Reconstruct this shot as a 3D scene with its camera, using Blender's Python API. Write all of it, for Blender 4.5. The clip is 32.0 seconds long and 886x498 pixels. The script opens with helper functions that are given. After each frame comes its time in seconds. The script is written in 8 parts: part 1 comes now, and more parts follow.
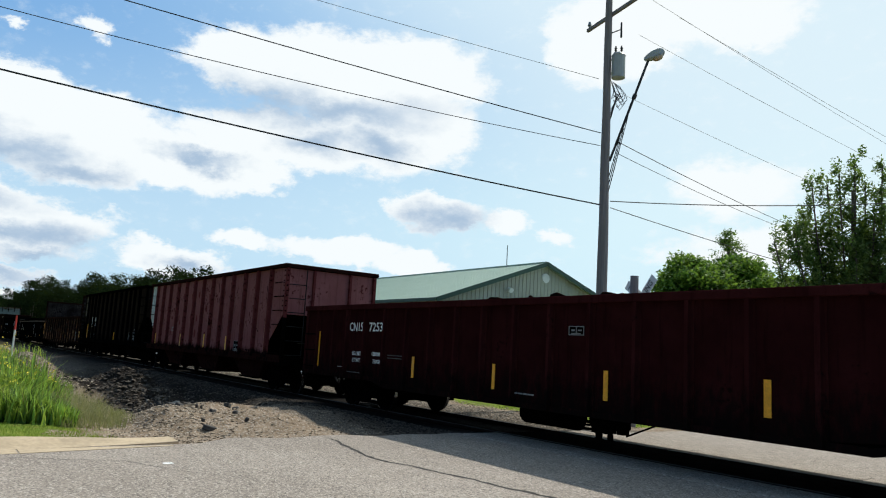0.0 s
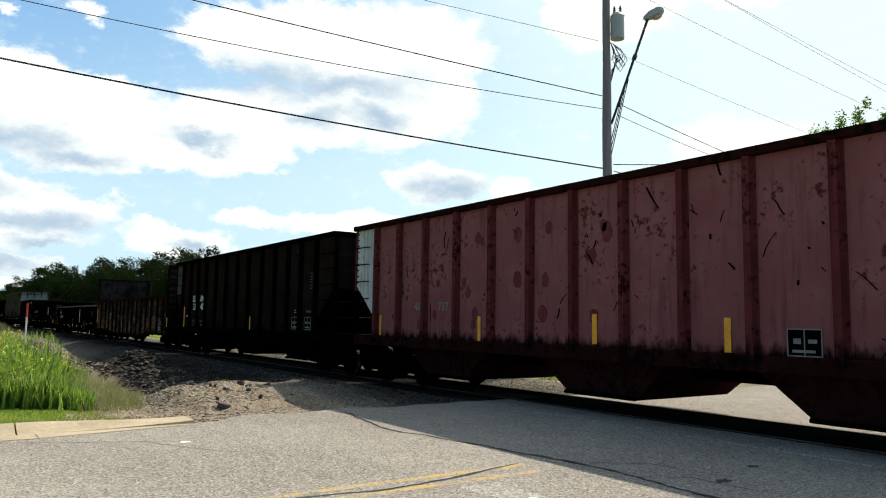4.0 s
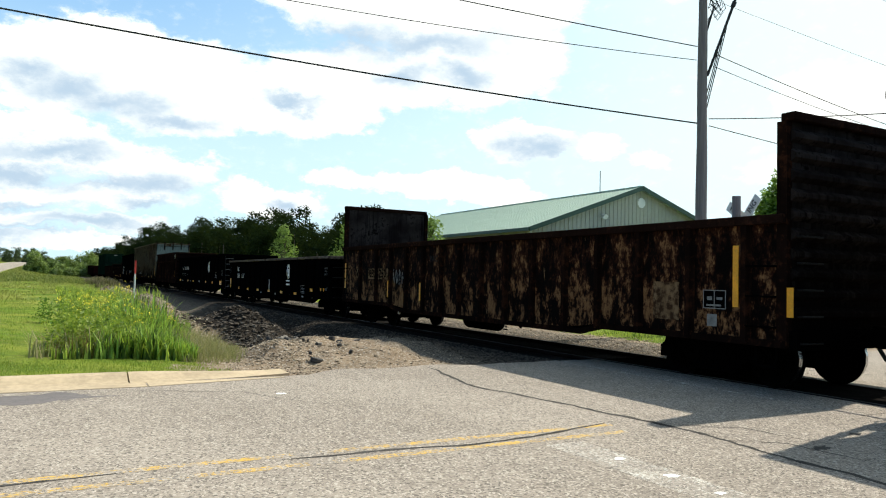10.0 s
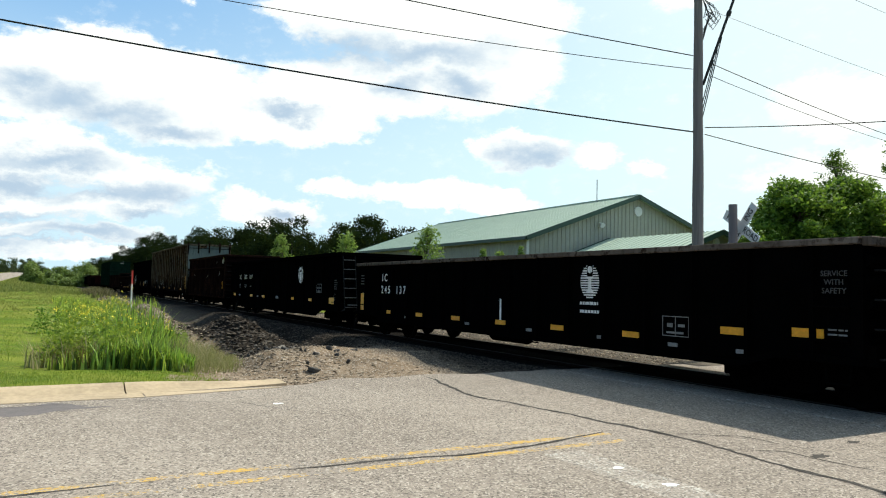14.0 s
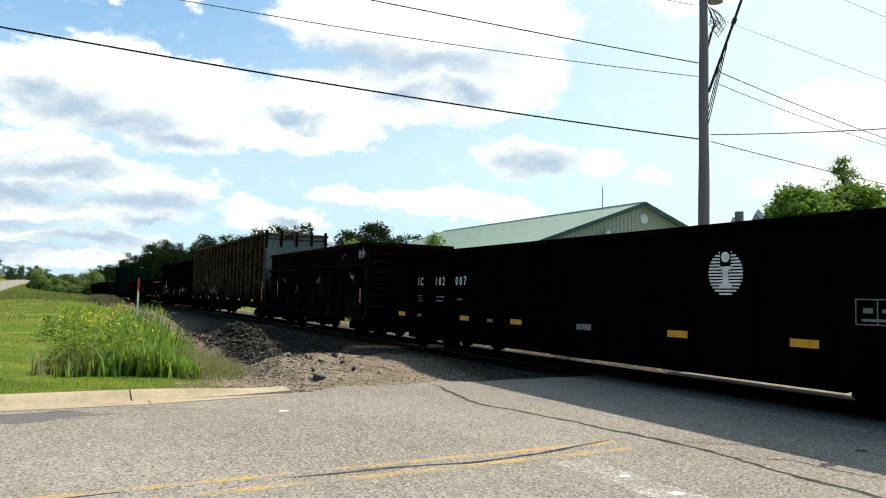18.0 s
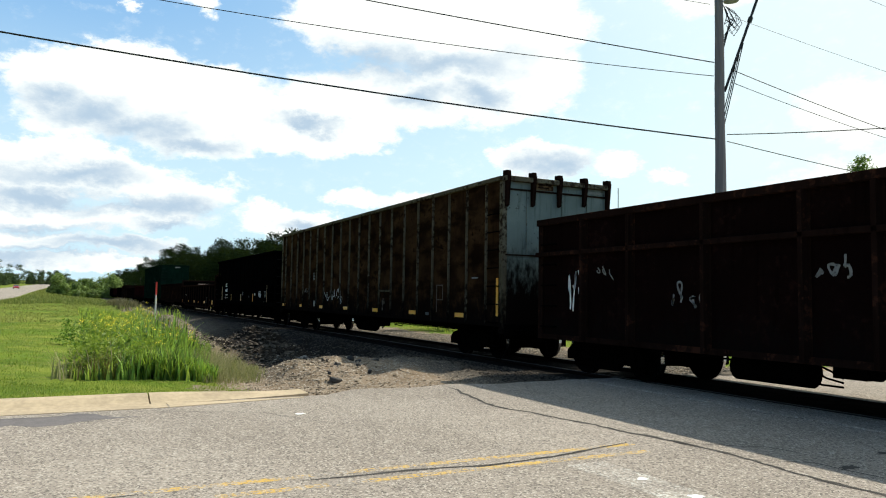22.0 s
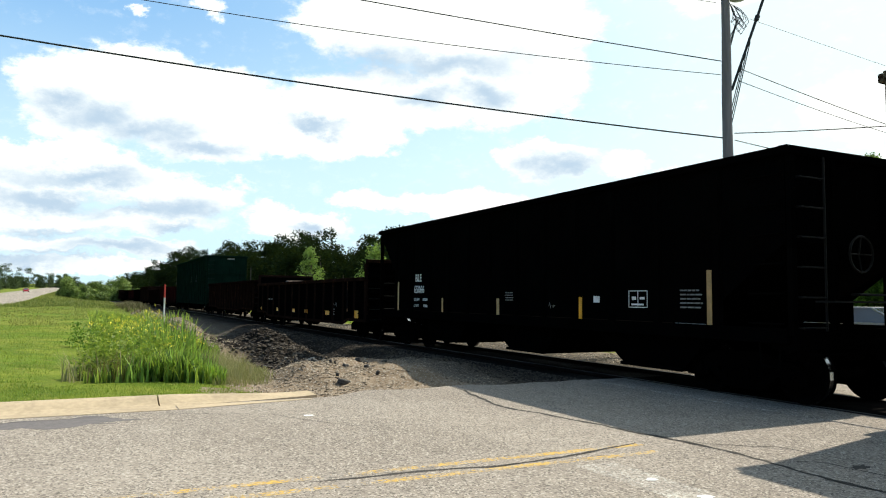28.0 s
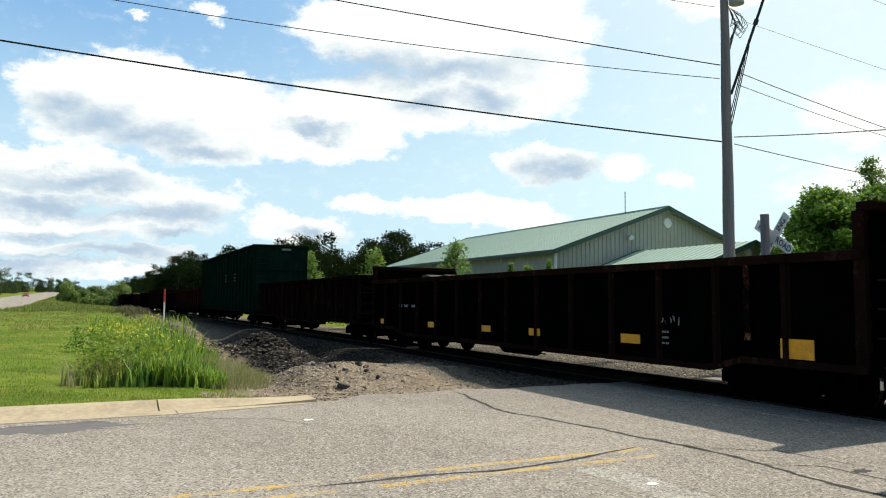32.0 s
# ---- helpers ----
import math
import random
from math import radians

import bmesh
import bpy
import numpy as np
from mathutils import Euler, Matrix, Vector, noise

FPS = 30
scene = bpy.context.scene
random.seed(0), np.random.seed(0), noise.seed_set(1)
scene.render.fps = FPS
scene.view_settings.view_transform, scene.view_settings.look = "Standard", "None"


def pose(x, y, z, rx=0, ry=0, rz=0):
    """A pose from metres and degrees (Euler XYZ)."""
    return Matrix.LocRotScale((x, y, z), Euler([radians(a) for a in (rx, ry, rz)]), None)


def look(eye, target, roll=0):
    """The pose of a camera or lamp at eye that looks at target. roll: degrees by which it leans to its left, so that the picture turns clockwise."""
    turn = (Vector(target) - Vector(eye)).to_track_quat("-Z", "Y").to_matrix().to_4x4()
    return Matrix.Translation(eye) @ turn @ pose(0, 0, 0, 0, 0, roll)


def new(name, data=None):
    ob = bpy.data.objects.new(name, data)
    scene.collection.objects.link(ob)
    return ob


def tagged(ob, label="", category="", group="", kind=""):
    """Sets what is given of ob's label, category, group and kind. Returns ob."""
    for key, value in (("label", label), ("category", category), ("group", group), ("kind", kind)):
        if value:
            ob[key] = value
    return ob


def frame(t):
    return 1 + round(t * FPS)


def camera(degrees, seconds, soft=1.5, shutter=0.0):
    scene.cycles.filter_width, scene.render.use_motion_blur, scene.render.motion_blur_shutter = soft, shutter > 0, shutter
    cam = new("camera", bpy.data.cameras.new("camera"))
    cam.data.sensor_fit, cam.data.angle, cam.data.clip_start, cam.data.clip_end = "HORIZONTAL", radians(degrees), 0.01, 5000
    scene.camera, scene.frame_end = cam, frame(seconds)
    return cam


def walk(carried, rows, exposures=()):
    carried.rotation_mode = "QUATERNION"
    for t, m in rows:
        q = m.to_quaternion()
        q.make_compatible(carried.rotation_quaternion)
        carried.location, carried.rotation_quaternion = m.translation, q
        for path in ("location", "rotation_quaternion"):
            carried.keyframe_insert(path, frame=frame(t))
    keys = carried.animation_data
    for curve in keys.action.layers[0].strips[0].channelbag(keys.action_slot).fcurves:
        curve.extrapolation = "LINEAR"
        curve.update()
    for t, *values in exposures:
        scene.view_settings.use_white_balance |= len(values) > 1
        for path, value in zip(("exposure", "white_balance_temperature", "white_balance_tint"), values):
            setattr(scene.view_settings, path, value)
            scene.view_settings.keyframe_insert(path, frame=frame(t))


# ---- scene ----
cam = camera(62.9, 32.0, soft=1.1)
EYE = (0.0, 0.0, 1.5)
PATH = [
    (0.0, pose(*EYE, 98.11, -3.24, 54.13)),
    (0.5, pose(*EYE, 98.13, -3.19, 53.62)),
    (1.0, pose(*EYE, 98.30, -3.13, 53.12)),
    (1.5, pose(*EYE, 98.45, -3.03, 53.00)),
    (2.0, pose(*EYE, 98.37, -2.80, 52.88)),
    (2.5, pose(*EYE, 97.96, -2.46, 52.81)),
    (3.0, pose(*EYE, 97.45, -2.00, 52.86)),
    (3.5, pose(*EYE, 96.77, -1.44, 53.38)),
    (4.0, pose(*EYE, 95.76, -0.93, 54.82)),
    (4.5, pose(*EYE, 94.82, -0.58, 56.40)),
    (6.5, pose(*EYE, 92.07, -0.33, 61.64)),
    (7.0, pose(*EYE, 91.97, -0.57, 62.34)),
    (7.5, pose(*EYE, 91.89, -0.78, 62.74)),
    (8.0, pose(*EYE, 91.83, -0.96, 62.57)),
    (8.5, pose(*EYE, 91.90, -1.19, 62.37)),
    (9.0, pose(*EYE, 92.06, -1.39, 62.18)),
    (9.5, pose(*EYE, 92.27, -1.43, 61.90)),
    (10.0, pose(*EYE, 92.40, -1.38, 61.58)),
    (10.5, pose(*EYE, 92.57, -1.31, 61.37)),
    (11.0, pose(*EYE, 92.76, -1.31, 61.25)),
    (11.5, pose(*EYE, 92.92, -1.33, 61.25)),
    (12.0, pose(*EYE, 92.96, -1.31, 61.20)),
    (12.5, pose(*EYE, 93.04, -1.23, 61.21)),
    (13.0, pose(*EYE, 93.03, -1.15, 61.20)),
    (13.5, pose(*EYE, 93.07, -1.15, 61.27)),
    (14.0, pose(*EYE, 93.12, -1.19, 61.38)),
    (14.5, pose(*EYE, 93.22, -1.16, 61.47)),
    (16.5, pose(*EYE, 93.60, -1.22, 61.59)),
    (17.0, pose(*EYE, 93.64, -1.16, 61.69)),
    (17.5, pose(*EYE, 93.65, -1.17, 61.73)),
    (18.0, pose(*EYE, 93.69, -1.21, 61.81)),
    (18.5, pose(*EYE, 93.71, -1.22, 62.00)),
    (19.0, pose(*EYE, 93.75, -1.17, 62.11)),
    (19.5, pose(*EYE, 93.69, -1.07, 62.27)),
    (20.0, pose(*EYE, 93.67, -0.95, 62.47)),
    (20.5, pose(*EYE, 93.69, -0.88, 62.61)),
    (21.0, pose(*EYE, 93.72, -0.89, 62.76)),
    (21.5, pose(*EYE, 93.82, -0.93, 62.93)),
    (22.0, pose(*EYE, 93.86, -0.92, 63.03)),
    (22.5, pose(*EYE, 93.97, -0.85, 63.23)),
    (23.0, pose(*EYE, 93.99, -0.79, 63.35)),
    (23.5, pose(*EYE, 94.00, -0.75, 63.45)),
    (24.0, pose(*EYE, 93.96, -0.72, 63.51)),
    (24.5, pose(*EYE, 94.02, -0.70, 63.63)),
    (25.0, pose(*EYE, 94.07, -0.70, 63.62)),
    (25.5, pose(*EYE, 94.12, -0.76, 63.58)),
    (27.5, pose(*EYE, 94.01, -0.57, 63.63)),
    (28.0, pose(*EYE, 93.93, -0.60, 63.62)),
    (28.5, pose(*EYE, 93.83, -0.62, 63.62)),
    (29.0, pose(*EYE, 93.80, -0.71, 63.69)),
    (29.5, pose(*EYE, 93.83, -0.73, 63.68)),
    (30.0, pose(*EYE, 93.86, -0.57, 63.59)),
    (30.5, pose(*EYE, 93.98, -0.44, 63.60)),
    (31.0, pose(*EYE, 94.04, -0.47, 63.62)),
    (31.5, pose(*EYE, 94.10, -0.53, 63.61)),
    (32.0, pose(*EYE, 94.25, -0.53, 63.61)),
]
EXPOSURES = [(0.0, -0.15, 6150, 7), (2.4, -0.11, 6200, 7), (3.0, -0.03, 6330, 6), (4.0, 0.10, 6530, 5), (4.5, 0.15, 6570, 5), (7.0, 0.26, 6550, 5), (10.0, 0.24, 6550, 5), (12.0, 0.16, 6530, 5), (17.0, 0.1, 6500, 5), (23.0, 0.12, 6500, 5), (25.0, 0.24, 6550, 5), (29.0, 0.22, 6550, 5), (32.0, 0.03, 6500, 5)]
walk(cam, PATH, EXPOSURES)

# metres gone by the train, second by second
DIST = [0.00, 4.88, 9.72, 14.51, 19.17, 23.65, 28.05, 32.56, 37.26, 42.03, 46.77, 51.53, 56.34, 61.18, 66.07, 71.05, 76.10, 81.18, 86.26, 91.30, 96.34, 101.41, 106.43, 111.35, 116.20, 120.98, 125.70, 130.36, 134.94, 139.43, 143.89, 148.32, 152.75]

# ---- world, sun, exposure ----
SUN_DIR = Vector((-0.17, 0.79, 1.0)).normalized()
SUN_EL = math.asin(SUN_DIR.z)
SUN_AZ = math.atan2(SUN_DIR.x, SUN_DIR.y)

CLOUDS = [(63.9, 21.0, 10.0, 3.1, 1), (70.7, 21.2, 5.0, 2.2, 1), (57.5, 21.6, 6.4, 2.9, 1), (59.0, 17.2, 6.3, 3.0, 1),
          (67.0, 15.5, 9.6, 2.3, .9), (82.6, 14.9, 6.5, 2.2, 1), (85.4, 15.9, 3.0, 1.3, 1), (78.1, 13.0, 8.2, 2.0, 1)]
CLOUDS += [(70.7, 13.0, 4.1, 1.5, .8), (81.7, 11.6, 5.1, 1.6, .8), (55.2, 10.7, 3.4, 1.5, .9), (49.5, 10.2, 2.5, .9, .6),
           (45.4, 9.4, 1.6, .7, .45), (84.0, 7.3, 3.6, 1.5, 1), (75.3, 5.8, 4.2, 1.2, .9), (69.8, 7.7, 2.5, .8, .7)]
CLOUDS += [(62.8, 7.2, 5.2, 1.1, .9), (57.4, 6.7, 4.0, .9, .8), (82.1, 21.2, 1.5, .9, .6), (87.4, 20.2, .8, .4, .4),
           (44.1, 24.4, 3.2, 3.0, .9), (36.6, 25.9, 9.0, 2.3, 1), (31.2, 24.4, 4.1, 1.7, .7), (40.9, 22.7, 3.6, 2.0, .7)]
CLOUDS += [(32.4, 13.3, 5.3, 2.1, .6), (31.3, 8.8, 7.2, 1.6, .5), (93.0, 9.1, 7.0, 1.5, 1), (83.3, 7.4, 4.3, 1.1, .8),
           (94.3, 5.6, 4.5, 1.2, .9), (88.3, 5.5, 7.0, 1.0, .8), (93.5, 3.5, 5.5, .8, .8), (85.9, 3.4, 4.4, .7, .7), (90.0, 2.0, 6.5, .6, .7)]
CLOUDS += [(91.9, 14.4, 4.0, 1.9, 1), (87.9, 15.6, 5.0, 2.0, 1), (88.6, 13.2, 6.0, 2.2, 1), (91.0, 12.0, 3.5, 1.2, .8), (95.5, 7.2, 5.0, 2.2, 1), (88.0, 8.4, 5.0, 1.4, .9)]
GREYS = [(92.6, 13.5, 2.6, .9), (89.6, 12.7, 3.4, 1.0), (86.0, 11.8, 3.6, 1.0), (82.4, 11.1, 3.0, .7), (69.5, 18.2, 5.4, 1.2), (62.8, 18.2, 6.2, .9), (64.8, 15.8, 3.1, .9),
         (73.6, 13.4, 3.0, .5), (59.8, 16.0, 2.7, .9), (54.7, 10.2, 2.8, 1.0), (83.6, 6.3, 3.0, .8), (74.1, 5.5, 2.3, .5)]
GREYS += [(92.5, 6.8, 5.0, .7), (87.5, 3.4, 5.0, .6), (94.5, 2.2, 4.0, .6), (90.8, 8.4, 5.2, .7), (86.4, 6.4, 4.1, .7), (92.2, 4.5, 4.0, .5), (84.4, 4.9, 2.7, .5), (91, 2.7, 4.0, .4)]


class Nodes:
    """Small helper for node trees."""

    def __init__(self, tree):
        self.tree = tree
        tree.nodes.clear()

    def add(self, kind, props=(), **sockets):
        node = self.tree.nodes.new(kind)
        for key, value in dict(props).items():
            if key == "operation":
                node.operation = value
            elif key == "blend_type":
                node.blend_type = value
            elif key == "data_type":
                node.data_type = value
            elif key == "sky_type":
                node.sky_type = value
            elif key == "noise_dimensions":
                node.noise_dimensions = value
            elif key == "feature":
                node.feature = value
            elif key == "interpolation_type":
                node.interpolation_type = value
            elif key == "attribute_name":
                node.attribute_name = value
            elif key == "wave_type":
                node.wave_type = value
        for key, value in sockets.items():
            key = key.replace("_", " ")
            sock = node.inputs[int(key[1:])] if key[0] == "i" and key[1:].isdigit() else node.inputs[key]
            if isinstance(value, bpy.types.NodeSocket):
                self.tree.links.new(value, sock)
            else:
                sock.default_value = value
        return node

    def math(self, op, a, b=0.0, c=0.0):
        return self.add("ShaderNodeMath", {"operation": op}, i0=a, i1=b, i2=c).outputs[0]

    def vec(self, op, a, b=(0, 0, 0)):
        return self.add("ShaderNodeVectorMath", {"operation": op}, i0=a, i1=b)

    def mix(self, fac, a, b, blend="MIX"):
        n = self.add("ShaderNodeMix", {"data_type": "RGBA", "blend_type": blend})
        for key, value in ((0, fac), (6, a), (7, b)):
            if isinstance(value, bpy.types.NodeSocket):
                self.tree.links.new(value, n.inputs[key])
            else:
                n.inputs[key].default_value = (*value, 1) if isinstance(value, tuple) and len(value) == 3 else value
        return n.outputs[2]

    def ramp(self, x, lo, hi, a=0.0, b=1.0):
        return self.add("ShaderNodeMapRange", {"interpolation_type": "SMOOTHSTEP"}, i0=x, i1=lo, i2=hi, i3=a, i4=b).outputs[0]

    def noise(self, vector, scale, detail=3.0, rough=0.55):
        return self.add("ShaderNodeTexNoise", (), Vector=vector, Scale=scale, Detail=detail, Roughness=rough).outputs[0]


def make_sky():
    w = bpy.data.worlds.new("sky")
    scene.world = w
    w.use_nodes = True
    n = Nodes(w.node_tree)
    sky = n.add("ShaderNodeTexSky", {"sky_type": "NISHITA"})
    sky.sun_disc, sky.sun_elevation, sky.sun_rotation = False, SUN_EL, SUN_AZ
    sky.air_density, sky.dust_density, sky.ozone_density = 1.0, 1.2, 1.5
    geo = n.add("ShaderNodeTexCoord").outputs["Generated"]
    sep = n.add("ShaderNodeSeparateXYZ", (), i0=geo)
    az = n.math("MULTIPLY", n.math("ARCTAN2", n.math("MULTIPLY", sep.outputs[0], -1), sep.outputs[1]), 57.2958)
    el = n.math("MULTIPLY", n.math("ARCSINE", sep.outputs[2]), 57.2958)
    pos = n.add("ShaderNodeCombineXYZ", (), i0=az, i1=el, i2=0.0).outputs[0]
    sq = n.vec("MULTIPLY", geo, (1, 1, 1.8)).outputs[0]
    wob = n.add("ShaderNodeTexNoise", (), Vector=sq, Scale=9.0, Detail=8.0, Roughness=0.66).outputs["Color"]
    wob = n.vec("MULTIPLY", n.vec("SUBTRACT", wob, (0.5, 0.5, 0.5)).outputs[0], (8.5, 4.6, 0)).outputs[0]
    pos2 = n.vec("ADD", pos, wob).outputs[0]

    def blob(p, a, e, ra, re, weight):
        d = n.vec("LENGTH", n.vec("MULTIPLY", n.vec("SUBTRACT", p, (a, e, 0)).outputs[0], (1 / ra, 1 / re, 0)).outputs[0]).outputs["Value"]
        return n.math("MULTIPLY_ADD", d, -weight, weight)

    cover = None
    for a, e, ra, re, weight in CLOUDS:
        b = blob(pos2, a, e, ra * 1.18, re * 1.25, weight)
        cover = b if cover is None else n.math("SMOOTH_MAX", cover, b, 0.25)
    # elsewhere the same broken cloud goes on
    rest = n.math("SUBTRACT", n.noise(n.vec("MULTIPLY", geo, (1, 1, 2.2)).outputs[0], 3.2, 6.0), 0.64)
    outside = n.math("MAXIMUM", n.ramp(n.math("ABSOLUTE", n.math("SUBTRACT", az, 60.0)), 38, 50), n.ramp(el, 29, 36))
    cover = n.math("MAXIMUM", cover, n.math("MULTIPLY", rest, n.math("MULTIPLY", outside, 3.0)))
    detail = n.math("SUBTRACT", n.noise(sq, 34.0, 9.0, 0.66), 0.5)
    cover = n.math("MULTIPLY_ADD", n.math("MULTIPLY", detail, n.ramp(cover, -0.5, 0.1)), 0.5, cover)
    alpha = n.ramp(cover, 0.0, 0.30)
    grey = None
    for a, e, ra, re in GREYS:
        b = blob(pos2, a, e, ra * 1.4, re * 1.6, 1.0)
        grey = b if grey is None else n.math("MAXIMUM", grey, b)
    soft = n.math("SUBTRACT", n.noise(sq, 22.0, 5.0), 0.5)
    grey = n.ramp(n.math("MULTIPLY_ADD", soft, 0.6, grey), -0.25, 1.0)
    white = n.mix(grey, CLOUD_WHITE, CLOUD_GREY)
    # veil of haze that brightens towards the sun and the horizon
    toward = n.vec("DOT_PRODUCT", geo, tuple(SUN_DIR)).outputs["Value"]
    veil = n.math("ADD", n.math("MULTIPLY", n.ramp(toward, 0.36, 0.9), 0.6), n.math("MULTIPLY", n.math("MULTIPLY", n.ramp(el, 25.0, 6.0), 0.7), n.ramp(toward, -0.45, 0.08)))
    # the clear sky is deepest overhead and opposite the sun
    blue = n.mix(n.math("MAXIMUM", n.ramp(el, 27.0, 50.0), n.ramp(toward, 0.05, -0.5)), CLEAR_BLUE, DEEP_BLUE)
    blue = n.mix(0.25, blue, sky.outputs[0])
    clear = n.mix(n.math("MINIMUM", veil, 1.0), blue, HAZE)
    clear = n.mix(n.math("MULTIPLY", n.ramp(toward, 0.60, 0.88), 0.75), clear, GLARE)
    col = n.mix(alpha, clear, white)
    bg = n.add("ShaderNodeBackground", (), Color=col, Strength=SKY_STRENGTH)
    out = n.add("ShaderNodeOutputWorld", (), Surface=bg.outputs[0])
    return out


SKY_STRENGTH = 0.1
CLOUD_WHITE = (10.8, 10.8, 10.6)
CLOUD_GREY = (4.8, 6.0, 7.5)
HAZE = (7.9, 9.8, 10.4)
GLARE = (9.4, 10.3, 10.4)
CLEAR_BLUE = (2.2, 5.0, 9.2)
DEEP_BLUE = (1.2, 1.62, 2.45)
make_sky()
sun = new("sun", bpy.data.lights.new("sun", "SUN"))
sun.data.energy, sun.data.angle, sun.data.color = 5.0, radians(0.53), (1.0, 0.93, 0.82)
sun.matrix_world = look((0, 0, 40), Vector((0, 0, 40)) - SUN_DIR)

# ---- materials ----
def material(name, build, rough=0.8, metal=0.0, spec=0.5):
    m = bpy.data.materials.new(name)
    m.use_nodes = True
    n = Nodes(m.node_tree)
    bsdf = n.add("ShaderNodeBsdfPrincipled", (), Roughness=rough, Metallic=metal)
    bsdf.inputs["Specular IOR Level"].default_value = spec
    coord = n.add("ShaderNodeTexCoord").outputs["Object"]
    color, height, dist = build(n, coord, bsdf)
    if isinstance(color, bpy.types.NodeSocket):
        n.tree.links.new(color, bsdf.inputs["Base Color"])
    else:
        bsdf.inputs["Base Color"].default_value = (*color, 1)
    if height is not None:
        bump = n.add("ShaderNodeBump", (), Height=height, Distance=dist, Strength=0.9)
        n.tree.links.new(bump.outputs[0], bsdf.inputs["Normal"])
    n.add("ShaderNodeOutputMaterial", (), Surface=bsdf.outputs[0])
    return m


def weathered(name, base, rust=(0.10, 0.035, 0.018), amount=0.3, pale=None, rough=0.7, streak=1.0, metal=0.0, grime=None, blotch=0.0):
    """Old paint on steel: fading, broad blotches, rust patches, sooty grit, streaks that run down; grime: ragged
    near-black, from one height up to another.
    """
    def build(n, c, bsdf):
        rnd = n.add("ShaderNodeObjectInfo").outputs["Random"]
        shift = n.vec("ADD", c, n.add("ShaderNodeCombineXYZ", (), i0=n.math("MULTIPLY", rnd, 17.0), i1=n.math("MULTIPLY", rnd, 5.0), i2=0.0).outputs[0]).outputs[0]
        big = n.noise(shift, 1.1, 4.0, 0.6)
        fine = n.noise(shift, 9.0, 5.0, 0.65)
        run = n.noise(n.vec("MULTIPLY", shift, (6.0, 6.0, 0.5)).outputs[0], 1.6, 4.0, 0.6)
        dark = tuple(v * 0.55 for v in base)
        light = pale or tuple(min(1, v * 1.7) for v in base)
        col = n.mix(n.ramp(big, 0.3, 0.75), base, light)
        col = n.mix(n.math("MULTIPLY", n.ramp(run, 0.5, 0.72), 0.7 * streak), col, dark)
        r = n.math("ADD", n.math("MULTIPLY", fine, 0.6), n.math("MULTIPLY", big, 0.4))
        col = n.mix(n.ramp(r, 0.66 - 0.3 * amount, 0.72 - 0.2 * amount), col, rust)
        if blotch:
            cloud = n.noise(n.vec("MULTIPLY", shift, (0.9, 0.9, 2.6)).outputs[0], 0.85, 5.0, 0.6)
            col = n.mix(n.math("MULTIPLY", n.ramp(cloud, 0.44, 0.62), blotch), col, tuple(v * 0.6 for v in dark))
        grit = n.noise(shift, 60.0, 2.0)
        col = n.mix(n.math("MULTIPLY", grit, 0.35), col, dark)
        if grime:
            z = n.add("ShaderNodeSeparateXYZ", (), i0=c).outputs[2]
            ragged = n.noise(n.vec("MULTIPLY", shift, (5.0, 5.0, 2.2)).outputs[0], 1.5, 5.0, 0.7)
            edge = n.math("MULTIPLY_ADD", n.math("SUBTRACT", ragged, 0.5), 2.2 * (grime[1] - grime[0]), z)
            col = n.mix(n.ramp(edge, grime[1], grime[0]), col, (0.006, 0.0045, 0.004))
        return col, n.math("ADD", n.math("MULTIPLY", fine, 0.6), n.math("MULTIPLY", grit, 0.3)), 0.012
    return material(name, build, rough, metal, 0.0)


def plain(name, color, rough=0.7, metal=0.0, vary=0.3, scale=8.0, bump=0.003, spec=0.4):
    def build(n, c, bsdf):
        a = n.noise(c, scale, 5.0, 0.6)
        b = n.noise(c, scale * 9, 3.0)
        f = n.math("ADD", n.math("MULTIPLY", a, 0.6), n.math("MULTIPLY", b, 0.4))
        col = n.mix(n.ramp(f, 0.3, 0.7), tuple(v * (1 - vary) for v in color), tuple(min(1, v * (1 + vary)) for v in color))
        return col, f, bump
    return material(name, build, rough, metal, spec)


def leafy(name, dark, light, scale=0.7, through_light=0.4, gloss=0.25):
    """Leaves: colour varies from clump to clump, light passes through."""
    m = bpy.data.materials.new(name)
    m.use_nodes = True
    n = Nodes(m.node_tree)
    c = n.add("ShaderNodeTexCoord").outputs["Object"]
    isl = n.add("ShaderNodeNewGeometry").outputs["Random Per Island"]
    f = n.math("ADD", n.math("MULTIPLY", n.noise(c, scale, 3.0), 0.7), n.math("MULTIPLY", isl, 0.55))
    col = n.mix(n.ramp(f, 0.35, 0.95), dark, light)
    d = n.add("ShaderNodeBsdfPrincipled", (), Base_Color=col, Roughness=0.55)
    d.inputs["Specular IOR Level"].default_value = gloss
    tcol = n.mix(0.4, col, (0.30, 0.45, 0.05), "MIX")
    tr = n.add("ShaderNodeBsdfTranslucent", (), Color=tcol)
    mixed = n.add("ShaderNodeMixShader", (), i0=through_light, i1=d.outputs[0], i2=tr.outputs[0])
    n.add("ShaderNodeOutputMaterial", (), Surface=mixed.outputs[0])
    return m


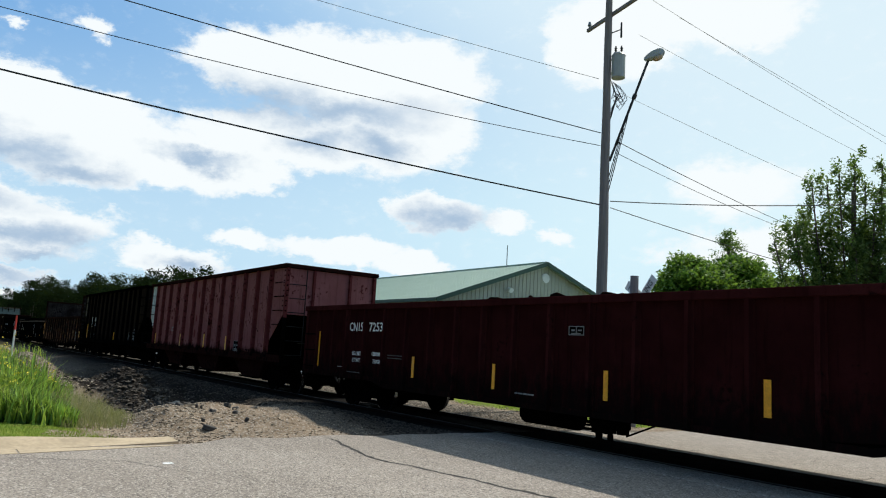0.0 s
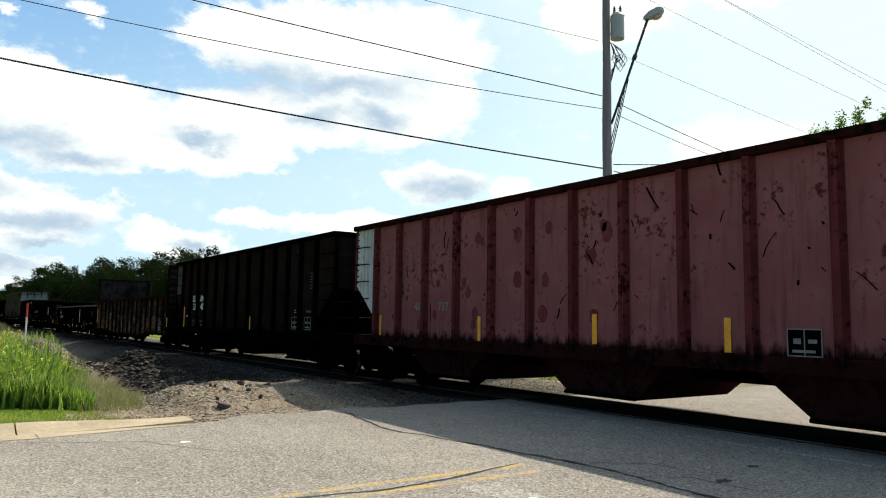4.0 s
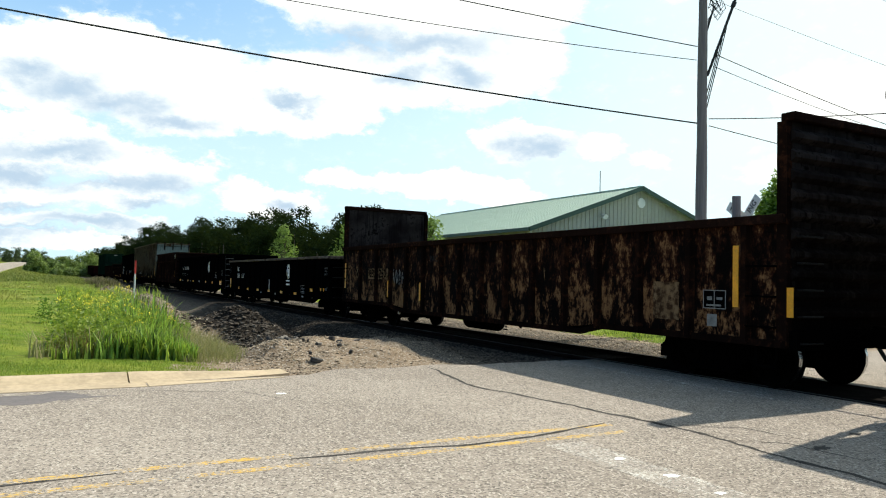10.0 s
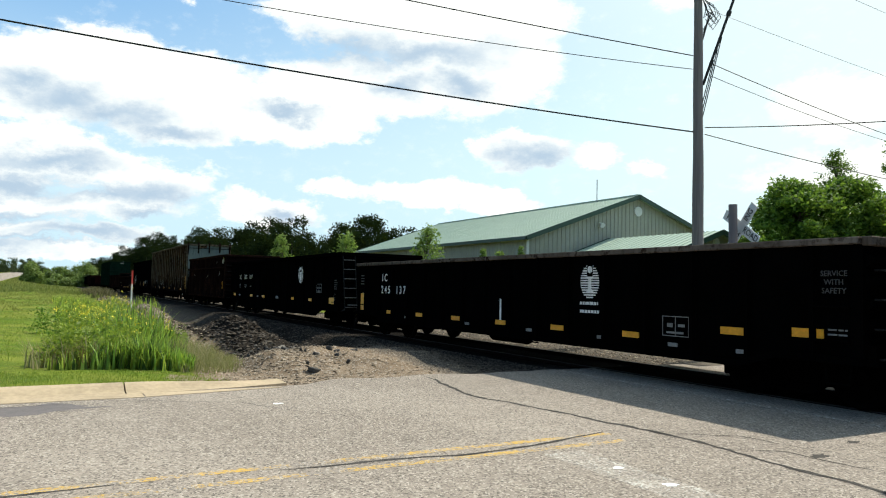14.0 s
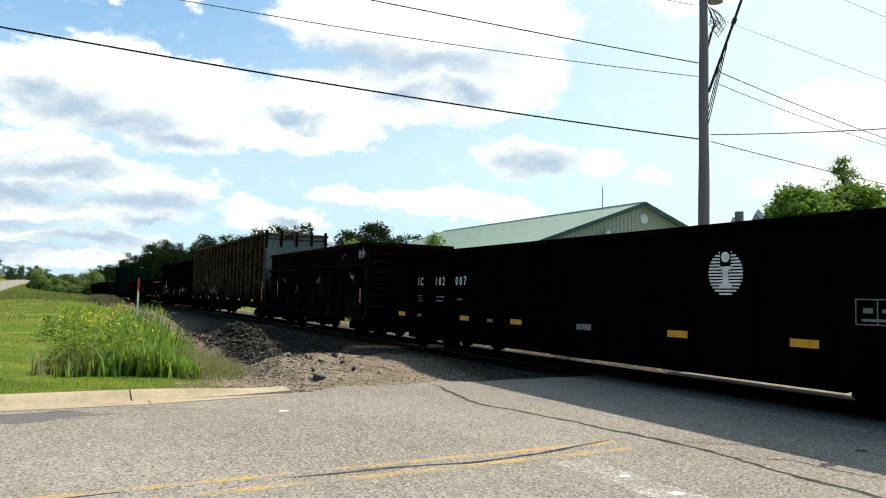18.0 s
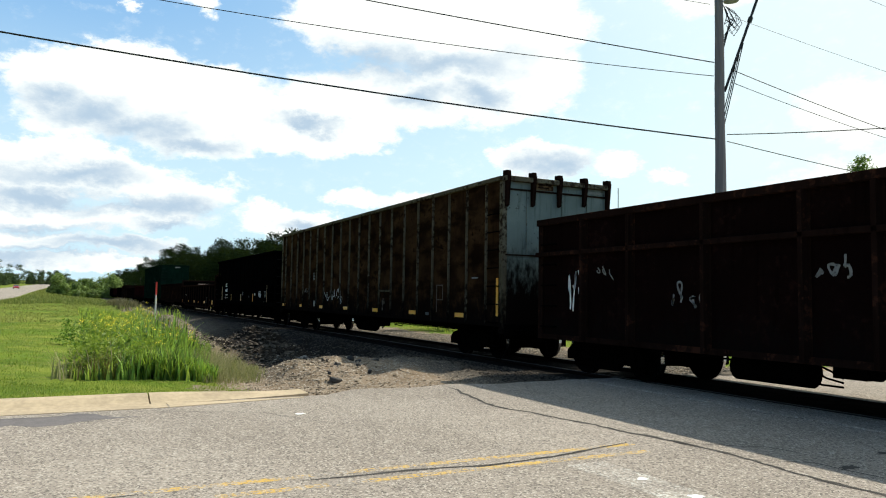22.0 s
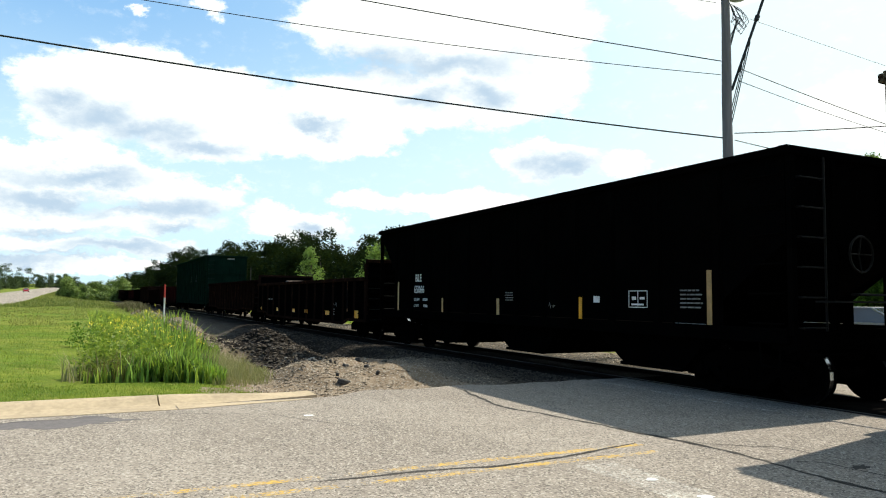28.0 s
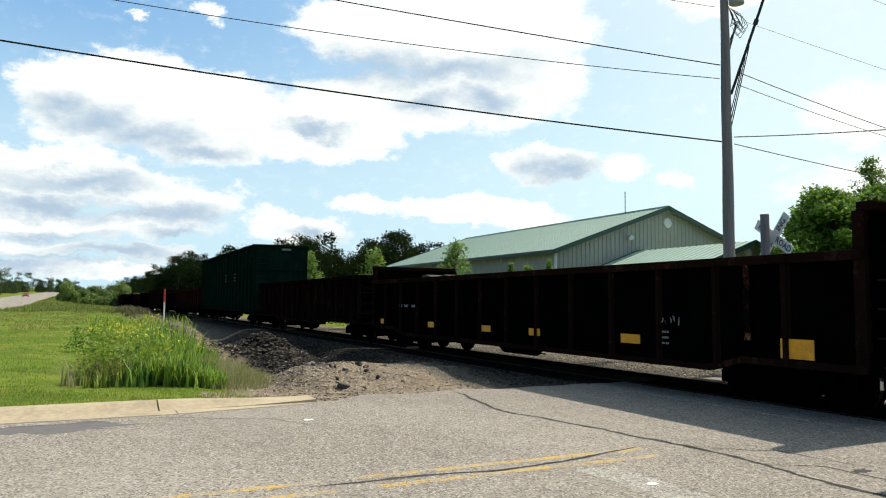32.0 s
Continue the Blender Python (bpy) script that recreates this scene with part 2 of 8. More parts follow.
def asphalt_build(n, c, bsdf):
    big = n.noise(c, 0.35, 4.0)
    mid = n.noise(c, 3.0, 4.0)
    grit = n.noise(c, 70.0, 2.0, 0.8)
    stone = n.add("ShaderNodeTexVoronoi", (), Vector=c, Scale=58.0)
    rnd = n.add("ShaderNodeSeparateColor", (), i0=stone.outputs["Color"]).outputs[0]
    col = n.mix(n.ramp(big, 0.35, 0.7), (0.300, 0.255, 0.214), (0.375, 0.322, 0.272))
    col = n.mix(n.math("MULTIPLY", n.ramp(mid, 0.35, 0.7), 0.22), col, (0.163, 0.143, 0.126))
    col = n.mix(n.math("MULTIPLY", n.ramp(rnd, 0.72, 0.96), 0.8), col, (0.56, 0.495, 0.425))
    pit = n.math("MULTIPLY", n.ramp(rnd, 0.30, 0.08), 0.75)
    col = n.mix(pit, col, (0.10, 0.088, 0.078))
    col = n.mix(n.math("MULTIPLY", n.ramp(grit, 0.52, 0.72), 0.5), col, (0.062, 0.058, 0.053))
    h = n.math("ADD", n.math("MULTIPLY", rnd, 0.5), n.math("MULTIPLY", grit, 0.5))
    return col, h, 0.012


ASPHALT = material("old_asphalt", asphalt_build, 0.95, spec=0.12)
TAR = plain("tar_crack_seal", (0.06, 0.055, 0.05), 0.85, vary=0.5, scale=3.0, spec=0.1)
# black stands in for the train's shadow on the panel between the rails
PANEL = plain("shadow_black_crossing_panel", (0.014, 0.0125, 0.0115), 0.95, vary=0.4, scale=3.0, spec=0.0)
PATCH = plain("asphalt_patch", (0.05, 0.047, 0.044), 0.9, vary=0.3, scale=4.0)
CONCRETE = plain("kerb_concrete", (0.43, 0.335, 0.22), 0.9, vary=0.22, scale=1.6)


def worn_paint(name, color, keep):
    def build(n, c, bsdf):
        w = n.math("ADD", n.math("MULTIPLY", n.noise(c, 1.8, 4.0, 0.6), 0.4), n.math("MULTIPLY", n.noise(c, 26.0, 4.0, 0.75), 0.6))
        wear = n.ramp(w, keep - 0.07, keep + 0.05)
        under, h, d = asphalt_build(n, c, bsdf)
        return n.mix(wear, color, under), h, d
    return material(name, build, 0.85)


YELLOW_LINE = worn_paint("worn_yellow_road_paint", (0.60, 0.37, 0.06), 0.484)
WHITE_LINE = worn_paint("worn_white_road_paint", (0.66, 0.64, 0.58), 0.455)


def ground_build(n, c, bsdf):
    mask = n.add("ShaderNodeVertexColor")
    mask.layer_name = "cover"
    sep = n.add("ShaderNodeSeparateColor", (), i0=mask.outputs[0])
    big, mid, fine = n.noise(c, 0.25, 4.0), n.noise(c, 2.2, 5.0, 0.65), n.noise(c, 24.0, 4.0, 0.7)
    jig = n.math("MULTIPLY", n.math("SUBTRACT", mid, 0.5), 0.8)
    grass = n.mix(n.ramp(big, 0.35, 0.65), (0.14, 0.205, 0.024), (0.25, 0.265, 0.05))
    grass = n.mix(n.math("MULTIPLY", n.ramp(n.noise(c, 0.9, 4.0, 0.7), 0.42, 0.62), 0.6), grass, (0.07, 0.12, 0.016))
    grass = n.mix(n.math("MULTIPLY", n.ramp(fine, 0.4, 0.75), 0.6), grass, (0.05, 0.085, 0.012))
    grass = n.mix(n.math("MULTIPLY", n.ramp(mid, 0.52, 0.72), 0.6), grass, (0.22, 0.19, 0.065))
    v = n.add("ShaderNodeTexVoronoi", (), Vector=c, Scale=38.0)
    rnd = n.add("ShaderNodeSeparateColor", (), i0=v.outputs["Color"]).outputs[0]
    gravel = n.mix(rnd, (0.09, 0.076, 0.062), (0.33, 0.275, 0.215))
    gravel = n.mix(n.ramp(v.outputs["Distance"], 0.35, 0.8), gravel, (0.06, 0.055, 0.05))
    dirt = n.mix(n.ramp(mid, 0.35, 0.7), (0.20, 0.147, 0.10), (0.31, 0.238, 0.168))
    dirt = n.mix(n.math("MULTIPLY", n.ramp(fine, 0.5, 0.7), 0.6), dirt, (0.2, 0.16, 0.12))
    dirt = n.mix(n.math("MULTIPLY", n.ramp(rnd, 0.8, 0.95), 0.7), dirt, (0.5, 0.46, 0.4))
    col = n.mix(n.ramp(n.math("ADD", sep.outputs[1], jig), 0.35, 0.65), dirt, gravel)
    col = n.mix(n.ramp(n.math("ADD", sep.outputs[0], jig), 0.4, 0.6), col, grass)
    # third share paints train shade and sooty dirt as near black
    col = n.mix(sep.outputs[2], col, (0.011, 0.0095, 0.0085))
    h = n.math("ADD", n.math("MULTIPLY", fine, 0.6), n.math("MULTIPLY", rnd, 0.6))
    return col, h, 0.03


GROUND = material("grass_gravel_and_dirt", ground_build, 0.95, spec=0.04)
STONE = material("ballast_stone", lambda n, c, b: (n.mix(n.add("ShaderNodeNewGeometry").outputs["Random Per Island"], (0.09, 0.07, 0.052), (0.48, 0.395, 0.30)), n.noise(c, 30.0, 3.0), 0.01), 0.95, spec=0.05)
# rails and ties darkened in colour for the train's shadow over them
RAIL_STEEL = plain("rusty_rail_side", (0.012, 0.008, 0.007), 0.9, 0.0, 0.3, spec=0.02)
RAIL_TOP = plain("worn_rail_head", (0.05, 0.047, 0.046), 0.6, 0.7, 0.3)
TIE_WOOD = plain("creosoted_tie", (0.02, 0.016, 0.013), 0.95, vary=0.4, spec=0.02)
# train steel is blacker than its own colour, to carry the underbody's shade
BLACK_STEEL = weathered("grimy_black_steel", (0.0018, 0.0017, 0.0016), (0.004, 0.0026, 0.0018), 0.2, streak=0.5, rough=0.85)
TRUCK_STEEL = weathered("shade_black_cast_steel", (0.0018, 0.0015, 0.0014), (0.004, 0.0026, 0.0018), 0.3, streak=0.3, rough=0.9)
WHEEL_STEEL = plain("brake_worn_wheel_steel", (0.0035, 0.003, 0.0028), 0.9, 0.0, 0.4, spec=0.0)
TREAD_STEEL = plain("bright_wheel_tread", (0.5, 0.5, 0.5), 0.25, 1.0, 0.1)
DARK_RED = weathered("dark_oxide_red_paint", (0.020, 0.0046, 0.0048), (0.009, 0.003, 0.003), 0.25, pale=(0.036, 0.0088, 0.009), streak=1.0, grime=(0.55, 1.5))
# lighter copy of the car's red, painting the light on posts and chord
RED_CHORD = weathered("highlight_oxide_red_chords", (0.030, 0.0072, 0.0074), (0.010, 0.004, 0.004), 0.3, pale=(0.052, 0.0135, 0.0135), grime=(0.6, 1.5))
PINK_RED = weathered("faded_oxide_red_paint", (0.235, 0.084, 0.082), (0.075, 0.015, 0.013), 0.36, pale=(0.30, 0.122, 0.116), grime=(1.12, 1.34))
PINK_SPOT = weathered("darker_red_touch_up", (0.13, 0.034, 0.034), (0.05, 0.012, 0.01), 0.3)
PINK_RIB = weathered("dull_oxide_red_ribs", (0.105, 0.026, 0.026), (0.022, 0.006, 0.005), 0.5, grime=(1.1, 1.4))
BLACK_BROWN = weathered("black_brown_hopper_paint", (0.0122, 0.0086, 0.0066), (0.004, 0.0034, 0.003), 0.3, pale=(0.028, 0.019, 0.014), grime=(0.9, 1.7))


def rusty_build(n, c, bsdf):
    rnd = n.add("ShaderNodeObjectInfo").outputs["Random"]
    shift = n.vec("ADD", c, n.add("ShaderNodeCombineXYZ", (), i0=n.math("MULTIPLY", rnd, 23.0), i1=0.0, i2=n.math("MULTIPLY", rnd, 3.0)).outputs[0]).outputs[0]
    tall = n.vec("MULTIPLY", shift, (1.0, 1.0, 0.55)).outputs[0]
    patch, fine, grit = n.noise(tall, 3.0, 6.0, 0.7), n.noise(tall, 14.0, 6.0, 0.75), n.noise(shift, 45.0, 3.0)
    mixed = n.math("ADD", n.math("MULTIPLY", patch, 0.6), n.math("MULTIPLY", fine, 0.4))
    col = n.mix(n.ramp(mixed, 0.46, 0.56), (0.0025, 0.0018, 0.0016), (0.036, 0.013, 0.007))
    z = n.add("ShaderNodeSeparateXYZ", (), i0=c).outputs[2]
    bare = n.math("ADD", mixed, n.math("MULTIPLY", n.ramp(z, 2.2, 0.8), 0.05))
    col = n.mix(n.ramp(bare, 0.54, 0.63), col, (0.22, 0.116, 0.052))
    chalk = n.noise(n.vec("ADD", tall, (3.0, 1.0, 7.0)).outputs[0], 3.4, 6.0, 0.75)
    col = n.mix(n.math("MULTIPLY", n.ramp(chalk, 0.64, 0.70), n.ramp(fine, 0.45, 0.6)), col, (0.34, 0.212, 0.105))
    col = n.mix(n.math("MULTIPLY", n.ramp(grit, 0.5, 0.7), 0.55), col, (0.012, 0.007, 0.005))
    return col, n.math("ADD", fine, n.math("MULTIPLY", grit, 0.4)), 0.015


RUSTY = material("rusted_through_black_paint", rusty_build, 0.9, spec=0.03)
SCRAPED = weathered("scraped_grey_primer", (0.085, 0.076, 0.062), (0.015, 0.011, 0.009), 0.55, pale=(0.16, 0.145, 0.118), streak=1.4)
CHUTE = weathered("dark_oxide_red_chutes", (0.022, 0.008, 0.007), (0.008, 0.005, 0.004), 0.6)
SOOTY_SILL = weathered("sooty_red_sill", (0.02, 0.007, 0.006), (0.004, 0.003, 0.0025), 0.6)
# darker copy of the ballast stone, with the train's shade in its colour
BALLAST_STONE = material("sooty_shaded_ballast_stone", lambda n, c, b: (n.mix(n.add("ShaderNodeNewGeometry").outputs["Random Per Island"], (0.022, 0.019, 0.017), (0.13, 0.11, 0.09)), n.noise(c, 30.0, 3.0), 0.01), 0.95, spec=0.03)
RUSTY_DARK = weathered("dark_rusted_steel", (0.012, 0.0065, 0.005), (0.05, 0.021, 0.013), 0.4, rough=0.9)
RUSTY_RIB = weathered("rusted_side_posts", (0.006, 0.004, 0.0035), (0.045, 0.018, 0.010), 0.5, pale=(0.02, 0.010, 0.007), rough=0.9)
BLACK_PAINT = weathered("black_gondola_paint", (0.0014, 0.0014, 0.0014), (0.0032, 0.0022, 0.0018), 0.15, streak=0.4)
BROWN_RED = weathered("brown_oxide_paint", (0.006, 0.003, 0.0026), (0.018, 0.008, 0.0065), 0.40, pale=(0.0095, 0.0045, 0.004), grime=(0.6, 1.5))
CHIP_BROWN = weathered("rust_brown_side_sheet", (0.016, 0.008, 0.0045), (0.0024, 0.0014, 0.001), 0.34, pale=(0.082, 0.042, 0.019), streak=0.5, grime=(0.8, 1.9), blotch=0.85)
PALE_RIB = weathered("pale_green_grey_ribs", (0.10, 0.084, 0.056), (0.020, 0.012, 0.008), 0.6, pale=(0.19, 0.168, 0.12), grime=(0.9, 2.2))
PALE_GREEN = weathered("pale_green_grey_end", (0.15, 0.185, 0.17), (0.035, 0.024, 0.018), 0.3, pale=(0.22, 0.26, 0.24), grime=(1.7, 2.9))
GREEN_PAINT = weathered("dark_green_gondola_paint", (0.0045, 0.014, 0.0095), (0.006, 0.007, 0.005), 0.2)
WHITE_PAINT = weathered("dirty_white_paint", (0.42, 0.43, 0.41), (0.12, 0.1, 0.08), 0.2)
LETTER = plain("stencil_white", (0.78, 0.78, 0.75), 0.7, vary=0.25, scale=6.0)
LETTER_DIM = plain("sooty_stencil", (0.06, 0.06, 0.058), 0.8, vary=0.5, scale=6.0)
LETTER_GREY = plain("grimy_stencil_white", (0.2, 0.2, 0.19), 0.8, vary=0.4, scale=6.0)
YELLOW = plain("yellow_reflective_tape", (0.80, 0.355, 0.012), 0.45, vary=0.2, scale=5.0)
TAN = plain("weathered_reflective_tape", (0.42, 0.26, 0.1), 0.5, vary=0.3, scale=5.0)
SCRAP = plain("rusty_scrap", (0.10, 0.07, 0.055), 0.8, 0.2, 0.5)
POLE_WOOD = material("weathered_pole_wood", lambda n, c, b: (n.mix(n.noise(n.vec("MULTIPLY", c, (14, 14, 0.6)).outputs[0], 2.0, 5.0), (0.105, 0.093, 0.098), (0.30, 0.272, 0.275)), n.noise(n.vec("MULTIPLY", c, (14, 14, 0.6)).outputs[0], 2.0, 5.0), 0.01), 0.95)
CABLE = plain("cable_jacket", (0.02, 0.02, 0.022), 0.6, vary=0.1)
ALUMINIUM = plain("bare_aluminium_wire", (0.30, 0.31, 0.33), 0.6, 0.0, 0.1)
GALV = plain("galvanised_steel", (0.32, 0.33, 0.33), 0.5, 0.7, 0.2)
TRANSFORMER = plain("grey_transformer_paint", (0.36, 0.38, 0.38), 0.45, vary=0.1)
LAMP_GLASS = plain("lamp_lens", (0.45, 0.34, 0.25), 0.25, vary=0.15)
ROOF_GREEN = plain("green_metal_roof", (0.38, 0.48, 0.385), 0.5, 0.0, 0.06, 1.0)
ROOF_TRIM = plain("dark_green_trim", (0.035, 0.075, 0.055), 0.5, vary=0.1)
SIDING = plain("grey_metal_siding", (0.35, 0.345, 0.29), 0.55, vary=0.08, scale=1.0)
WHITE_TRIM = plain("white_vent", (0.7, 0.7, 0.68), 0.6, vary=0.05)
SIGN_WHITE = plain("sign_white_sheet", (0.8, 0.8, 0.77), 0.5, vary=0.1)
SIGN_BLACK = plain("sign_black", (0.02, 0.02, 0.02), 0.5, vary=0.1)
ORANGE = plain("orange_red_marker", (0.55, 0.045, 0.03), 0.6, vary=0.1)
BARK = plain("tree_bark", (0.09, 0.075, 0.06), 0.95, vary=0.4, scale=3.0, bump=0.02)
# leaf colour darkened to stand for self-shade in the dense backlit crowns
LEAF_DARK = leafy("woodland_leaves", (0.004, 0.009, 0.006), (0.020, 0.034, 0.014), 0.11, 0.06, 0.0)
LEAF_MID = leafy("broad_tree_leaves", (0.035, 0.095, 0.011), (0.20, 0.34, 0.045), 0.9, 0.42)
LEAF_POPLAR = leafy("poplar_leaves", (0.02, 0.045, 0.012), (0.16, 0.24, 0.065), 0.9, 0.45)
REED = leafy("reed_blades", (0.018, 0.055, 0.006), (0.52, 0.64, 0.09), 1.6, 0.40, 0.35)
CATTAIL = leafy("cattail_blades", (0.022, 0.07, 0.010), (0.38, 0.58, 0.10), 2.2, 0.38, 0.4)
RED_GRASS = leafy("reddish_dry_grass", (0.10, 0.06, 0.025), (0.30, 0.20, 0.09), 0.9, 0.4)
TURF = leafy("turf_blades", (0.10, 0.17, 0.018), (0.27, 0.31, 0.05), 0.5)
SEED_GRASS = leafy("pale_seed_grass", (0.17, 0.15, 0.075), (0.38, 0.31, 0.18), 0.8)
FLOWER = plain("yellow_wildflower", (0.85, 0.7, 0.05), 0.6, vary=0.2)
CAR_RED = plain("red_car_paint", (0.42, 0.02, 0.04), 0.25, vary=0.05, spec=0.6)
CAR_GLASS = plain("car_window", (0.05, 0.06, 0.07), 0.06, vary=0.05, spec=0.8)
TYRE = plain("tyre_rubber", (0.015, 0.015, 0.015), 0.9, vary=0.2)


# ---- building helpers ----
def box(bm, x0, x1, y0, y1, z0, z1):
    v = [bm.verts.new(p) for p in ((x0, y0, z0), (x1, y0, z0), (x1, y1, z0), (x0, y1, z0), (x0, y0, z1), (x1, y0, z1), (x1, y1, z1), (x0, y1, z1))]
    for f in ((3, 2, 1, 0), (4, 5, 6, 7), (0, 1, 5, 4), (1, 2, 6, 5), (2, 3, 7, 6), (3, 0, 4, 7)):
        bm.faces.new([v[i] for i in f])


def slab(bm, outline, y0, y1):
    """A plate: an outline in x and z (anticlockwise seen from -y), from y0 to y1."""
    a = [bm.verts.new((x, y0, z)) for x, z in outline]
    b = [bm.verts.new((x, y1, z)) for x, z in outline]
    bm.faces.new(a)
    bm.faces.new(b[::-1])
    for i in range(len(a)):
        j = (i + 1) % len(a)
        bm.faces.new((a[j], a[i], b[i], b[j]))


def slab_x(bm, outline, x0, x1):
    """A plate: an outline in y and z, from x0 to x1."""
    a = [bm.verts.new((x0, y, z)) for y, z in outline]
    b = [bm.verts.new((x1, y, z)) for y, z in outline]
    bm.faces.new(a[::-1])
    bm.faces.new(b)
    for i in range(len(a)):
        j = (i + 1) % len(a)
        bm.faces.new((a[i], a[j], b[j], b[i]))


def slab_z(bm, outline, z0, z1):
    a = [bm.verts.new((x, y, z0)) for x, y in outline]
    b = [bm.verts.new((x, y, z1)) for x, y in outline]
    bm.faces.new(a[::-1])
    bm.faces.new(b)
    for i in range(len(a)):
        j = (i + 1) % len(a)
        bm.faces.new((a[i], a[j], b[j], b[i]))


def rod(bm, p, q, r0, r1=None, n=8, caps=True):
    """A round bar from p to q."""
    p, q = Vector(p), Vector(q)
    r1 = r0 if r1 is None else r1
    d = (q - p).normalized()
    u = d.orthogonal().normalized()
    w = d.cross(u)
    rings = []
    for c, r in ((p, r0), (q, r1)):
        rings.append([bm.verts.new(c + r * (math.cos(2 * math.pi * i / n) * u + math.sin(2 * math.pi * i / n) * w)) for i in range(n)])
    for i in range(n):
        j = (i + 1) % n
        bm.faces.new((rings[0][i], rings[0][j], rings[1][j], rings[1][i]))
    if caps:
        bm.faces.new(rings[0][::-1])
        bm.faces.new(rings[1])


def lathe_y(bm, profile, n=28):
    """Turn a profile of (radius, y) round the y axis."""
    rings = [[bm.verts.new((r * math.cos(2 * math.pi * i / n), y, r * math.sin(2 * math.pi * i / n))) for i in range(n)] for r, y in profile]
    for a, b in zip(rings, rings[1:]):
        for i in range(n):
            j = (i + 1) % n
            bm.faces.new((a[i], a[j], b[j], b[i]))
    bm.faces.new(rings[0])
    bm.faces.new(rings[-1][::-1])


def tube(bm, pts, r, n=6):
    for p, q in zip(pts, pts[1:]):
        rod(bm, p, q, r, n=n)


def mesh_of(name, bm, mat, smooth=False):
    bmesh.ops.recalc_face_normals(bm, faces=bm.faces)
    me = bpy.data.meshes.new(name)
    bm.to_mesh(me)
    bm.free()
    me.materials.append(mat)
    if smooth:
        me.polygons.foreach_set("use_smooth", [True] * len(me.polygons))
    return me


def part(name, bm, mat, parent=None, label="", at=None, smooth=False):
    me = bm if isinstance(bm, bpy.types.Mesh) else mesh_of(name, bm, mat, smooth)
    ob = new(name, me)
    if parent is not None:
        ob.parent = parent
    if at is not None:
        ob.matrix_basis = at
    if label:
        ob["label"] = label
    return ob


def bevel(bm, w=0.01, seg=1):
    bmesh.ops.bevel(bm, geom=list(bm.edges), offset=w, segments=seg, affect="EDGES", clamp_overlap=True)
    return bm


def made(fn, *args, **kw):
    bm = bmesh.new()
    fn(bm, *args, **kw)
    return bm


LETTER_CACHE = {}


def lettering(text, size):
    """A thin mesh of the built-in font, in the xz plane, facing -y, centred."""
    key = (text, size)
    if key not in LETTER_CACHE:
        cu = bpy.data.curves.new("lettering", "FONT")
        cu.body, cu.size, cu.align_x, cu.align_y, cu.extrude, cu.resolution_u, cu.offset = text, size, "CENTER", "CENTER", 0.0015, 2, size * 0.012
        ob = new("lettering", cu)
        dg = bpy.context.evaluated_depsgraph_get()
        me = bpy.data.meshes.new_from_object(ob.evaluated_get(dg))
        bpy.data.objects.remove(ob)
        me.transform(Matrix.Rotation(radians(90), 4, "X"))
        me.materials.clear()
        LETTER_CACHE[key] = me
    return LETTER_CACHE[key].copy()


def letters(name, text, size, mat, parent, x, y, z, stretch=1.0):
    """A line of lettering; large characters are pieces of their own."""
    me = lettering(text, size)
    me.transform(Matrix.Diagonal((stretch, 1, 1, 1)))
    if size < 0.19:
        me.materials.append(mat)
        return tagged(part(name, me, mat, parent, at=Matrix.Translation((x, y, z))), kind="stuff")
    bm = bmesh.new()
    bm.from_mesh(me)
    seen = set()
    for v0 in bm.verts:
        if v0 in seen:
            continue
        island, todo = [], [v0]
        seen.add(v0)
        while todo:
            v = todo.pop()
            island.append(v)
            for e in v.link_edges:
                o = e.other_vert(v)
                if o not in seen:
                    seen.add(o)
                    todo.append(o)
        index = {v: k for k, v in enumerate(island)}
        faces = [tuple(index[v] for v in f.verts) for f in {f for v in island for f in v.link_faces}]
        one = bpy.data.meshes.new("letter")
        one.from_pydata([tuple(v.co) for v in island], [], sorted(faces))
        one.materials.append(mat)
        part("letter", one, mat, parent, at=Matrix.Translation((x, y, z)))
    bm.free()


def bars(name, w, h, rows, mat, parent, x, y, z):
    """Unreadable small writing: plain bars."""
    bm = bmesh.new()
    step = h / rows
    rnd = random.Random(int(abs(x) * 100) + rows)
    for i in range(rows):
        a, end = -w / 2, w / 2 * rnd.uniform(0.6, 1.0)
        while a < end - 0.02:
            b = min(end, a + rnd.uniform(0.05, 0.16))
            box(bm, a, b, -0.002, 0.001, h / 2 - (i + 0.68) * step, h / 2 - (i + 0.32) * step)
            a = b + 0.018
    return tagged(part(name, bm, mat, parent, at=Matrix.Translation((x, y, z))), kind="stuff")

RUNG = plain("worn_grab_iron_steel", (0.009, 0.009, 0.009), 0.8, vary=0.3, spec=0.15)
LEAF_SAP = leafy("sapling_leaves", (0.07, 0.13, 0.03), (0.24, 0.34, 0.09), 0.7, 0.5)
LEAF_GOLD = leafy("goldenrod_leaves", (0.10, 0.17, 0.02), (0.32, 0.38, 0.05), 0.9, 0.4)
PALE_STEEL = plain("worn_pale_ladder_steel", (0.14, 0.14, 0.135), 0.7, vary=0.4, spec=0.1)
RIM_RUST = weathered("scuffed_rusty_rim", (0.10, 0.08, 0.066), (0.03, 0.019, 0.014), 0.6, pale=(0.22, 0.19, 0.165))
BRUSH = leafy("meadow_brush", (0.07, 0.095, 0.02), (0.26, 0.25, 0.075), 0.10, 0.3)
DRY_STEM = leafy("dry_stems", (0.06, 0.045, 0.028), (0.19, 0.14, 0.085), 0.3, 0.15)
LEAF_EDGE = leafy("edge_shrub_leaves", (0.05, 0.085, 0.022), (0.26, 0.34, 0.09), 0.12, 0.3)
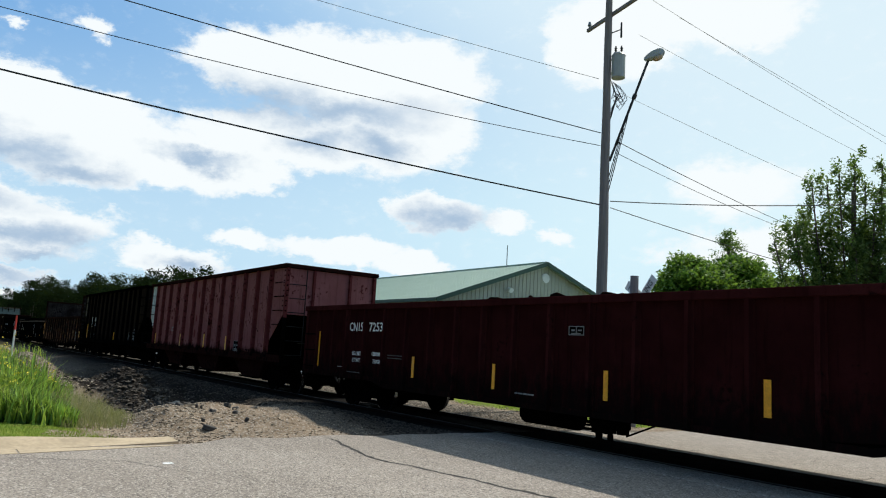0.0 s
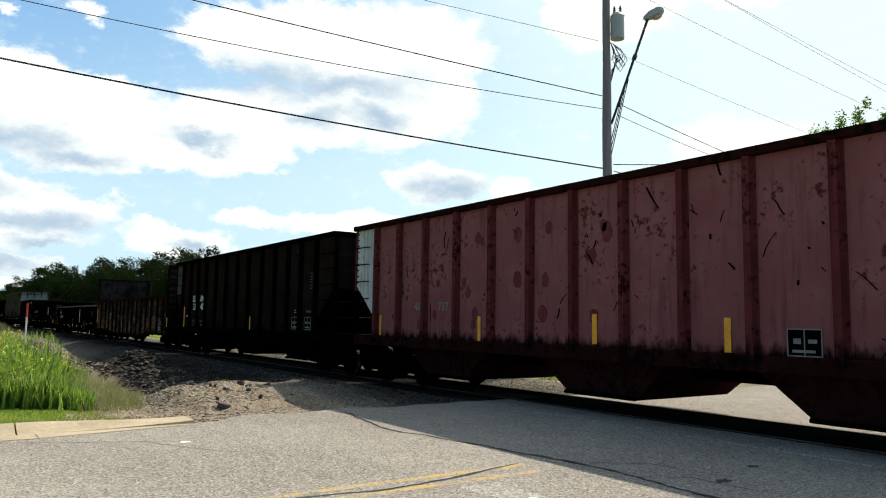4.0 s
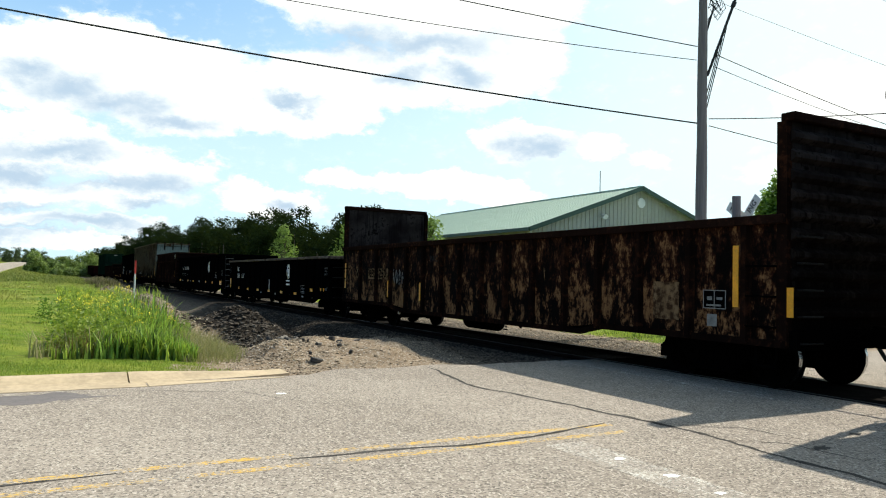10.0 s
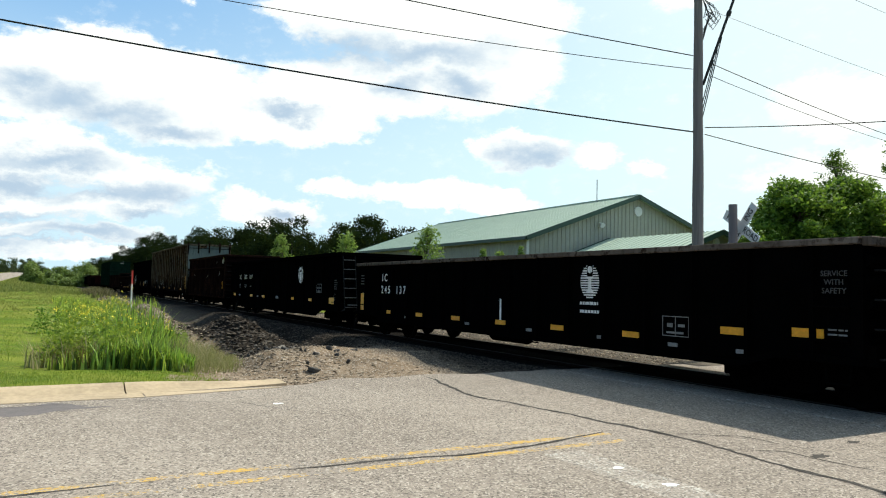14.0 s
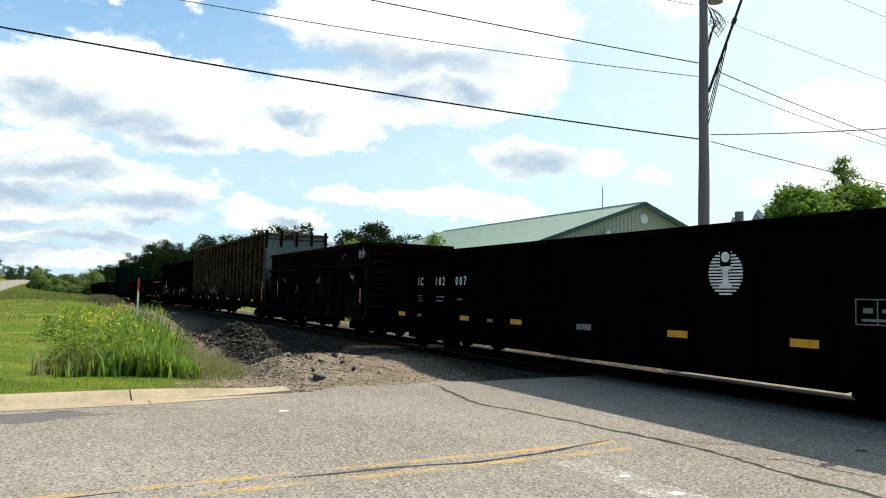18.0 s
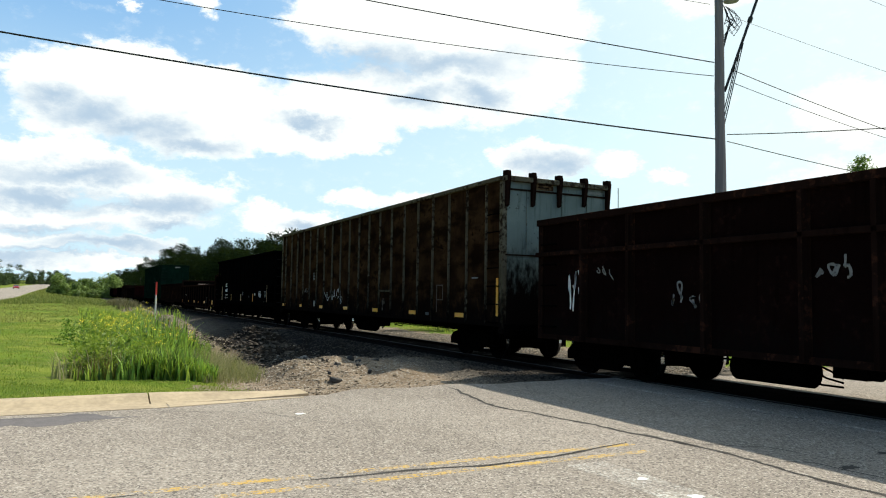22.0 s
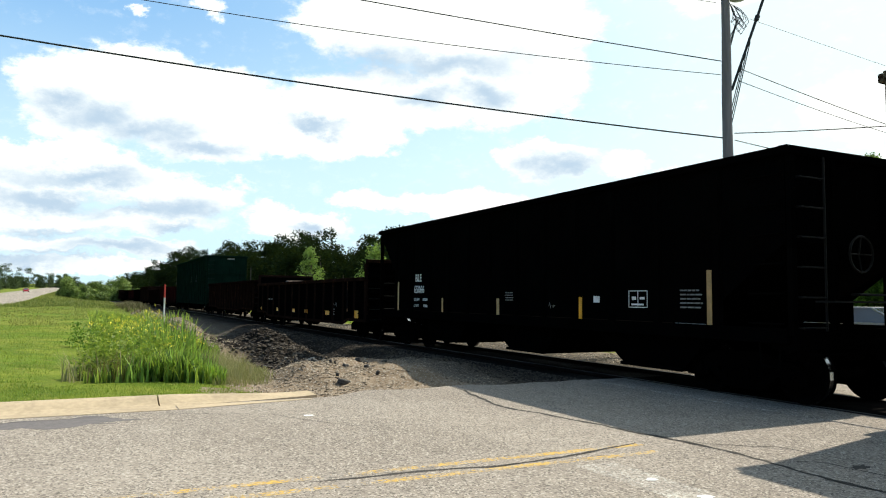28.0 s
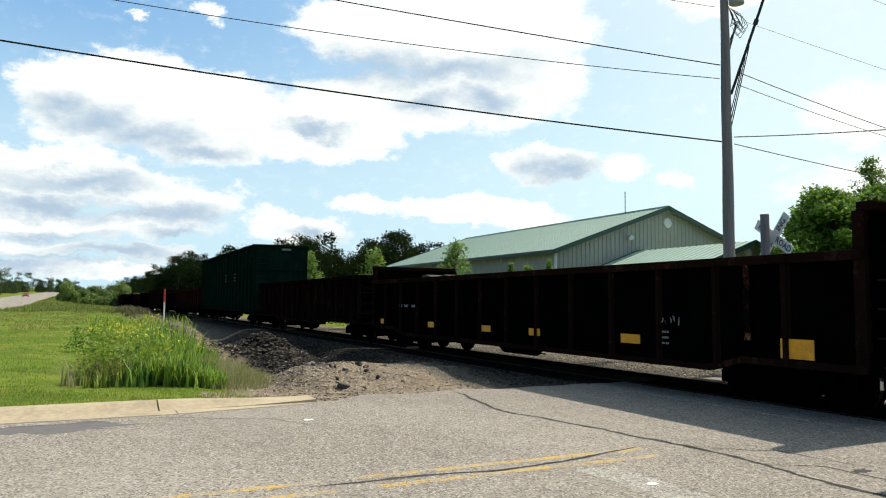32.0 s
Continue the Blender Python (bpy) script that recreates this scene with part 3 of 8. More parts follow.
LEAF_FAR = leafy("far_tree_leaves", (0.036, 0.055, 0.034), (0.11, 0.14, 0.072), 0.1, 0.12, 0.0)
STONE_PALE = plain("weathered_broken_concrete", (0.24, 0.215, 0.185), 0.95, vary=0.4, scale=5.0, bump=0.01, spec=0.05)
STAIN = material("stained_asphalt", lambda n, c, b: (n.mix(n.noise(c, 9.0, 5.0, 0.7), (0.075, 0.066, 0.07), (0.20, 0.175, 0.165)), n.noise(c, 60.0, 3.0), 0.006), 0.9)
RUSTY_END = weathered("sooty_bulkhead_steel", (0.010, 0.0078, 0.0078), (0.005, 0.004, 0.004), 0.4, pale=(0.050, 0.042, 0.040), streak=1.3, grime=(1.0, 3.3))
MEADOW = leafy("meadow_grass", (0.11, 0.125, 0.03), (0.33, 0.30, 0.09), 0.25, 0.3)
SCRAPED_TAN = weathered("scraped_tan_paint", (0.20, 0.125, 0.066), (0.03, 0.014, 0.008), 0.8, pale=(0.30, 0.21, 0.12))

# ---- ground, road, track ----
TRACK_Y = 10.25
ROAD_X0, ROAD_X1 = -10.7, 3.5


def smooth(a, b, x):
    t = min(1.0, max(0.0, (x - a) / (b - a)))
    return t * t * (3 - 2 * t)


def bump_at(x, y, cx, cy, rx, ry):
    return math.exp(-((x - cx) / rx) ** 2 - ((y - cy) / ry) ** 2)


def ground_z(x, y):
    n1 = noise.noise(Vector((x * 0.35, y * 0.35, 0)))
    n2 = noise.noise(Vector((x * 1.7, y * 1.7, 3)))
    off = smooth(ROAD_X0 - 0.1, ROAD_X0 - 2.6, x) if x < 0 else smooth(ROAD_X1, ROAD_X1 + 2, x)
    z = -0.06 - 0.03 * off
    dy = y - TRACK_Y
    # roadbed
    bed = smooth(3.4, 1.9, abs(dy))
    z += off * (-0.16 * smooth(-2.2, -4.2, dy) * smooth(-9.5, -6.0, dy))
    z += off * bed * 0.02
    # ditch where the reeds grow
    z += 0.09 * smooth(-11.0, -11.8, x) * smooth(3.2, 1.5, y) * (1 if x < 0 else 0)
    z -= 0.30 * off * smooth(-14.2, -15.6, x) * math.exp(-((y - 1.5) / 2.6) ** 2) * smooth(-40, -26, x)
    # hollow between the roadbed and the heaps
    z -= 0.42 * smooth(8.2, 6.6, y) * smooth(3.5, 4.9, y) * smooth(-15.8, -18.5, x) * smooth(-60, -38, x)
    # dumped dark rubble between the heap and the roadbed
    n3 = noise.fractal(Vector((x * 1.1, y * 1.1, 8)), 0.8, 2.1, 4)
    z += (0.42 + 0.2 * n3) * bump_at(x, y, -24.0, 4.6, 1.5, 0.9) + (0.95 + 0.10 * n3) * bump_at(x, y, -25.6, 5.8, 5.0, 1.05)
    # packed dirt that climbs from the road's edge to the roadbed
    z += 0.26 * smooth(-11.0, -14.0, x) * smooth(-21.0, -17.5, x) * smooth(8.4, 7.0, y) * smooth(3.2, 6.2, y)
    z += 0.10 * n3 * smooth(-11.6, -14.0, x) * smooth(-42, -34, x) * smooth(2.6, 3.6, y) * smooth(8.6, 7.4, y)
    z += 0.12 * bump_at(x, y, -15.0, 5.2, 2.0, 1.2)
    z += (0.10 * n2 + 0.05 * n1) * bump_at(x, y, -15.6, 4.5, 2.6, 1.6)
    # heaped gravel and dirt beside the crossing, low bank by the marker post
    z += 0.24 * bump_at(x, y, -15.3, 4.0, 1.9, 1.0) + 0.20 * bump_at(x, y, -18.8, 5.3, 2.2, 0.9)
    z += 1.15 * bump_at(x, y, -27.0, 3.0, 3.2, 0.95)
    z += 0.5 * smooth(-30, -40, x) * smooth(-130, -90, x) * math.exp(-((y - 4.9) / 0.8) ** 2)
    rough = off * smooth(-3, 2, y) * (1 - bed)
    z += (0.05 * n1 + 0.03 * n2) * rough
    # the land rises gently away from the crossing on the highway's side
    z += 0.0145 * max(0.0, -x - 140.0) * smooth(2.0, -8.0, y) * min(1, max(0.0, -x - 140) / 60)
    return z


def ground_cover(x, y):
    """Shares of grass, gravel, and sooty darkening that paints in the train's shade."""
    dy = y - TRACK_Y
    grass = smooth(2.2, 1.5, y + 0.35 * noise.noise(Vector((x, y, 9)))) if x > -13.2 else smooth(2.9 + 0.1 * min(14, -x - 13.2), 1.9 + 0.1 * min(14, -x - 13.2), y)
    if x > -13.2:
        grass *= smooth(-11.0, -11.2, x) if x < 0 else smooth(ROAD_X1 + 1.5, ROAD_X1 + 2.5, x)
    if x < -20:
        grass = smooth(4.3, 3.3, y) if x > -70 else smooth(6.6, 5.6, y)
    grass *= 1 - smooth(0.25, 0.6, bump_at(x, y, -26.8, 3.3, 3.0, 0.95))
    if dy > 0:
        grass = max(smooth(5.0, 8.0, dy) * smooth(-15.5, -17.5, x), smooth(3.9, 4.7, dy + 0.5 * noise.noise(Vector((x * 0.9, y * 0.9, 5)))) * smooth(-11.3, -12.6, x) * smooth(10.5, 8.5, dy)) if x < 0 else smooth(4.0, 6.0, dy)
    gravel = smooth(4.6, 2.8, abs(dy))
    gravel = max(gravel, 0.5 * bump_at(x, y, -16.0, 4.2, 2.5, 1.4))
    # near side darkened for the train's shade, far side left pale
    soot_shade = smooth(3.9, 2.1, abs(dy)) * (0.75 + 0.12 * smooth(-20, -28, x) if dy < 1.5 else 0.22) + 0.25 * smooth(2.4, 1.7, abs(dy)) * smooth(-11.0, -13.5, x)
    soot_shade = max(soot_shade, 0.97 * smooth(0.1, 0.35, bump_at(x, y, -24.6, 4.75, 1.5, 1.0)))
    soot_shade = max(soot_shade, 0.93 * smooth(4.2, 5.0, y) * smooth(-17.6, -19.6, x) * smooth(-48, -34, x) * (1 if dy < 0 else 0))
    return grass, gravel, soot_shade


def axis_lines(lo, hi, dense0, dense1, step):
    vals = list(np.arange(dense0, dense1 + 1e-6, step))
    g, v = step, dense0
    left = []
    while v > lo:
        g *= 1.25
        v -= g
        left.append(max(v, lo))
    g, v = step, dense1
    right = []
    while v < hi:
        g *= 1.25
        v += g
        right.append(min(v, hi))
    return left[::-1] + vals + right


def make_ground():
    xs = axis_lines(-2500, 1500, -40, -8, 0.17)
    ys = axis_lines(-1500, 1800, -3, 13, 0.17)
    verts = [(x, y, ground_z(x, y)) for y in ys for x in xs]
    w = len(xs)
    faces = [(j * w + i, j * w + i + 1, (j + 1) * w + i + 1, (j + 1) * w + i) for j in range(len(ys) - 1) for i in range(w - 1)]
    me = bpy.data.meshes.new("ground")
    me.from_pydata(verts, [], faces)
    col = me.color_attributes.new("cover", "FLOAT_COLOR", "POINT")
    for i, (x, y, z) in enumerate(verts):
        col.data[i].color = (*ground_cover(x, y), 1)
    me.polygons.foreach_set("use_smooth", [True] * len(me.polygons))
    me.materials.append(GROUND)
    return tagged(new("ground", me), "flat ground of mown grass, gravel and dirt", "ground", kind="structure")


def strip(pts, width, z, name, mat, parent, wob=0.0, seed=1):
    """A thin painted or sealed strip along points on the road."""
    rnd = random.Random(seed)
    bm = bmesh.new()
    dense = []
    for (x0, y0), (x1, y1) in zip(pts, pts[1:]):
        k = max(1, int(math.hypot(x1 - x0, y1 - y0) / 0.12))
        dense += [(x0 + (x1 - x0) * i / k, y0 + (y1 - y0) * i / k) for i in range(k)]
    dense.append(pts[-1])
    rows = []
    for i, (x, y) in enumerate(dense):
        a, b = dense[max(0, i - 1)], dense[min(len(dense) - 1, i + 1)]
        d = Vector((b[0] - a[0], b[1] - a[1])).normalized()
        off = wob * (noise.noise(Vector((x * 1.3 + seed, y * 1.3, 0))) * 1.6 + rnd.uniform(-0.3, 0.3))
        hw = width / 2 * (1 + (0.9 * rnd.uniform(-0.5, 0.5) if wob else 0))
        if wob and (i < 4 or i > len(dense) - 5):
            hw *= 0.25 + 0.18 * min(i, len(dense) - 1 - i)
        cx, cy = x - d.y * off, y + d.x * off
        rows.append((bm.verts.new((cx - d.y * hw, cy + d.x * hw, z)), bm.verts.new((cx + d.y * hw, cy - d.x * hw, z))))
    for (a, b), (c, d) in zip(rows, rows[1:]):
        bm.faces.new((a, b, d, c))
    return part(name, bm, mat, parent)


def make_road():
    bm = bmesh.new()
    xs = np.linspace(ROAD_X0, ROAD_X1, 30)
    ys = np.concatenate([np.linspace(-60, -8, 14), np.linspace(-7, 8.6, 50)])

    def grid(ys, bm):
        rows = []
        for y in ys:
            row = []
            for i, x in enumerate(xs):
                xx = x
                if i == 0 and 3.2 < y < 8.7:
                    xx = x - 0.5 * smooth(3.2, 4.6, y) + 0.3 * noise.noise(Vector((0, y * 1.1, 5)))
                row.append(bm.verts.new((xx, y, 0.0)))
            rows.append(row)
        for a, b in zip(rows, rows[1:]):
            for i in range(len(a) - 1):
                bm.faces.new((a[i], a[i + 1], b[i + 1], b[i]))
    grid(ys, bm)
    grid(np.linspace(11.75, 70, 30), bm)
    ext = bmesh.ops.extrude_face_region(bm, geom=list(bm.faces))
    bmesh.ops.translate(bm, verts=[v for v in ext["geom"] if isinstance(v, bmesh.types.BMVert)], vec=(0, 0, -0.3))
    me = mesh_of("road", bm, ASPHALT)
    road = tagged(new("road", me), "worn grey asphalt road that crosses the railway", "road", kind="structure")
    strip([(-5.98, -14), (-5.98, 5.3)], 0.11, 0.0015, "centre_line", YELLOW_LINE, road)
    strip([(-5.64, -14), (-5.64, 5.2)], 0.11, 0.0015, "centre_line", YELLOW_LINE, road)
    strip([(-5.45, 4.28), (0.6, 4.28)], 0.42, 0.0015, "stop_line", WHITE_LINE, road)
    strip([(-11.0, 5.72), (-10.4, 5.62), (-9.6, 5.42), (-9.1, 5.34), (-8.5, 5.36), (-7.2, 5.66), (-5.92, 5.86), (-4.89, 5.87), (-3.39, 5.72), (-1.5, 5.6), (1.5, 5.75), (3.4, 5.7)], 0.066, 0.0025, "sealed_crack", TAR, road, 0.06, 4)
    strip([(-5.93, -1.6), (-5.9, -0.4), (-5.95, 0.5)], 0.035, 0.0035, "sealed_crack", TAR, road, 0.025, 9)
    strip([(-5.84, 1.7), (-5.84, 2.55), (-5.74, 3.35), (-5.8, 4.2), (-6.05, 5.3)], 0.045, 0.0035, "sealed_crack", TAR, road, 0.025, 7)
    strip([(-5.95, 5.8), (-5.3, 6.5), (-4.4, 6.7)], 0.02, 0.002, "hairline_crack", TAR, road, 0.05, 11)
    strip([(-5.0, 5.86), (-4.6, 6.3), (-3.6, 6.35)], 0.02, 0.002, "hairline_crack", TAR, road, 0.05, 12)
    strip([(-10.35, 0.2), (-9.4, 2.2), (-7.8, 3.2)], 0.012, 0.002, "hairline_crack", TAR, road, 0.06, 13)
    for i, (cx, cy, rx, ry) in enumerate(((-9.75, -0.3, 0.42, 1.0), (-4.35, 6.45, 0.07, 0.16), (-4.62, 7.4, 0.05, 0.09))):
        rnd = random.Random(20 + i)
        ring = [(cx + rx * (0.5 + 0.7 * rnd.random()) * math.cos(a), cy + ry * (0.5 + 0.7 * rnd.random()) * math.sin(a)) for a in np.linspace(0, 2 * math.pi, 26, endpoint=False)]
        part("asphalt_patch", made(slab_z, ring, -0.02, 0.0012), STAIN if i == 0 else TAR, road)
    for i, (cx, cy, r) in enumerate(((-9.13, 2.63, 0.08), (-4.78, 4.35, 0.06), (-4.2, 4.36, 0.08), (-3.7, 4.33, 0.05))):
        rnd = random.Random(40 + i)
        ring = [(cx + r * 0.8 * (0.6 + 0.6 * rnd.random()) * math.cos(a), cy + r * (0.6 + 0.6 * rnd.random()) * math.sin(a)) for a in np.linspace(0, 2 * math.pi, 12, endpoint=False)]
        part("paint_flake", made(slab_z, ring, -0.02, 0.003), SIGN_WHITE, road)
    # crossing panels between and beside the rails
    for y0, y1 in ((8.55, 9.42), (9.63, 10.88), (11.09, 11.85)):
        for i in range(5):
            x0 = ROAD_X0 - 0.4 + i * 2.95
            part("crossing_panel", bevel(made(box, x0, x0 + 2.93, y0, y1, -0.2, 0.012), 0.01), PANEL if 9.5 < y0 < 10 else ASPHALT, road)
    return road


def make_kerb():
    kerb = tagged(new("kerb"), "pale concrete kerb with gutter along the road", "kerb", kind="structure")
    prof = [(0.14, -0.2), (0.14, 0.006), (0.0, 0.022), (-0.18, 0.085), (-0.30, 0.105), (-0.36, 0.10), (-0.36, -0.2)]

    def piece(y0, y1, drop):
        bm = bmesh.new()
        k = 8
        rows = []
        for i in range(k + 1):
            y = y0 + (y1 - y0) * i / k
            sh = 1 - drop * smooth(0, 1, i / k)
            rows.append([bm.verts.new((ROAD_X0 + x - 0.03 - (0.45 * drop * (i / k) ** 2), y, z * sh if z > 0 else z)) for x, z in prof])
        for a, b in zip(rows, rows[1:]):
            for i in range(len(prof)):
                j = (i + 1) % len(prof)
                bm.faces.new((a[i], a[j], b[j], b[i]))
        bm.faces.new(rows[0])
        bm.faces.new(rows[-1][::-1])
        return part("kerbstone", bm, CONCRETE, kerb)
    y = -31.0
    while y < 0.9:
        piece(y, y + 3.18, 0)
        y += 3.2
    piece(y, 3.3, 0.93)
    for i in range(11):
        y0 = -30.8 + i * 3.2
        y1 = min(y0 + 3.18, 3.1)
        wide = 0.42 if y0 < 0.8 else 0.1
        bm = made(slab_z, [(ROAD_X0 + 0.1, y0), (ROAD_X0 + 0.46, y0), (ROAD_X0 + 0.05 + wide, y1), (ROAD_X0 + 0.1, y1)], -0.1, 0.006)
        if y1 > y0 + 0.2:
            part("gutter_slab", bm, CONCRETE, kerb)
    return kerb


def make_track():
    track = tagged(new("railway_track"), "straight single railway track on grey ballast", "track", kind="structure")
    for y in (TRACK_Y - 0.7535, TRACK_Y + 0.7535):
        web = [(-0.068, -0.155), (0.068, -0.155), (0.068, -0.143), (0.012, -0.12), (0.012, -0.045), (0.036, -0.03), (0.036, 0.012), (-0.036, 0.012), (-0.036, -0.03), (-0.012, -0.045), (-0.012, -0.12), (-0.068, -0.143)]
        rail = part("rail", made(slab_x, [(y + a, b) for a, b in web], -900, 260), RAIL_STEEL, track)
        part("rail_head", made(slab_x, [(y - 0.034, 0.0125), (y + 0.034, 0.0125), (y + 0.028, 0.022), (y - 0.028, 0.022)], -900, 260), RAIL_TOP, rail, "polished running surface")
    tie = mesh_of("tie", bevel(made(box, -0.115, 0.115, -1.3, 1.3, -0.33, -0.156), 0.012), TIE_WOOD)
    for i in range(64):
        x = ROAD_X0 - 0.75 - i * 0.52
        part("tie", tie, TIE_WOOD, track, at=pose(x, TRACK_Y, 0, 0, 0, random.uniform(-1, 1)))
    bm = bmesh.new()
    for i in range(300):
        x = ROAD_X0 - 0.75 - (64 + i) * 0.52
        box(bm, x - 0.115, x + 0.115, TRACK_Y - 1.3, TRACK_Y + 1.3, -0.33, -0.156)
    for i in range(40):
        x = ROAD_X1 + 1 + i * 0.52
        box(bm, x - 0.115, x + 0.115, TRACK_Y - 1.3, TRACK_Y + 1.3, -0.33, -0.156)
    tagged(part("far_ties", bm, TIE_WOOD, track), kind="stuff")
    return track


def make_highway():
    bm = bmesh.new()
    rows = []
    for x in [v for v in np.linspace(-40, -110, 12)] + [v for v in np.linspace(-130, -900, 50)]:
        rows.append([bm.verts.new((x, y, ground_z(x, y) + 0.16 - 0.02 * abs(y + 16) / 6)) for y in (-10.3, -12.0, -16.0, -20.0, -22.5)])
    for a, b in zip(rows, rows[1:]):
        for i in range(4):
            bm.faces.new((a[i], a[i + 1], b[i + 1], b[i]))
    ext = bmesh.ops.extrude_face_region(bm, geom=list(bm.faces))
    bmesh.ops.translate(bm, verts=[v for v in ext["geom"] if isinstance(v, bmesh.types.BMVert)], vec=(0, 0, -0.5))
    return tagged(new("highway", mesh_of("highway", bm, ASPHALT)), "pale grey highway that runs beside the railway", "road", kind="structure")


make_ground()
make_road()
make_kerb()
make_track()
make_highway()

# ---- the train ----
SIDE = 1.53
WHEEL_R = 0.43
ROLLING = []


def wheelset_mesh():
    bm = bmesh.new()
    for s in (-1, 1):
        prof = [(0.09, 0.69), (0.12, 0.70), (0.14, 0.715), (0.33, 0.745), (0.37, 0.72), (0.455, 0.70), (0.455, 0.725), (0.435, 0.735), (0.43, 0.82), (0.40, 0.835), (0.36, 0.83), (0.32, 0.79), (0.14, 0.80), (0.10, 0.83), (0.08, 0.83)]
        lathe_y(bm, [(r, s * y) for r, y in prof], 24)
    rod(bm, (0, -0.98, 0), (0, 0.98, 0), 0.075, n=12)
    for a in range(4):
        # lightening ribs let the turning show
        c, d = math.cos(a * math.pi / 2), math.sin(a * math.pi / 2)
        for y in (-0.80, 0.80):
            rod(bm, (0.15 * c, y, 0.15 * d), (0.31 * c, y, 0.31 * d), 0.02, n=5)
    me = mesh_of("wheelset", bm, WHEEL_STEEL)
    me.materials.append(TREAD_STEEL)
    for p in me.polygons:
        c = p.center
        if 0.41 < math.hypot(c.x, c.z) < 0.445 and 0.735 < abs(c.y) < 0.82:
            p.material_index = 1
    return me


def sideframe_mesh():
    bm = bmesh.new()
    upper = [(-1.12, 0.30), (-1.12, 0.48), (-0.98, 0.60), (-0.62, 0.66), (-0.40, 0.74), (0.40, 0.74), (0.62, 0.66), (0.98, 0.60), (1.12, 0.48), (1.12, 0.30), (0.72, 0.30), (0.66, 0.44), (0.42, 0.50), (-0.42, 0.50), (-0.66, 0.44), (-0.72, 0.30)]
    slab(bm, upper[::-1], -0.07, 0.07)
    lower = [(-0.72, 0.46), (-0.34, 0.17), (0.34, 0.17), (0.72, 0.46), (0.60, 0.52), (0.28, 0.29), (-0.28, 0.29), (-0.60, 0.52)]
    slab(bm, lower, -0.06, 0.06)
    for x in (-0.22, -0.07, 0.08, 0.23):
        rod(bm, (x, 0, 0.28), (x, 0, 0.52), 0.055, n=8)
    # added plate that closes the bright gaps behind the springs
    box(bm, -0.44, 0.44, -0.03, 0.03, 0.27, 0.52)
    for x in (-0.36, 0.36):
        box(bm, x - 0.05, x + 0.05, -0.06, 0.06, 0.2, 0.6)
    bmesh.ops.bevel(bm, geom=[e for e in bm.edges if e.calc_length() > 0.12], offset=0.012, segments=1, affect="EDGES", clamp_overlap=True)
    return mesh_of("side_frame", bm, TRUCK_STEEL)


WHEELSET, SIDEFRAME = wheelset_mesh(), sideframe_mesh()
BEARING = mesh_of("bearing_cap", made(rod, (0, -0.06, 0), (0, 0.06, 0), 0.11, 0.085, 12), TRUCK_STEEL)
COUPLER_BM = bmesh.new()
rod(COUPLER_BM, (-0.5, 0, 0), (0.25, 0, 0), 0.09, 0.08, 8)
slab_z(COUPLER_BM, [(0.2, -0.13), (0.42, -0.17), (0.62, -0.15), (0.66, -0.05), (0.5, -0.02), (0.52, 0.06), (0.64, 0.1), (0.6, 0.18), (0.34, 0.16), (0.2, 0.12)], -0.15, 0.15)
COUPLER = mesh_of("coupler", COUPLER_BM, TRUCK_STEEL)


def add_truck(car, x, turning):
    truck = part("truck", made(box, -0.2, 0.2, -1.0, 1.0, 0.36, 0.66), TRUCK_STEEL, car, "near-black four-wheel cast steel truck", at=pose(x, 0, 0))
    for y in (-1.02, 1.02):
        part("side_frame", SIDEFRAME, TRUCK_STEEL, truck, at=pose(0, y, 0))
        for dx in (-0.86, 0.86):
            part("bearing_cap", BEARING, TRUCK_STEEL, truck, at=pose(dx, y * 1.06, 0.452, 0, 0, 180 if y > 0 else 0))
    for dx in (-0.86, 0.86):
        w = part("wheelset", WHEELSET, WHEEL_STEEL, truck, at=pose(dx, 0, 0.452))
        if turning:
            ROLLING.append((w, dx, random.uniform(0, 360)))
    # added block that stops lit ground showing between the wheels
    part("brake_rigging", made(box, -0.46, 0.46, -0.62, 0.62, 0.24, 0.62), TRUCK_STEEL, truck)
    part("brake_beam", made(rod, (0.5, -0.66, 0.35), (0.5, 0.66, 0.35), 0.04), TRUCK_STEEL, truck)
    return truck


def ladder(car, x, y0, y1, zs, name="ladder_rung"):
    """Grab irons across from (x, y0) to (x, y1), or along x when y0 is a tuple."""
    for z in zs:
        bm = bmesh.new()
        tube(bm, [(x, y0, z), (x + 0.07 * (1 if x > 0 else -1), y0, z), (x + 0.07 * (1 if x > 0 else -1), y1, z), (x, y1, z)], 0.014, 6)
        part(name, bm, RUNG, car)


def side_ladder(car, x0, x1, y, zs):
    for z in zs:
        out = y - 0.07 if y < 0 else y + 0.07
        bm = bmesh.new()
        tube(bm, [(x0, y, z), (x0, out, z), (x1, out, z), (x1, y, z)], 0.014, 6)
        part("grab_iron", bm, BLACK_STEEL, car)


def stirrup(car, x, y, z):
    bm = bmesh.new()
    tube(bm, [(x - 0.18, y, z), (x - 0.15, y, z - 0.36), (x + 0.15, y, z - 0.36), (x + 0.18, y, z)], 0.018, 6)
    part("stirrup_step", bm, BLACK_STEEL, car)


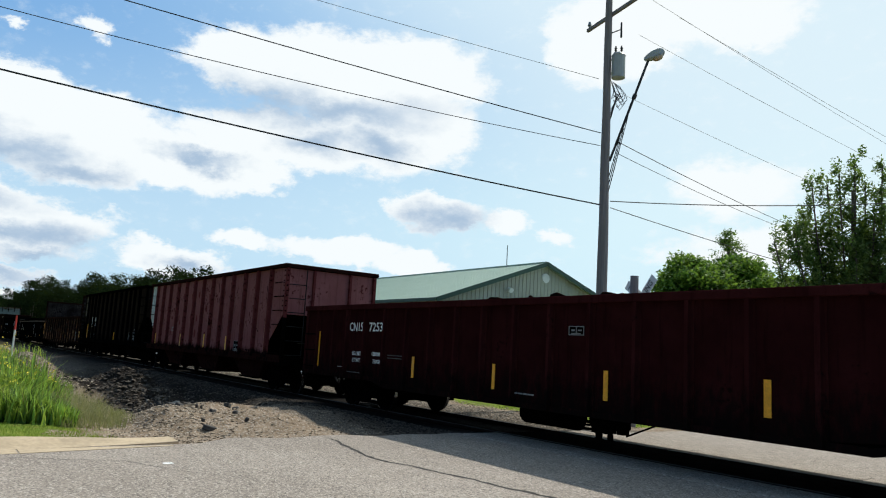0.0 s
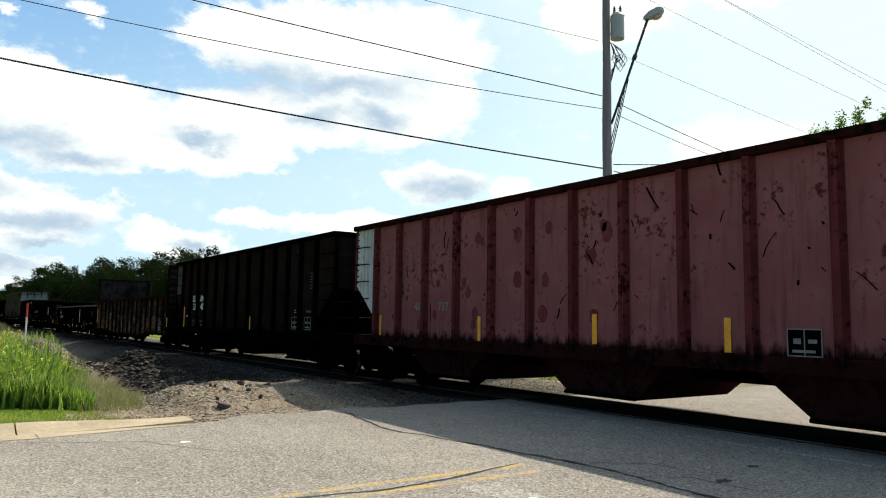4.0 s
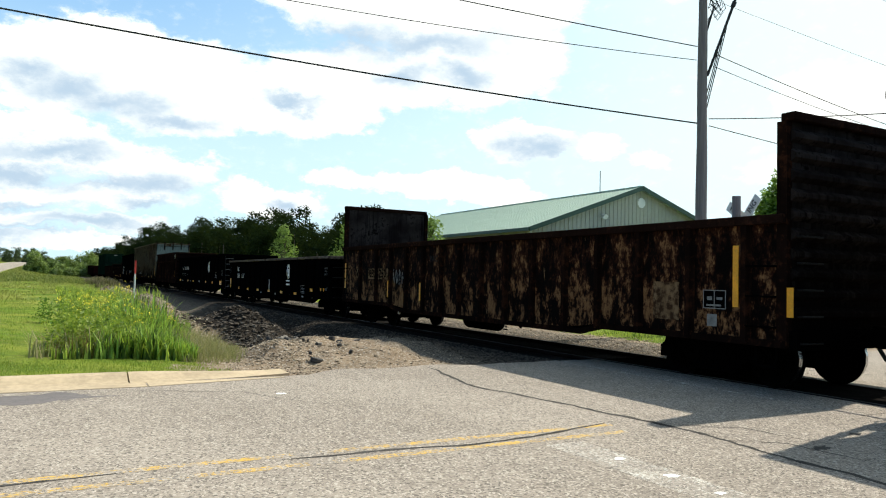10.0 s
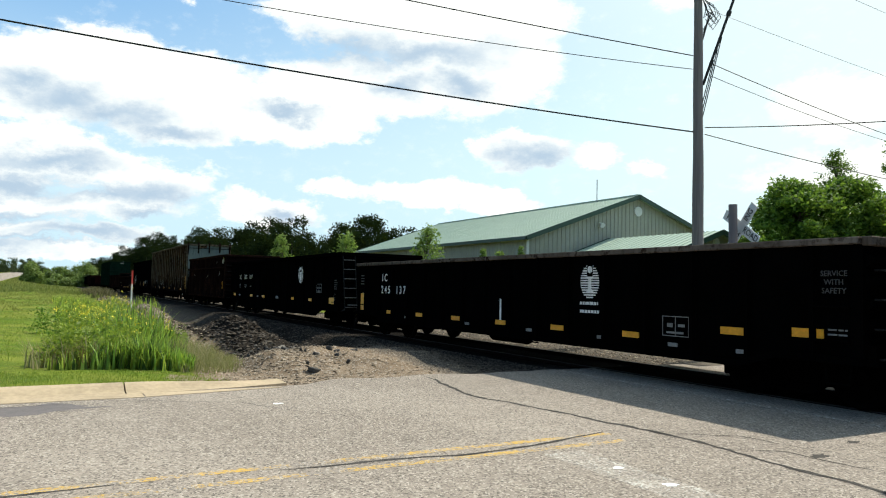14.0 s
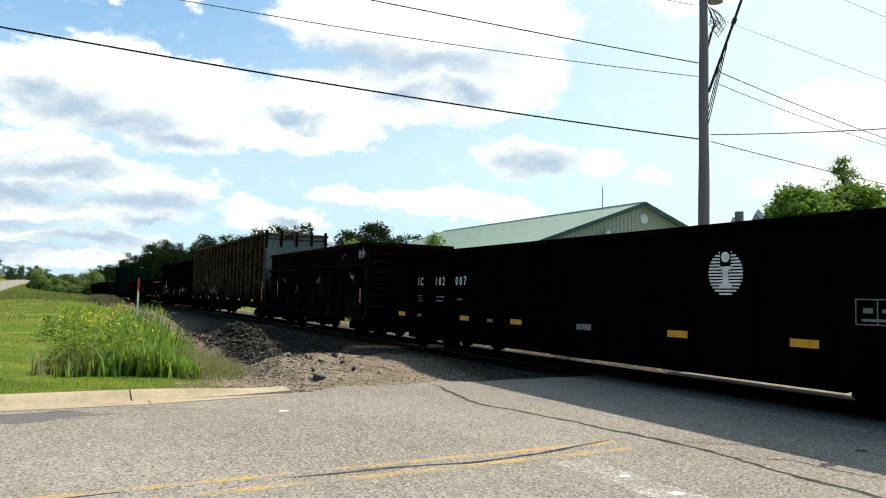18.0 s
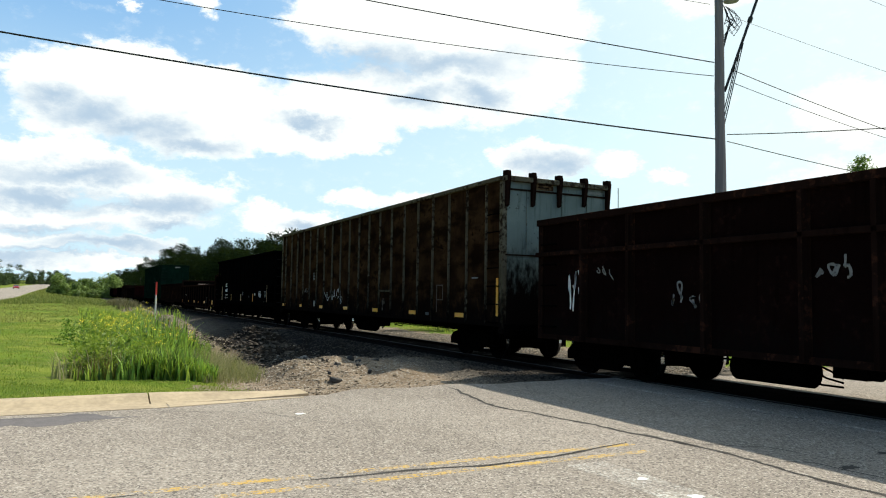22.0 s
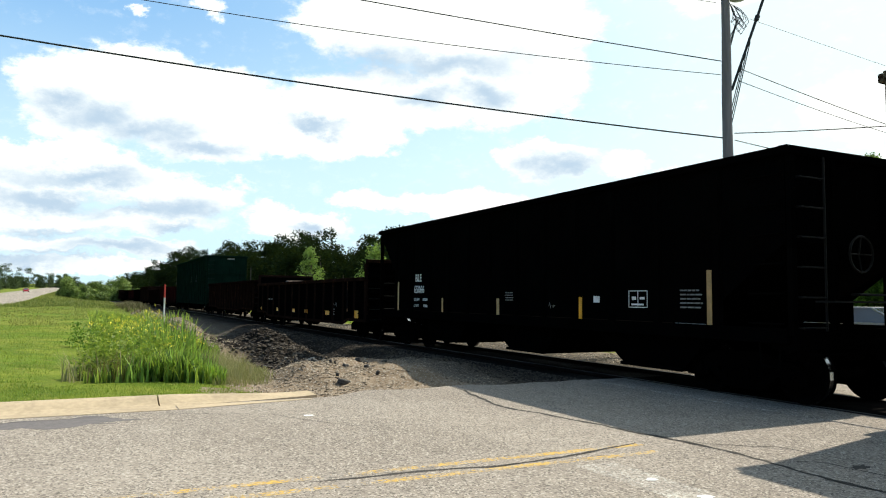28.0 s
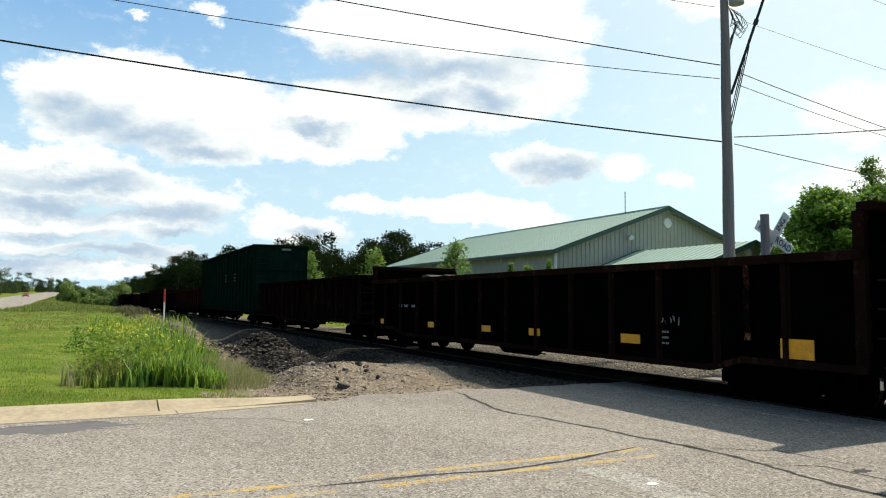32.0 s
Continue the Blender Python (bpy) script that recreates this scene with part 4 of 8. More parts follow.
def underframe(car, L, inset, turning, sill_z=0.62, tank=True):
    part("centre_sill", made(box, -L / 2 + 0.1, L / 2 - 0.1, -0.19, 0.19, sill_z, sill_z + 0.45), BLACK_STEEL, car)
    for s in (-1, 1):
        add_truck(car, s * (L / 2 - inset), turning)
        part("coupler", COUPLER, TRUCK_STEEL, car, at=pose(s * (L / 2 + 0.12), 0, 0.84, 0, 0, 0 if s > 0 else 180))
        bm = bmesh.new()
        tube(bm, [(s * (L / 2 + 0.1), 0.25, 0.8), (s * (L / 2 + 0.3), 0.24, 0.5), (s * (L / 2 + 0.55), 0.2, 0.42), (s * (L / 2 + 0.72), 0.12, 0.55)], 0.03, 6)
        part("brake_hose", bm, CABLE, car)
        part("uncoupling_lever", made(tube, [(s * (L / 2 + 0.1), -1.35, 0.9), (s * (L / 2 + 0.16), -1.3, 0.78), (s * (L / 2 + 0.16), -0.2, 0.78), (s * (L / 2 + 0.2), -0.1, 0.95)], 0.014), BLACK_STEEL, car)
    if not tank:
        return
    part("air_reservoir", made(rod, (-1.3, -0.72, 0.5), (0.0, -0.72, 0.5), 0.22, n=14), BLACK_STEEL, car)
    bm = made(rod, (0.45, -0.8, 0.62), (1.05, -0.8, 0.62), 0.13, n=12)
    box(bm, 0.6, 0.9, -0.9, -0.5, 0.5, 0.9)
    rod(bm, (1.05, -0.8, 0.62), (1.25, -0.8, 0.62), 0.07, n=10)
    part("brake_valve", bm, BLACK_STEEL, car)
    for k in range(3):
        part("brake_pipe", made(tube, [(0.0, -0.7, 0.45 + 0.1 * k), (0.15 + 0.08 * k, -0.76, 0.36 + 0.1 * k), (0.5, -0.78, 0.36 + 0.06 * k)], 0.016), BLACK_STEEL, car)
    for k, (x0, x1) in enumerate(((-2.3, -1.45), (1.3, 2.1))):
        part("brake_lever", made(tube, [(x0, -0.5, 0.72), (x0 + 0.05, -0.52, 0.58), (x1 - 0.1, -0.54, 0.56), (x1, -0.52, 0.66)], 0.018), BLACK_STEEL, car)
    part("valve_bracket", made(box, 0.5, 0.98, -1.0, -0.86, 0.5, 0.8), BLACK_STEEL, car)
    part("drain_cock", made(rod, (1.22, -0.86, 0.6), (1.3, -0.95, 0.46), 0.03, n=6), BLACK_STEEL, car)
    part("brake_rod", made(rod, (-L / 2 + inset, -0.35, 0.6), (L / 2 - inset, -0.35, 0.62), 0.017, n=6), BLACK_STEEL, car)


def tape(car, x, z0, z1, w, mat=None, y=-SIDE - 0.012):
    bm = made(box, x - w / 2, x + w / 2, y - 0.004, y + 0.004, z0, z1)
    part("reflector_tape", bm, mat or YELLOW, car)


def stencil_box(car, x, z, w, h, mat=None):
    y, m = -SIDE - 0.010, mat or LETTER_GREY
    bm = bmesh.new()
    t = 0.014
    for a in ((-w / 2, w / 2, h / 2 - t, h / 2), (-w / 2, w / 2, -h / 2, -h / 2 + t), (-w / 2, -w / 2 + t, -h / 2 + t, h / 2 - t), (w / 2 - t, w / 2, -h / 2 + t, h / 2 - t), (-t / 2, t / 2, -h / 2 + t, h / 2 - t)):
        box(bm, a[0], a[1], -0.003, 0.002, a[2], a[3])
    fine = bmesh.new()
    box(fine, -w * 0.32, -w * 0.1, -0.003, 0.002, -h * 0.05, h * 0.15)
    box(fine, w * 0.1, w * 0.35, -0.003, 0.002, -h * 0.02, h * 0.12)
    box(fine, -w * 0.35, w * 0.3, -0.003, 0.002, -h * 0.36, -h * 0.26)
    back = part("stencil_panel", made(box, x - w / 2 + 0.001, x + w / 2 - 0.001, y - 0.001, y + 0.004, z - h / 2 + 0.001, z + h / 2 - 0.001), BLACK_PAINT, car)
    tagged(part("stencil_print", fine, m, back, at=Matrix.Translation((x, y - 0.002, z))), kind="stuff")
    return part("stencil_outline", bm, m, back, at=Matrix.Translation((x, y - 0.002, z)))


def scrawl(car, x, z, w, h, mat, seed, strokes=5, r=0.013):
    """Sprayed strokes like loose handwriting, with no readable letters."""
    rnd = random.Random(seed)
    bm = bmesh.new()
    cell = w / strokes
    for k in range(strokes):
        cx = (k + 0.5) * cell - w / 2
        tall = h / 2 * rnd.uniform(0.6, 1.0)
        pts = [(cx + cell * rnd.uniform(-0.45, -0.1), tall * rnd.choice((-1, 1)))]
        for i in range(rnd.randint(3, 5)):
            pts.append((cx + cell * rnd.uniform(-0.55, 0.55), tall * rnd.choice((-1, -0.2, 0.1, 0.9))))
        # round the corners
        fine = []
        for p, q, o in zip(pts, pts[1:], pts[2:] + [pts[-1]]):
            m0, m1 = ((p[0] + q[0]) / 2, (p[1] + q[1]) / 2), ((q[0] + o[0]) / 2, (q[1] + o[1]) / 2)
            for t in (0, 0.25, 0.5, 0.75):
                fine.append(((1 - t) ** 2 * m0[0] + 2 * t * (1 - t) * q[0] + t * t * m1[0], (1 - t) ** 2 * m0[1] + 2 * t * (1 - t) * q[1] + t * t * m1[1]))
        for (x0, z0), (x1, z1) in zip(fine, fine[1:]):
            d = Vector((x1 - x0, z1 - z0))
            if d.length < 0.004:
                continue
            nrm = Vector((-d.y, d.x)).normalized() * r * rnd.uniform(0.7, 1.2)
            bm.faces.new([bm.verts.new((px, 0, pz)) for px, pz in ((x0 - nrm.x, z0 - nrm.y), (x1 - nrm.x, z1 - nrm.y), (x1 + nrm.x, z1 + nrm.y), (x0 + nrm.x, z0 + nrm.y))])
    return tagged(part("graffiti", bm, mat, car, at=Matrix.Translation((x, -SIDE - 0.009, z))), kind="stuff")


def channel_rib(bm, z0, z1, w, d, y, sgn, fl=0.03):
    """A pressed hat-section post with flanges."""
    k = min(0.02, w * 0.2)
    pts = [(-w / 2 - fl, 0.0), (-w / 2 - fl, 0.008), (-w / 2, 0.008), (-w / 2 + k, d), (w / 2 - k, d), (w / 2, 0.008), (w / 2 + fl, 0.008), (w / 2 + fl, 0.0)]
    slab_z(bm, [(px, y + sgn * py) for px, py in pts], z0, z1)


def gondola(name, label, L, top, ribs, mat, rib_mat=None, end_mat=None, sill_mid=0.62, sill_end=0.74, inset=1.6, bulk=(0, 0), rib_d=0.085, rib_w=0.10, chord=0.13, turning=True, full=True, ledge=None, taper=4.0, chord_mat=None, corrugated=True, flange=0.03, sill_mat=None):
    """An open gondola car: side panels between posts, top chords, ends, floor, trucks and fittings."""
    car = tagged(new(name), label, "railway car", "cars of the freight train")
    rib_mat, end_mat, chord_mat = rib_mat or mat, end_mat or mat, chord_mat or mat
    edges = [-L / 2] + list(ribs) + [L / 2]

    def low(x):
        a = abs(x)
        return sill_mid + (sill_end - sill_mid) * smooth(L / 2 - taper - 0.3, L / 2 - taper + 0.3, a)
    cache = {}
    for sgn in (-1, 1):
        for a, b in zip(edges, edges[1:]):
            y = sgn * SIDE
            key = (round(b - a, 3), round(low(a), 3), round(low(b), 3), sgn)
            if key not in cache:
                bm = bmesh.new()
                w = b - a - 0.004
                slab(bm, [(-w / 2, low(a) + 0.1), (w / 2, low(b) + 0.1), (w / 2, top - chord), (-w / 2, top - chord)], y - sgn * 0.02, y)
                cache[key] = mesh_of("side_panel", bm, mat)
            part("side_panel", cache[key], mat, car, at=pose((a + b) / 2, 0, 0))
        for r in ribs:
            key = ("rib", round(low(r), 3), sgn)
            if key not in cache:
                cache[key] = mesh_of("side_post", made(channel_rib, low(r) + 0.02, top - chord, rib_w, rib_d, sgn * SIDE, sgn, flange), rib_mat)
            part("side_post", cache[key], rib_mat, car, at=pose(r, 0, 0))
        y0, y1 = sorted((sgn * (SIDE - 0.05), sgn * (SIDE + 0.09)))
        part("top_chord", bevel(made(box, -L / 2, L / 2, y0, y1, top - chord, top), 0.012), chord_mat, car)
        xs = [-L / 2, -L / 2 + taper - 0.3, -L / 2 + taper + 0.3, L / 2 - taper - 0.3, L / 2 - taper + 0.3, L / 2]
        y0, y1 = sorted((sgn * (SIDE - 0.03), sgn * (SIDE + 0.03)))
        part("side_sill", made(slab, [(x, low(x)) for x in xs] + [(x, low(x) + 0.1) for x in xs[::-1]], y0, y1), sill_mat or rib_mat, car)
        # added hidden strip that keeps light out of the slit above the sill
        y0, y1 = sorted((sgn * (SIDE - 0.07), sgn * (SIDE - 0.032)))
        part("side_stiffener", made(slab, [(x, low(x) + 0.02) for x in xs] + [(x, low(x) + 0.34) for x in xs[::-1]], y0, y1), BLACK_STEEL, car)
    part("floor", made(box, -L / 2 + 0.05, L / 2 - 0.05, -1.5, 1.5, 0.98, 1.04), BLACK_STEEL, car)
    for i, s in enumerate((1, -1)):
        t = bulk[i] or top
        ex = s * L / 2
        x0, x1 = sorted((ex - s * 0.06, ex))
        part("end_wall", made(box, x0, x1, -SIDE + 0.01, SIDE - 0.01, 0.85, t - 0.1), end_mat, car)
        if corrugated:
            zz = 1.05
            while zz < t - 0.25:
                bm = made(slab, [(ex, zz), (ex + s * 0.09, zz + 0.06), (ex + s * 0.09, zz + 0.12), (ex, zz + 0.19)][::s], -SIDE + 0.06, SIDE - 0.06)
                part("end_corrugation", bm, end_mat, car)
                zz += 0.27
        x0, x1 = sorted((ex - s * 0.1, ex + s * 0.12))
        part("end_cap", bevel(made(box, x0, x1, -SIDE, SIDE, t - 0.11, t + 0.005), 0.012), chord_mat, car)
        x0, x1 = sorted((ex - s * 0.12, ex + s * 0.14))
        part("end_sill", made(box, x0, x1, -SIDE + 0.03, SIDE - 0.03, 0.66, 0.92), BLACK_STEEL, car)
        for y in (-SIDE, SIDE):
            y0, y1 = (y - 0.02, y + 0.09) if y < 0 else (y - 0.09, y + 0.02)
            x0, x1 = sorted((ex - s * 0.14, ex + s * 0.015))
            part("corner_post", made(box, x0, x1, y0, y1, 0.7, t - 0.11), rib_mat, car)
        if full:
            ladder(car, ex + s * 0.09, -SIDE + 0.1, -SIDE + 0.55, [0.75 + 0.36 * k for k in range(int((top - 0.7) / 0.36))])
            side_ladder(car, ex - s * 0.15, ex - s * 0.6, -SIDE, [0.95 + 0.42 * k for k in range(int((top - 1.0) / 0.42))])
            stirrup(car, ex - s * 0.35, -SIDE + 0.05, 0.76)
    if ledge:
        for sgn in (-1, 1):
            y0, y1 = sorted((sgn * SIDE, sgn * (SIDE + 0.12)))
            part("side_ledge", bevel(made(box, -L / 2, L / 2, y0, y1, ledge - 0.09, ledge), 0.012), chord_mat, car)
    underframe(car, L, inset, turning)
    return car


def hopper(name, label, L, top, ribs, mat, rib_mat, end_mat, chutes, sill=1.05, inset=2.3, rear_mat=None, rib_w=0.14, rib_d=0.10, open_ends=(False, False), slope_top=2.35, turning=True, chute_mat=None, sill_mat=None, brake_z=2.2):
    """An open-top hopper car: ribbed sides, sloping ends over the trucks, chutes below the sill."""
    car = tagged(new(name), label, "railway car", "cars of the freight train")
    rear_mat = rear_mat or mat
    edges = [-L / 2 + 0.02] + list(ribs) + [L / 2 - 0.02]
    cache = {}
    for sgn in (-1, 1):
        for k, (a, b) in enumerate(zip(edges, edges[1:])):
            y = sgn * SIDE
            y0, y1 = sorted((y, y - sgn * 0.02))
            first, last = k == 0, k == len(edges) - 2
            if first or last:
                is_open = open_ends[0] if last else open_ends[1]
                if is_open:
                    # the side sheet ends on the slope of the end
                    zt, zb = top - 0.12, sill + 0.1
                    xo, xi = (b, a) if last else (a, b)
                    zs = top - 0.26 - abs(xo - xi) / 2.53 * (top - 0.24 - sill + 0.05)
                    outline = [(xi, zs), (xo, zt - 0.12), (xo, zt), (xi, zt)]
                else:
                    xo, xi = (b, a) if last else (a, b)
                    zt = top - 0.12
                    outline = [(xi, sill + 0.42), (xo, slope_top), (xo, zt), (xi, zt)]
                if not last:
                    outline = outline[::-1]
                bm = made(slab, outline, y0, y1)
                part("side_panel", bm, rear_mat if first else mat, car)
                continue
            key = (round(b - a, 3), sgn)
            if key not in cache:
                w = b - a - 0.004
                cache[key] = mesh_of("side_panel", made(slab, [(-w / 2, sill + 0.1), (w / 2, sill + 0.1), (w / 2, top - 0.12), (-w / 2, top - 0.12)], y0, y1), mat)
            part("side_panel", cache[key], mat, car, at=pose((a + b) / 2, 0, 0))
        rib = mesh_of("side_post", made(channel_rib, sill, top - 0.12, rib_w, rib_d, sgn * SIDE, sgn), rib_mat)
        for r in ribs:
            part("side_post", rib, rib_mat, car, at=pose(r, 0, 0))
        y0, y1 = sorted((sgn * (SIDE - 0.06), sgn * (SIDE + 0.10)))
        part("top_chord", bevel(made(box, -L / 2, L / 2, y0, y1, top - 0.12, top), 0.015), sill_mat or rib_mat, car)
        y0, y1 = sorted((sgn * (SIDE - 0.06), sgn * (SIDE + 0.05)))
        part("side_sill", made(box, -L / 2, L / 2, y0, y1, sill - 0.12, sill + 0.09), sill_mat or rib_mat, car)
    for i, s in enumerate((1, -1)):
        ex = s * L / 2
        em = end_mat if s > 0 else rear_mat
        x0, x1 = sorted((ex - s * 0.05, ex))
        zlow = top - 0.2 if open_ends[i] else slope_top
        part("end_wall", made(box, x0, x1, -SIDE + 0.03, SIDE - 0.03, zlow, top - 0.12), em, car)
        run = 1.7 if open_ends[i] else 2.4
        if open_ends[i]:
            pts = [(ex - s * 0.02, top - 0.24), (ex - s * 2.55, sill - 0.05), (ex - s * 2.6, sill + 0.02), (ex - s * 0.07, top - 0.16)]
        else:
            pts = [(ex, slope_top), (ex - s * run, sill - 0.1), (ex - s * run - s * 0.05, sill - 0.04), (ex - s * 0.05, slope_top + 0.06)]
        # black on every car, painting the shade under the sloping end
        part("slope_sheet", made(slab, pts if s < 0 else pts[::-1], -SIDE + 0.03, SIDE - 0.03), BLACK_STEEL, car)
        x0, x1 = sorted((ex - s * 0.08, ex + s * 0.1))
        part("end_cap", bevel(made(box, x0, x1, -SIDE - 0.09, SIDE + 0.09, top - 0.115, top + 0.01), 0.02), sill_mat or rib_mat, car)
        x0, x1 = sorted((ex - s * 0.3, ex + s * 0.1))
        part("end_sill", made(box, x0, x1, -SIDE + 0.02, SIDE - 0.02, 0.84, sill + 0.06), BLACK_STEEL, car)
        for y in (-SIDE + 0.04, -0.62, 0.62, SIDE - 0.04):
            w = 0.05
            x0, x1 = sorted((ex + s * 0.002, ex + s * 0.085))
            if not open_ends[i]:
                part("end_post", made(box, x0, x1, y - w * (1 if abs(y) > 1 else 0.7), y + w * (1 if abs(y) > 1 else 0.7), slope_top - 0.1, top - 0.12), rib_mat, car)
                part("end_post", made(box, x0, x1, y - w, y + w, sill, slope_top - 0.1), BLACK_STEEL, car)
            else:
                part("end_post", made(box, x0, x1, y - w, y + w, sill, top - 0.12), BLACK_STEEL, car)
        ladder(car, ex + s * 0.06, -SIDE + 0.12, -SIDE + 0.62, [1.15 + 0.42 * k for k in range(3 if open_ends[i] else 6)])
        part("ladder_stile", made(rod, (ex + s * 0.13, -SIDE + 0.62, 1.1), (ex + s * 0.13, -SIDE + 0.62, top - 0.12), 0.018, n=6), RUNG, car)
        part("hand_rail", made(tube, [(ex + s * 0.09, -0.3, 1.62), (ex + s * 0.2, -0.3, 1.62), (ex + s * 0.2, SIDE - 0.1, 1.62), (ex + s * 0.09, SIDE - 0.1, 1.62)], 0.02), RUNG, car)
        rivets = bmesh.new()
        for k in range(9):
            z = slope_top + 0.1 + k * (top - 0.3 - slope_top) / 8
            rod(rivets, (ex - s * 0.07, -SIDE - 0.018, z), (ex - s * 0.07, -SIDE + 0.004, z), 0.022, 0.026, 6)
            rod(rivets, (ex + s * 0.1, -SIDE + 0.03, z), (ex + s * 0.08, -SIDE + 0.03, z), 0.022, 0.026, 6)
        tagged(part("rivet_row", rivets, BLACK_STEEL, car), kind="stuff")
        side_ladder(car, ex - s * 0.06, ex - s * 0.62, -SIDE, [1.2 + 0.42 * k for k in range(2 if open_ends[i] else 6)])
        stirrup(car, ex - s * 0.35, -SIDE + 0.05, 0.95)
    # brake wheel and platform on the leading end
    bm = bmesh.new()
    rings = []
    for i in range(20):
        a = i * math.pi / 10
        c, d = math.cos(a), math.sin(a)
        rings.append([bm.verts.new((L / 2 + 0.22 + 0.018 * math.sin(b), -0.25 + (0.26 + 0.018 * math.cos(b)) * c, brake_z + (0.26 + 0.018 * math.cos(b)) * d)) for b in (0, 1.257, 2.513, 3.77, 5.027)])
    for i in range(20):
        p, q = rings[i], rings[(i + 1) % 20]
        for k in range(5):
            bm.faces.new((p[k], p[(k + 1) % 5], q[(k + 1) % 5], q[k]))
    wheel = part("brake_wheel", bm, RUNG, car)
    for a in range(4):
        part("spoke", made(rod, (L / 2 + 0.18, -0.25, brake_z), (L / 2 + 0.22, -0.25 + 0.26 * math.cos(a * math.pi / 2), brake_z + 0.26 * math.sin(a * math.pi / 2)), 0.012, n=5), RUNG, wheel)
    part("gear_box", made(box, L / 2, L / 2 + 0.17, -0.4, -0.1, brake_z - 0.2, brake_z + 0.14), BLACK_STEEL, wheel)
    part("brake_platform", made(box, L / 2 + 0.02, L / 2 + 0.34, -1.0, 0.4, brake_z - 0.7, brake_z - 0.67), RUNG, car)
    # chutes: inverted pyramids with doors
    for x, half in chutes:
        bm = bmesh.new()
        tops = [bm.verts.new((x + sx * (half + 0.55), sy * 1.35, sill - 0.03)) for sx, sy in ((-1, -1), (1, -1), (1, 1), (-1, 1))]
        bots = [bm.verts.new((x + sx * half * 0.75, sy * 1.2, 0.33)) for sx, sy in ((-1, -1), (1, -1), (1, 1), (-1, 1))]
        bm.faces.new(bots)
        for j in range(4):
            k = (j + 1) % 4
            bm.faces.new((tops[j], tops[k], bots[k], bots[j]))
        chute = part("discharge_chute", bm, chute_mat or mat, car)
        part("chute_door_bar", made(rod, (x - half * 0.8, -1.26, 0.36), (x + half * 0.8, -1.26, 0.36), 0.035, n=6), BLACK_STEEL, chute)
    part("hopper_floor", made(box, -L / 2 + 2.5, L / 2 - 2.5, -SIDE + 0.03, SIDE - 0.03, sill + 0.02, sill + 0.06), BLACK_STEEL, car)
    underframe(car, L, inset, turning, sill_z=0.66, tank=False)
    return car


CARS = []


def on_track(car, front, rear):
    CARS.append((car, (front + rear) / 2))
    return car


def evenly(a, b, n):
    return [a + (b - a) * i / (n - 1) for i in range(n)]


Y_MARK = -SIDE - 0.007


def scrap_load(car, spots, top, seed):
    for i, (x, w, h) in enumerate(spots):
        rnd = random.Random(seed + i)
        bm = bmesh.new()
        ring = [(-w / 2, -0.6), (-w / 2 * rnd.uniform(0.5, 0.9), h * rnd.uniform(0.5, 1)), (0, h), (w / 2 * rnd.uniform(0.4, 0.8), h * rnd.uniform(0.4, 0.9)), (w / 2, -0.6)]
        slab(bm, ring[::-1], rnd.uniform(-0.7, -0.3), rnd.uniform(0.3, 0.8))
        part("scrap_piece", bevel(bm, 0.03), SCRAP, car, at=Matrix.Translation((x, 0, top)))


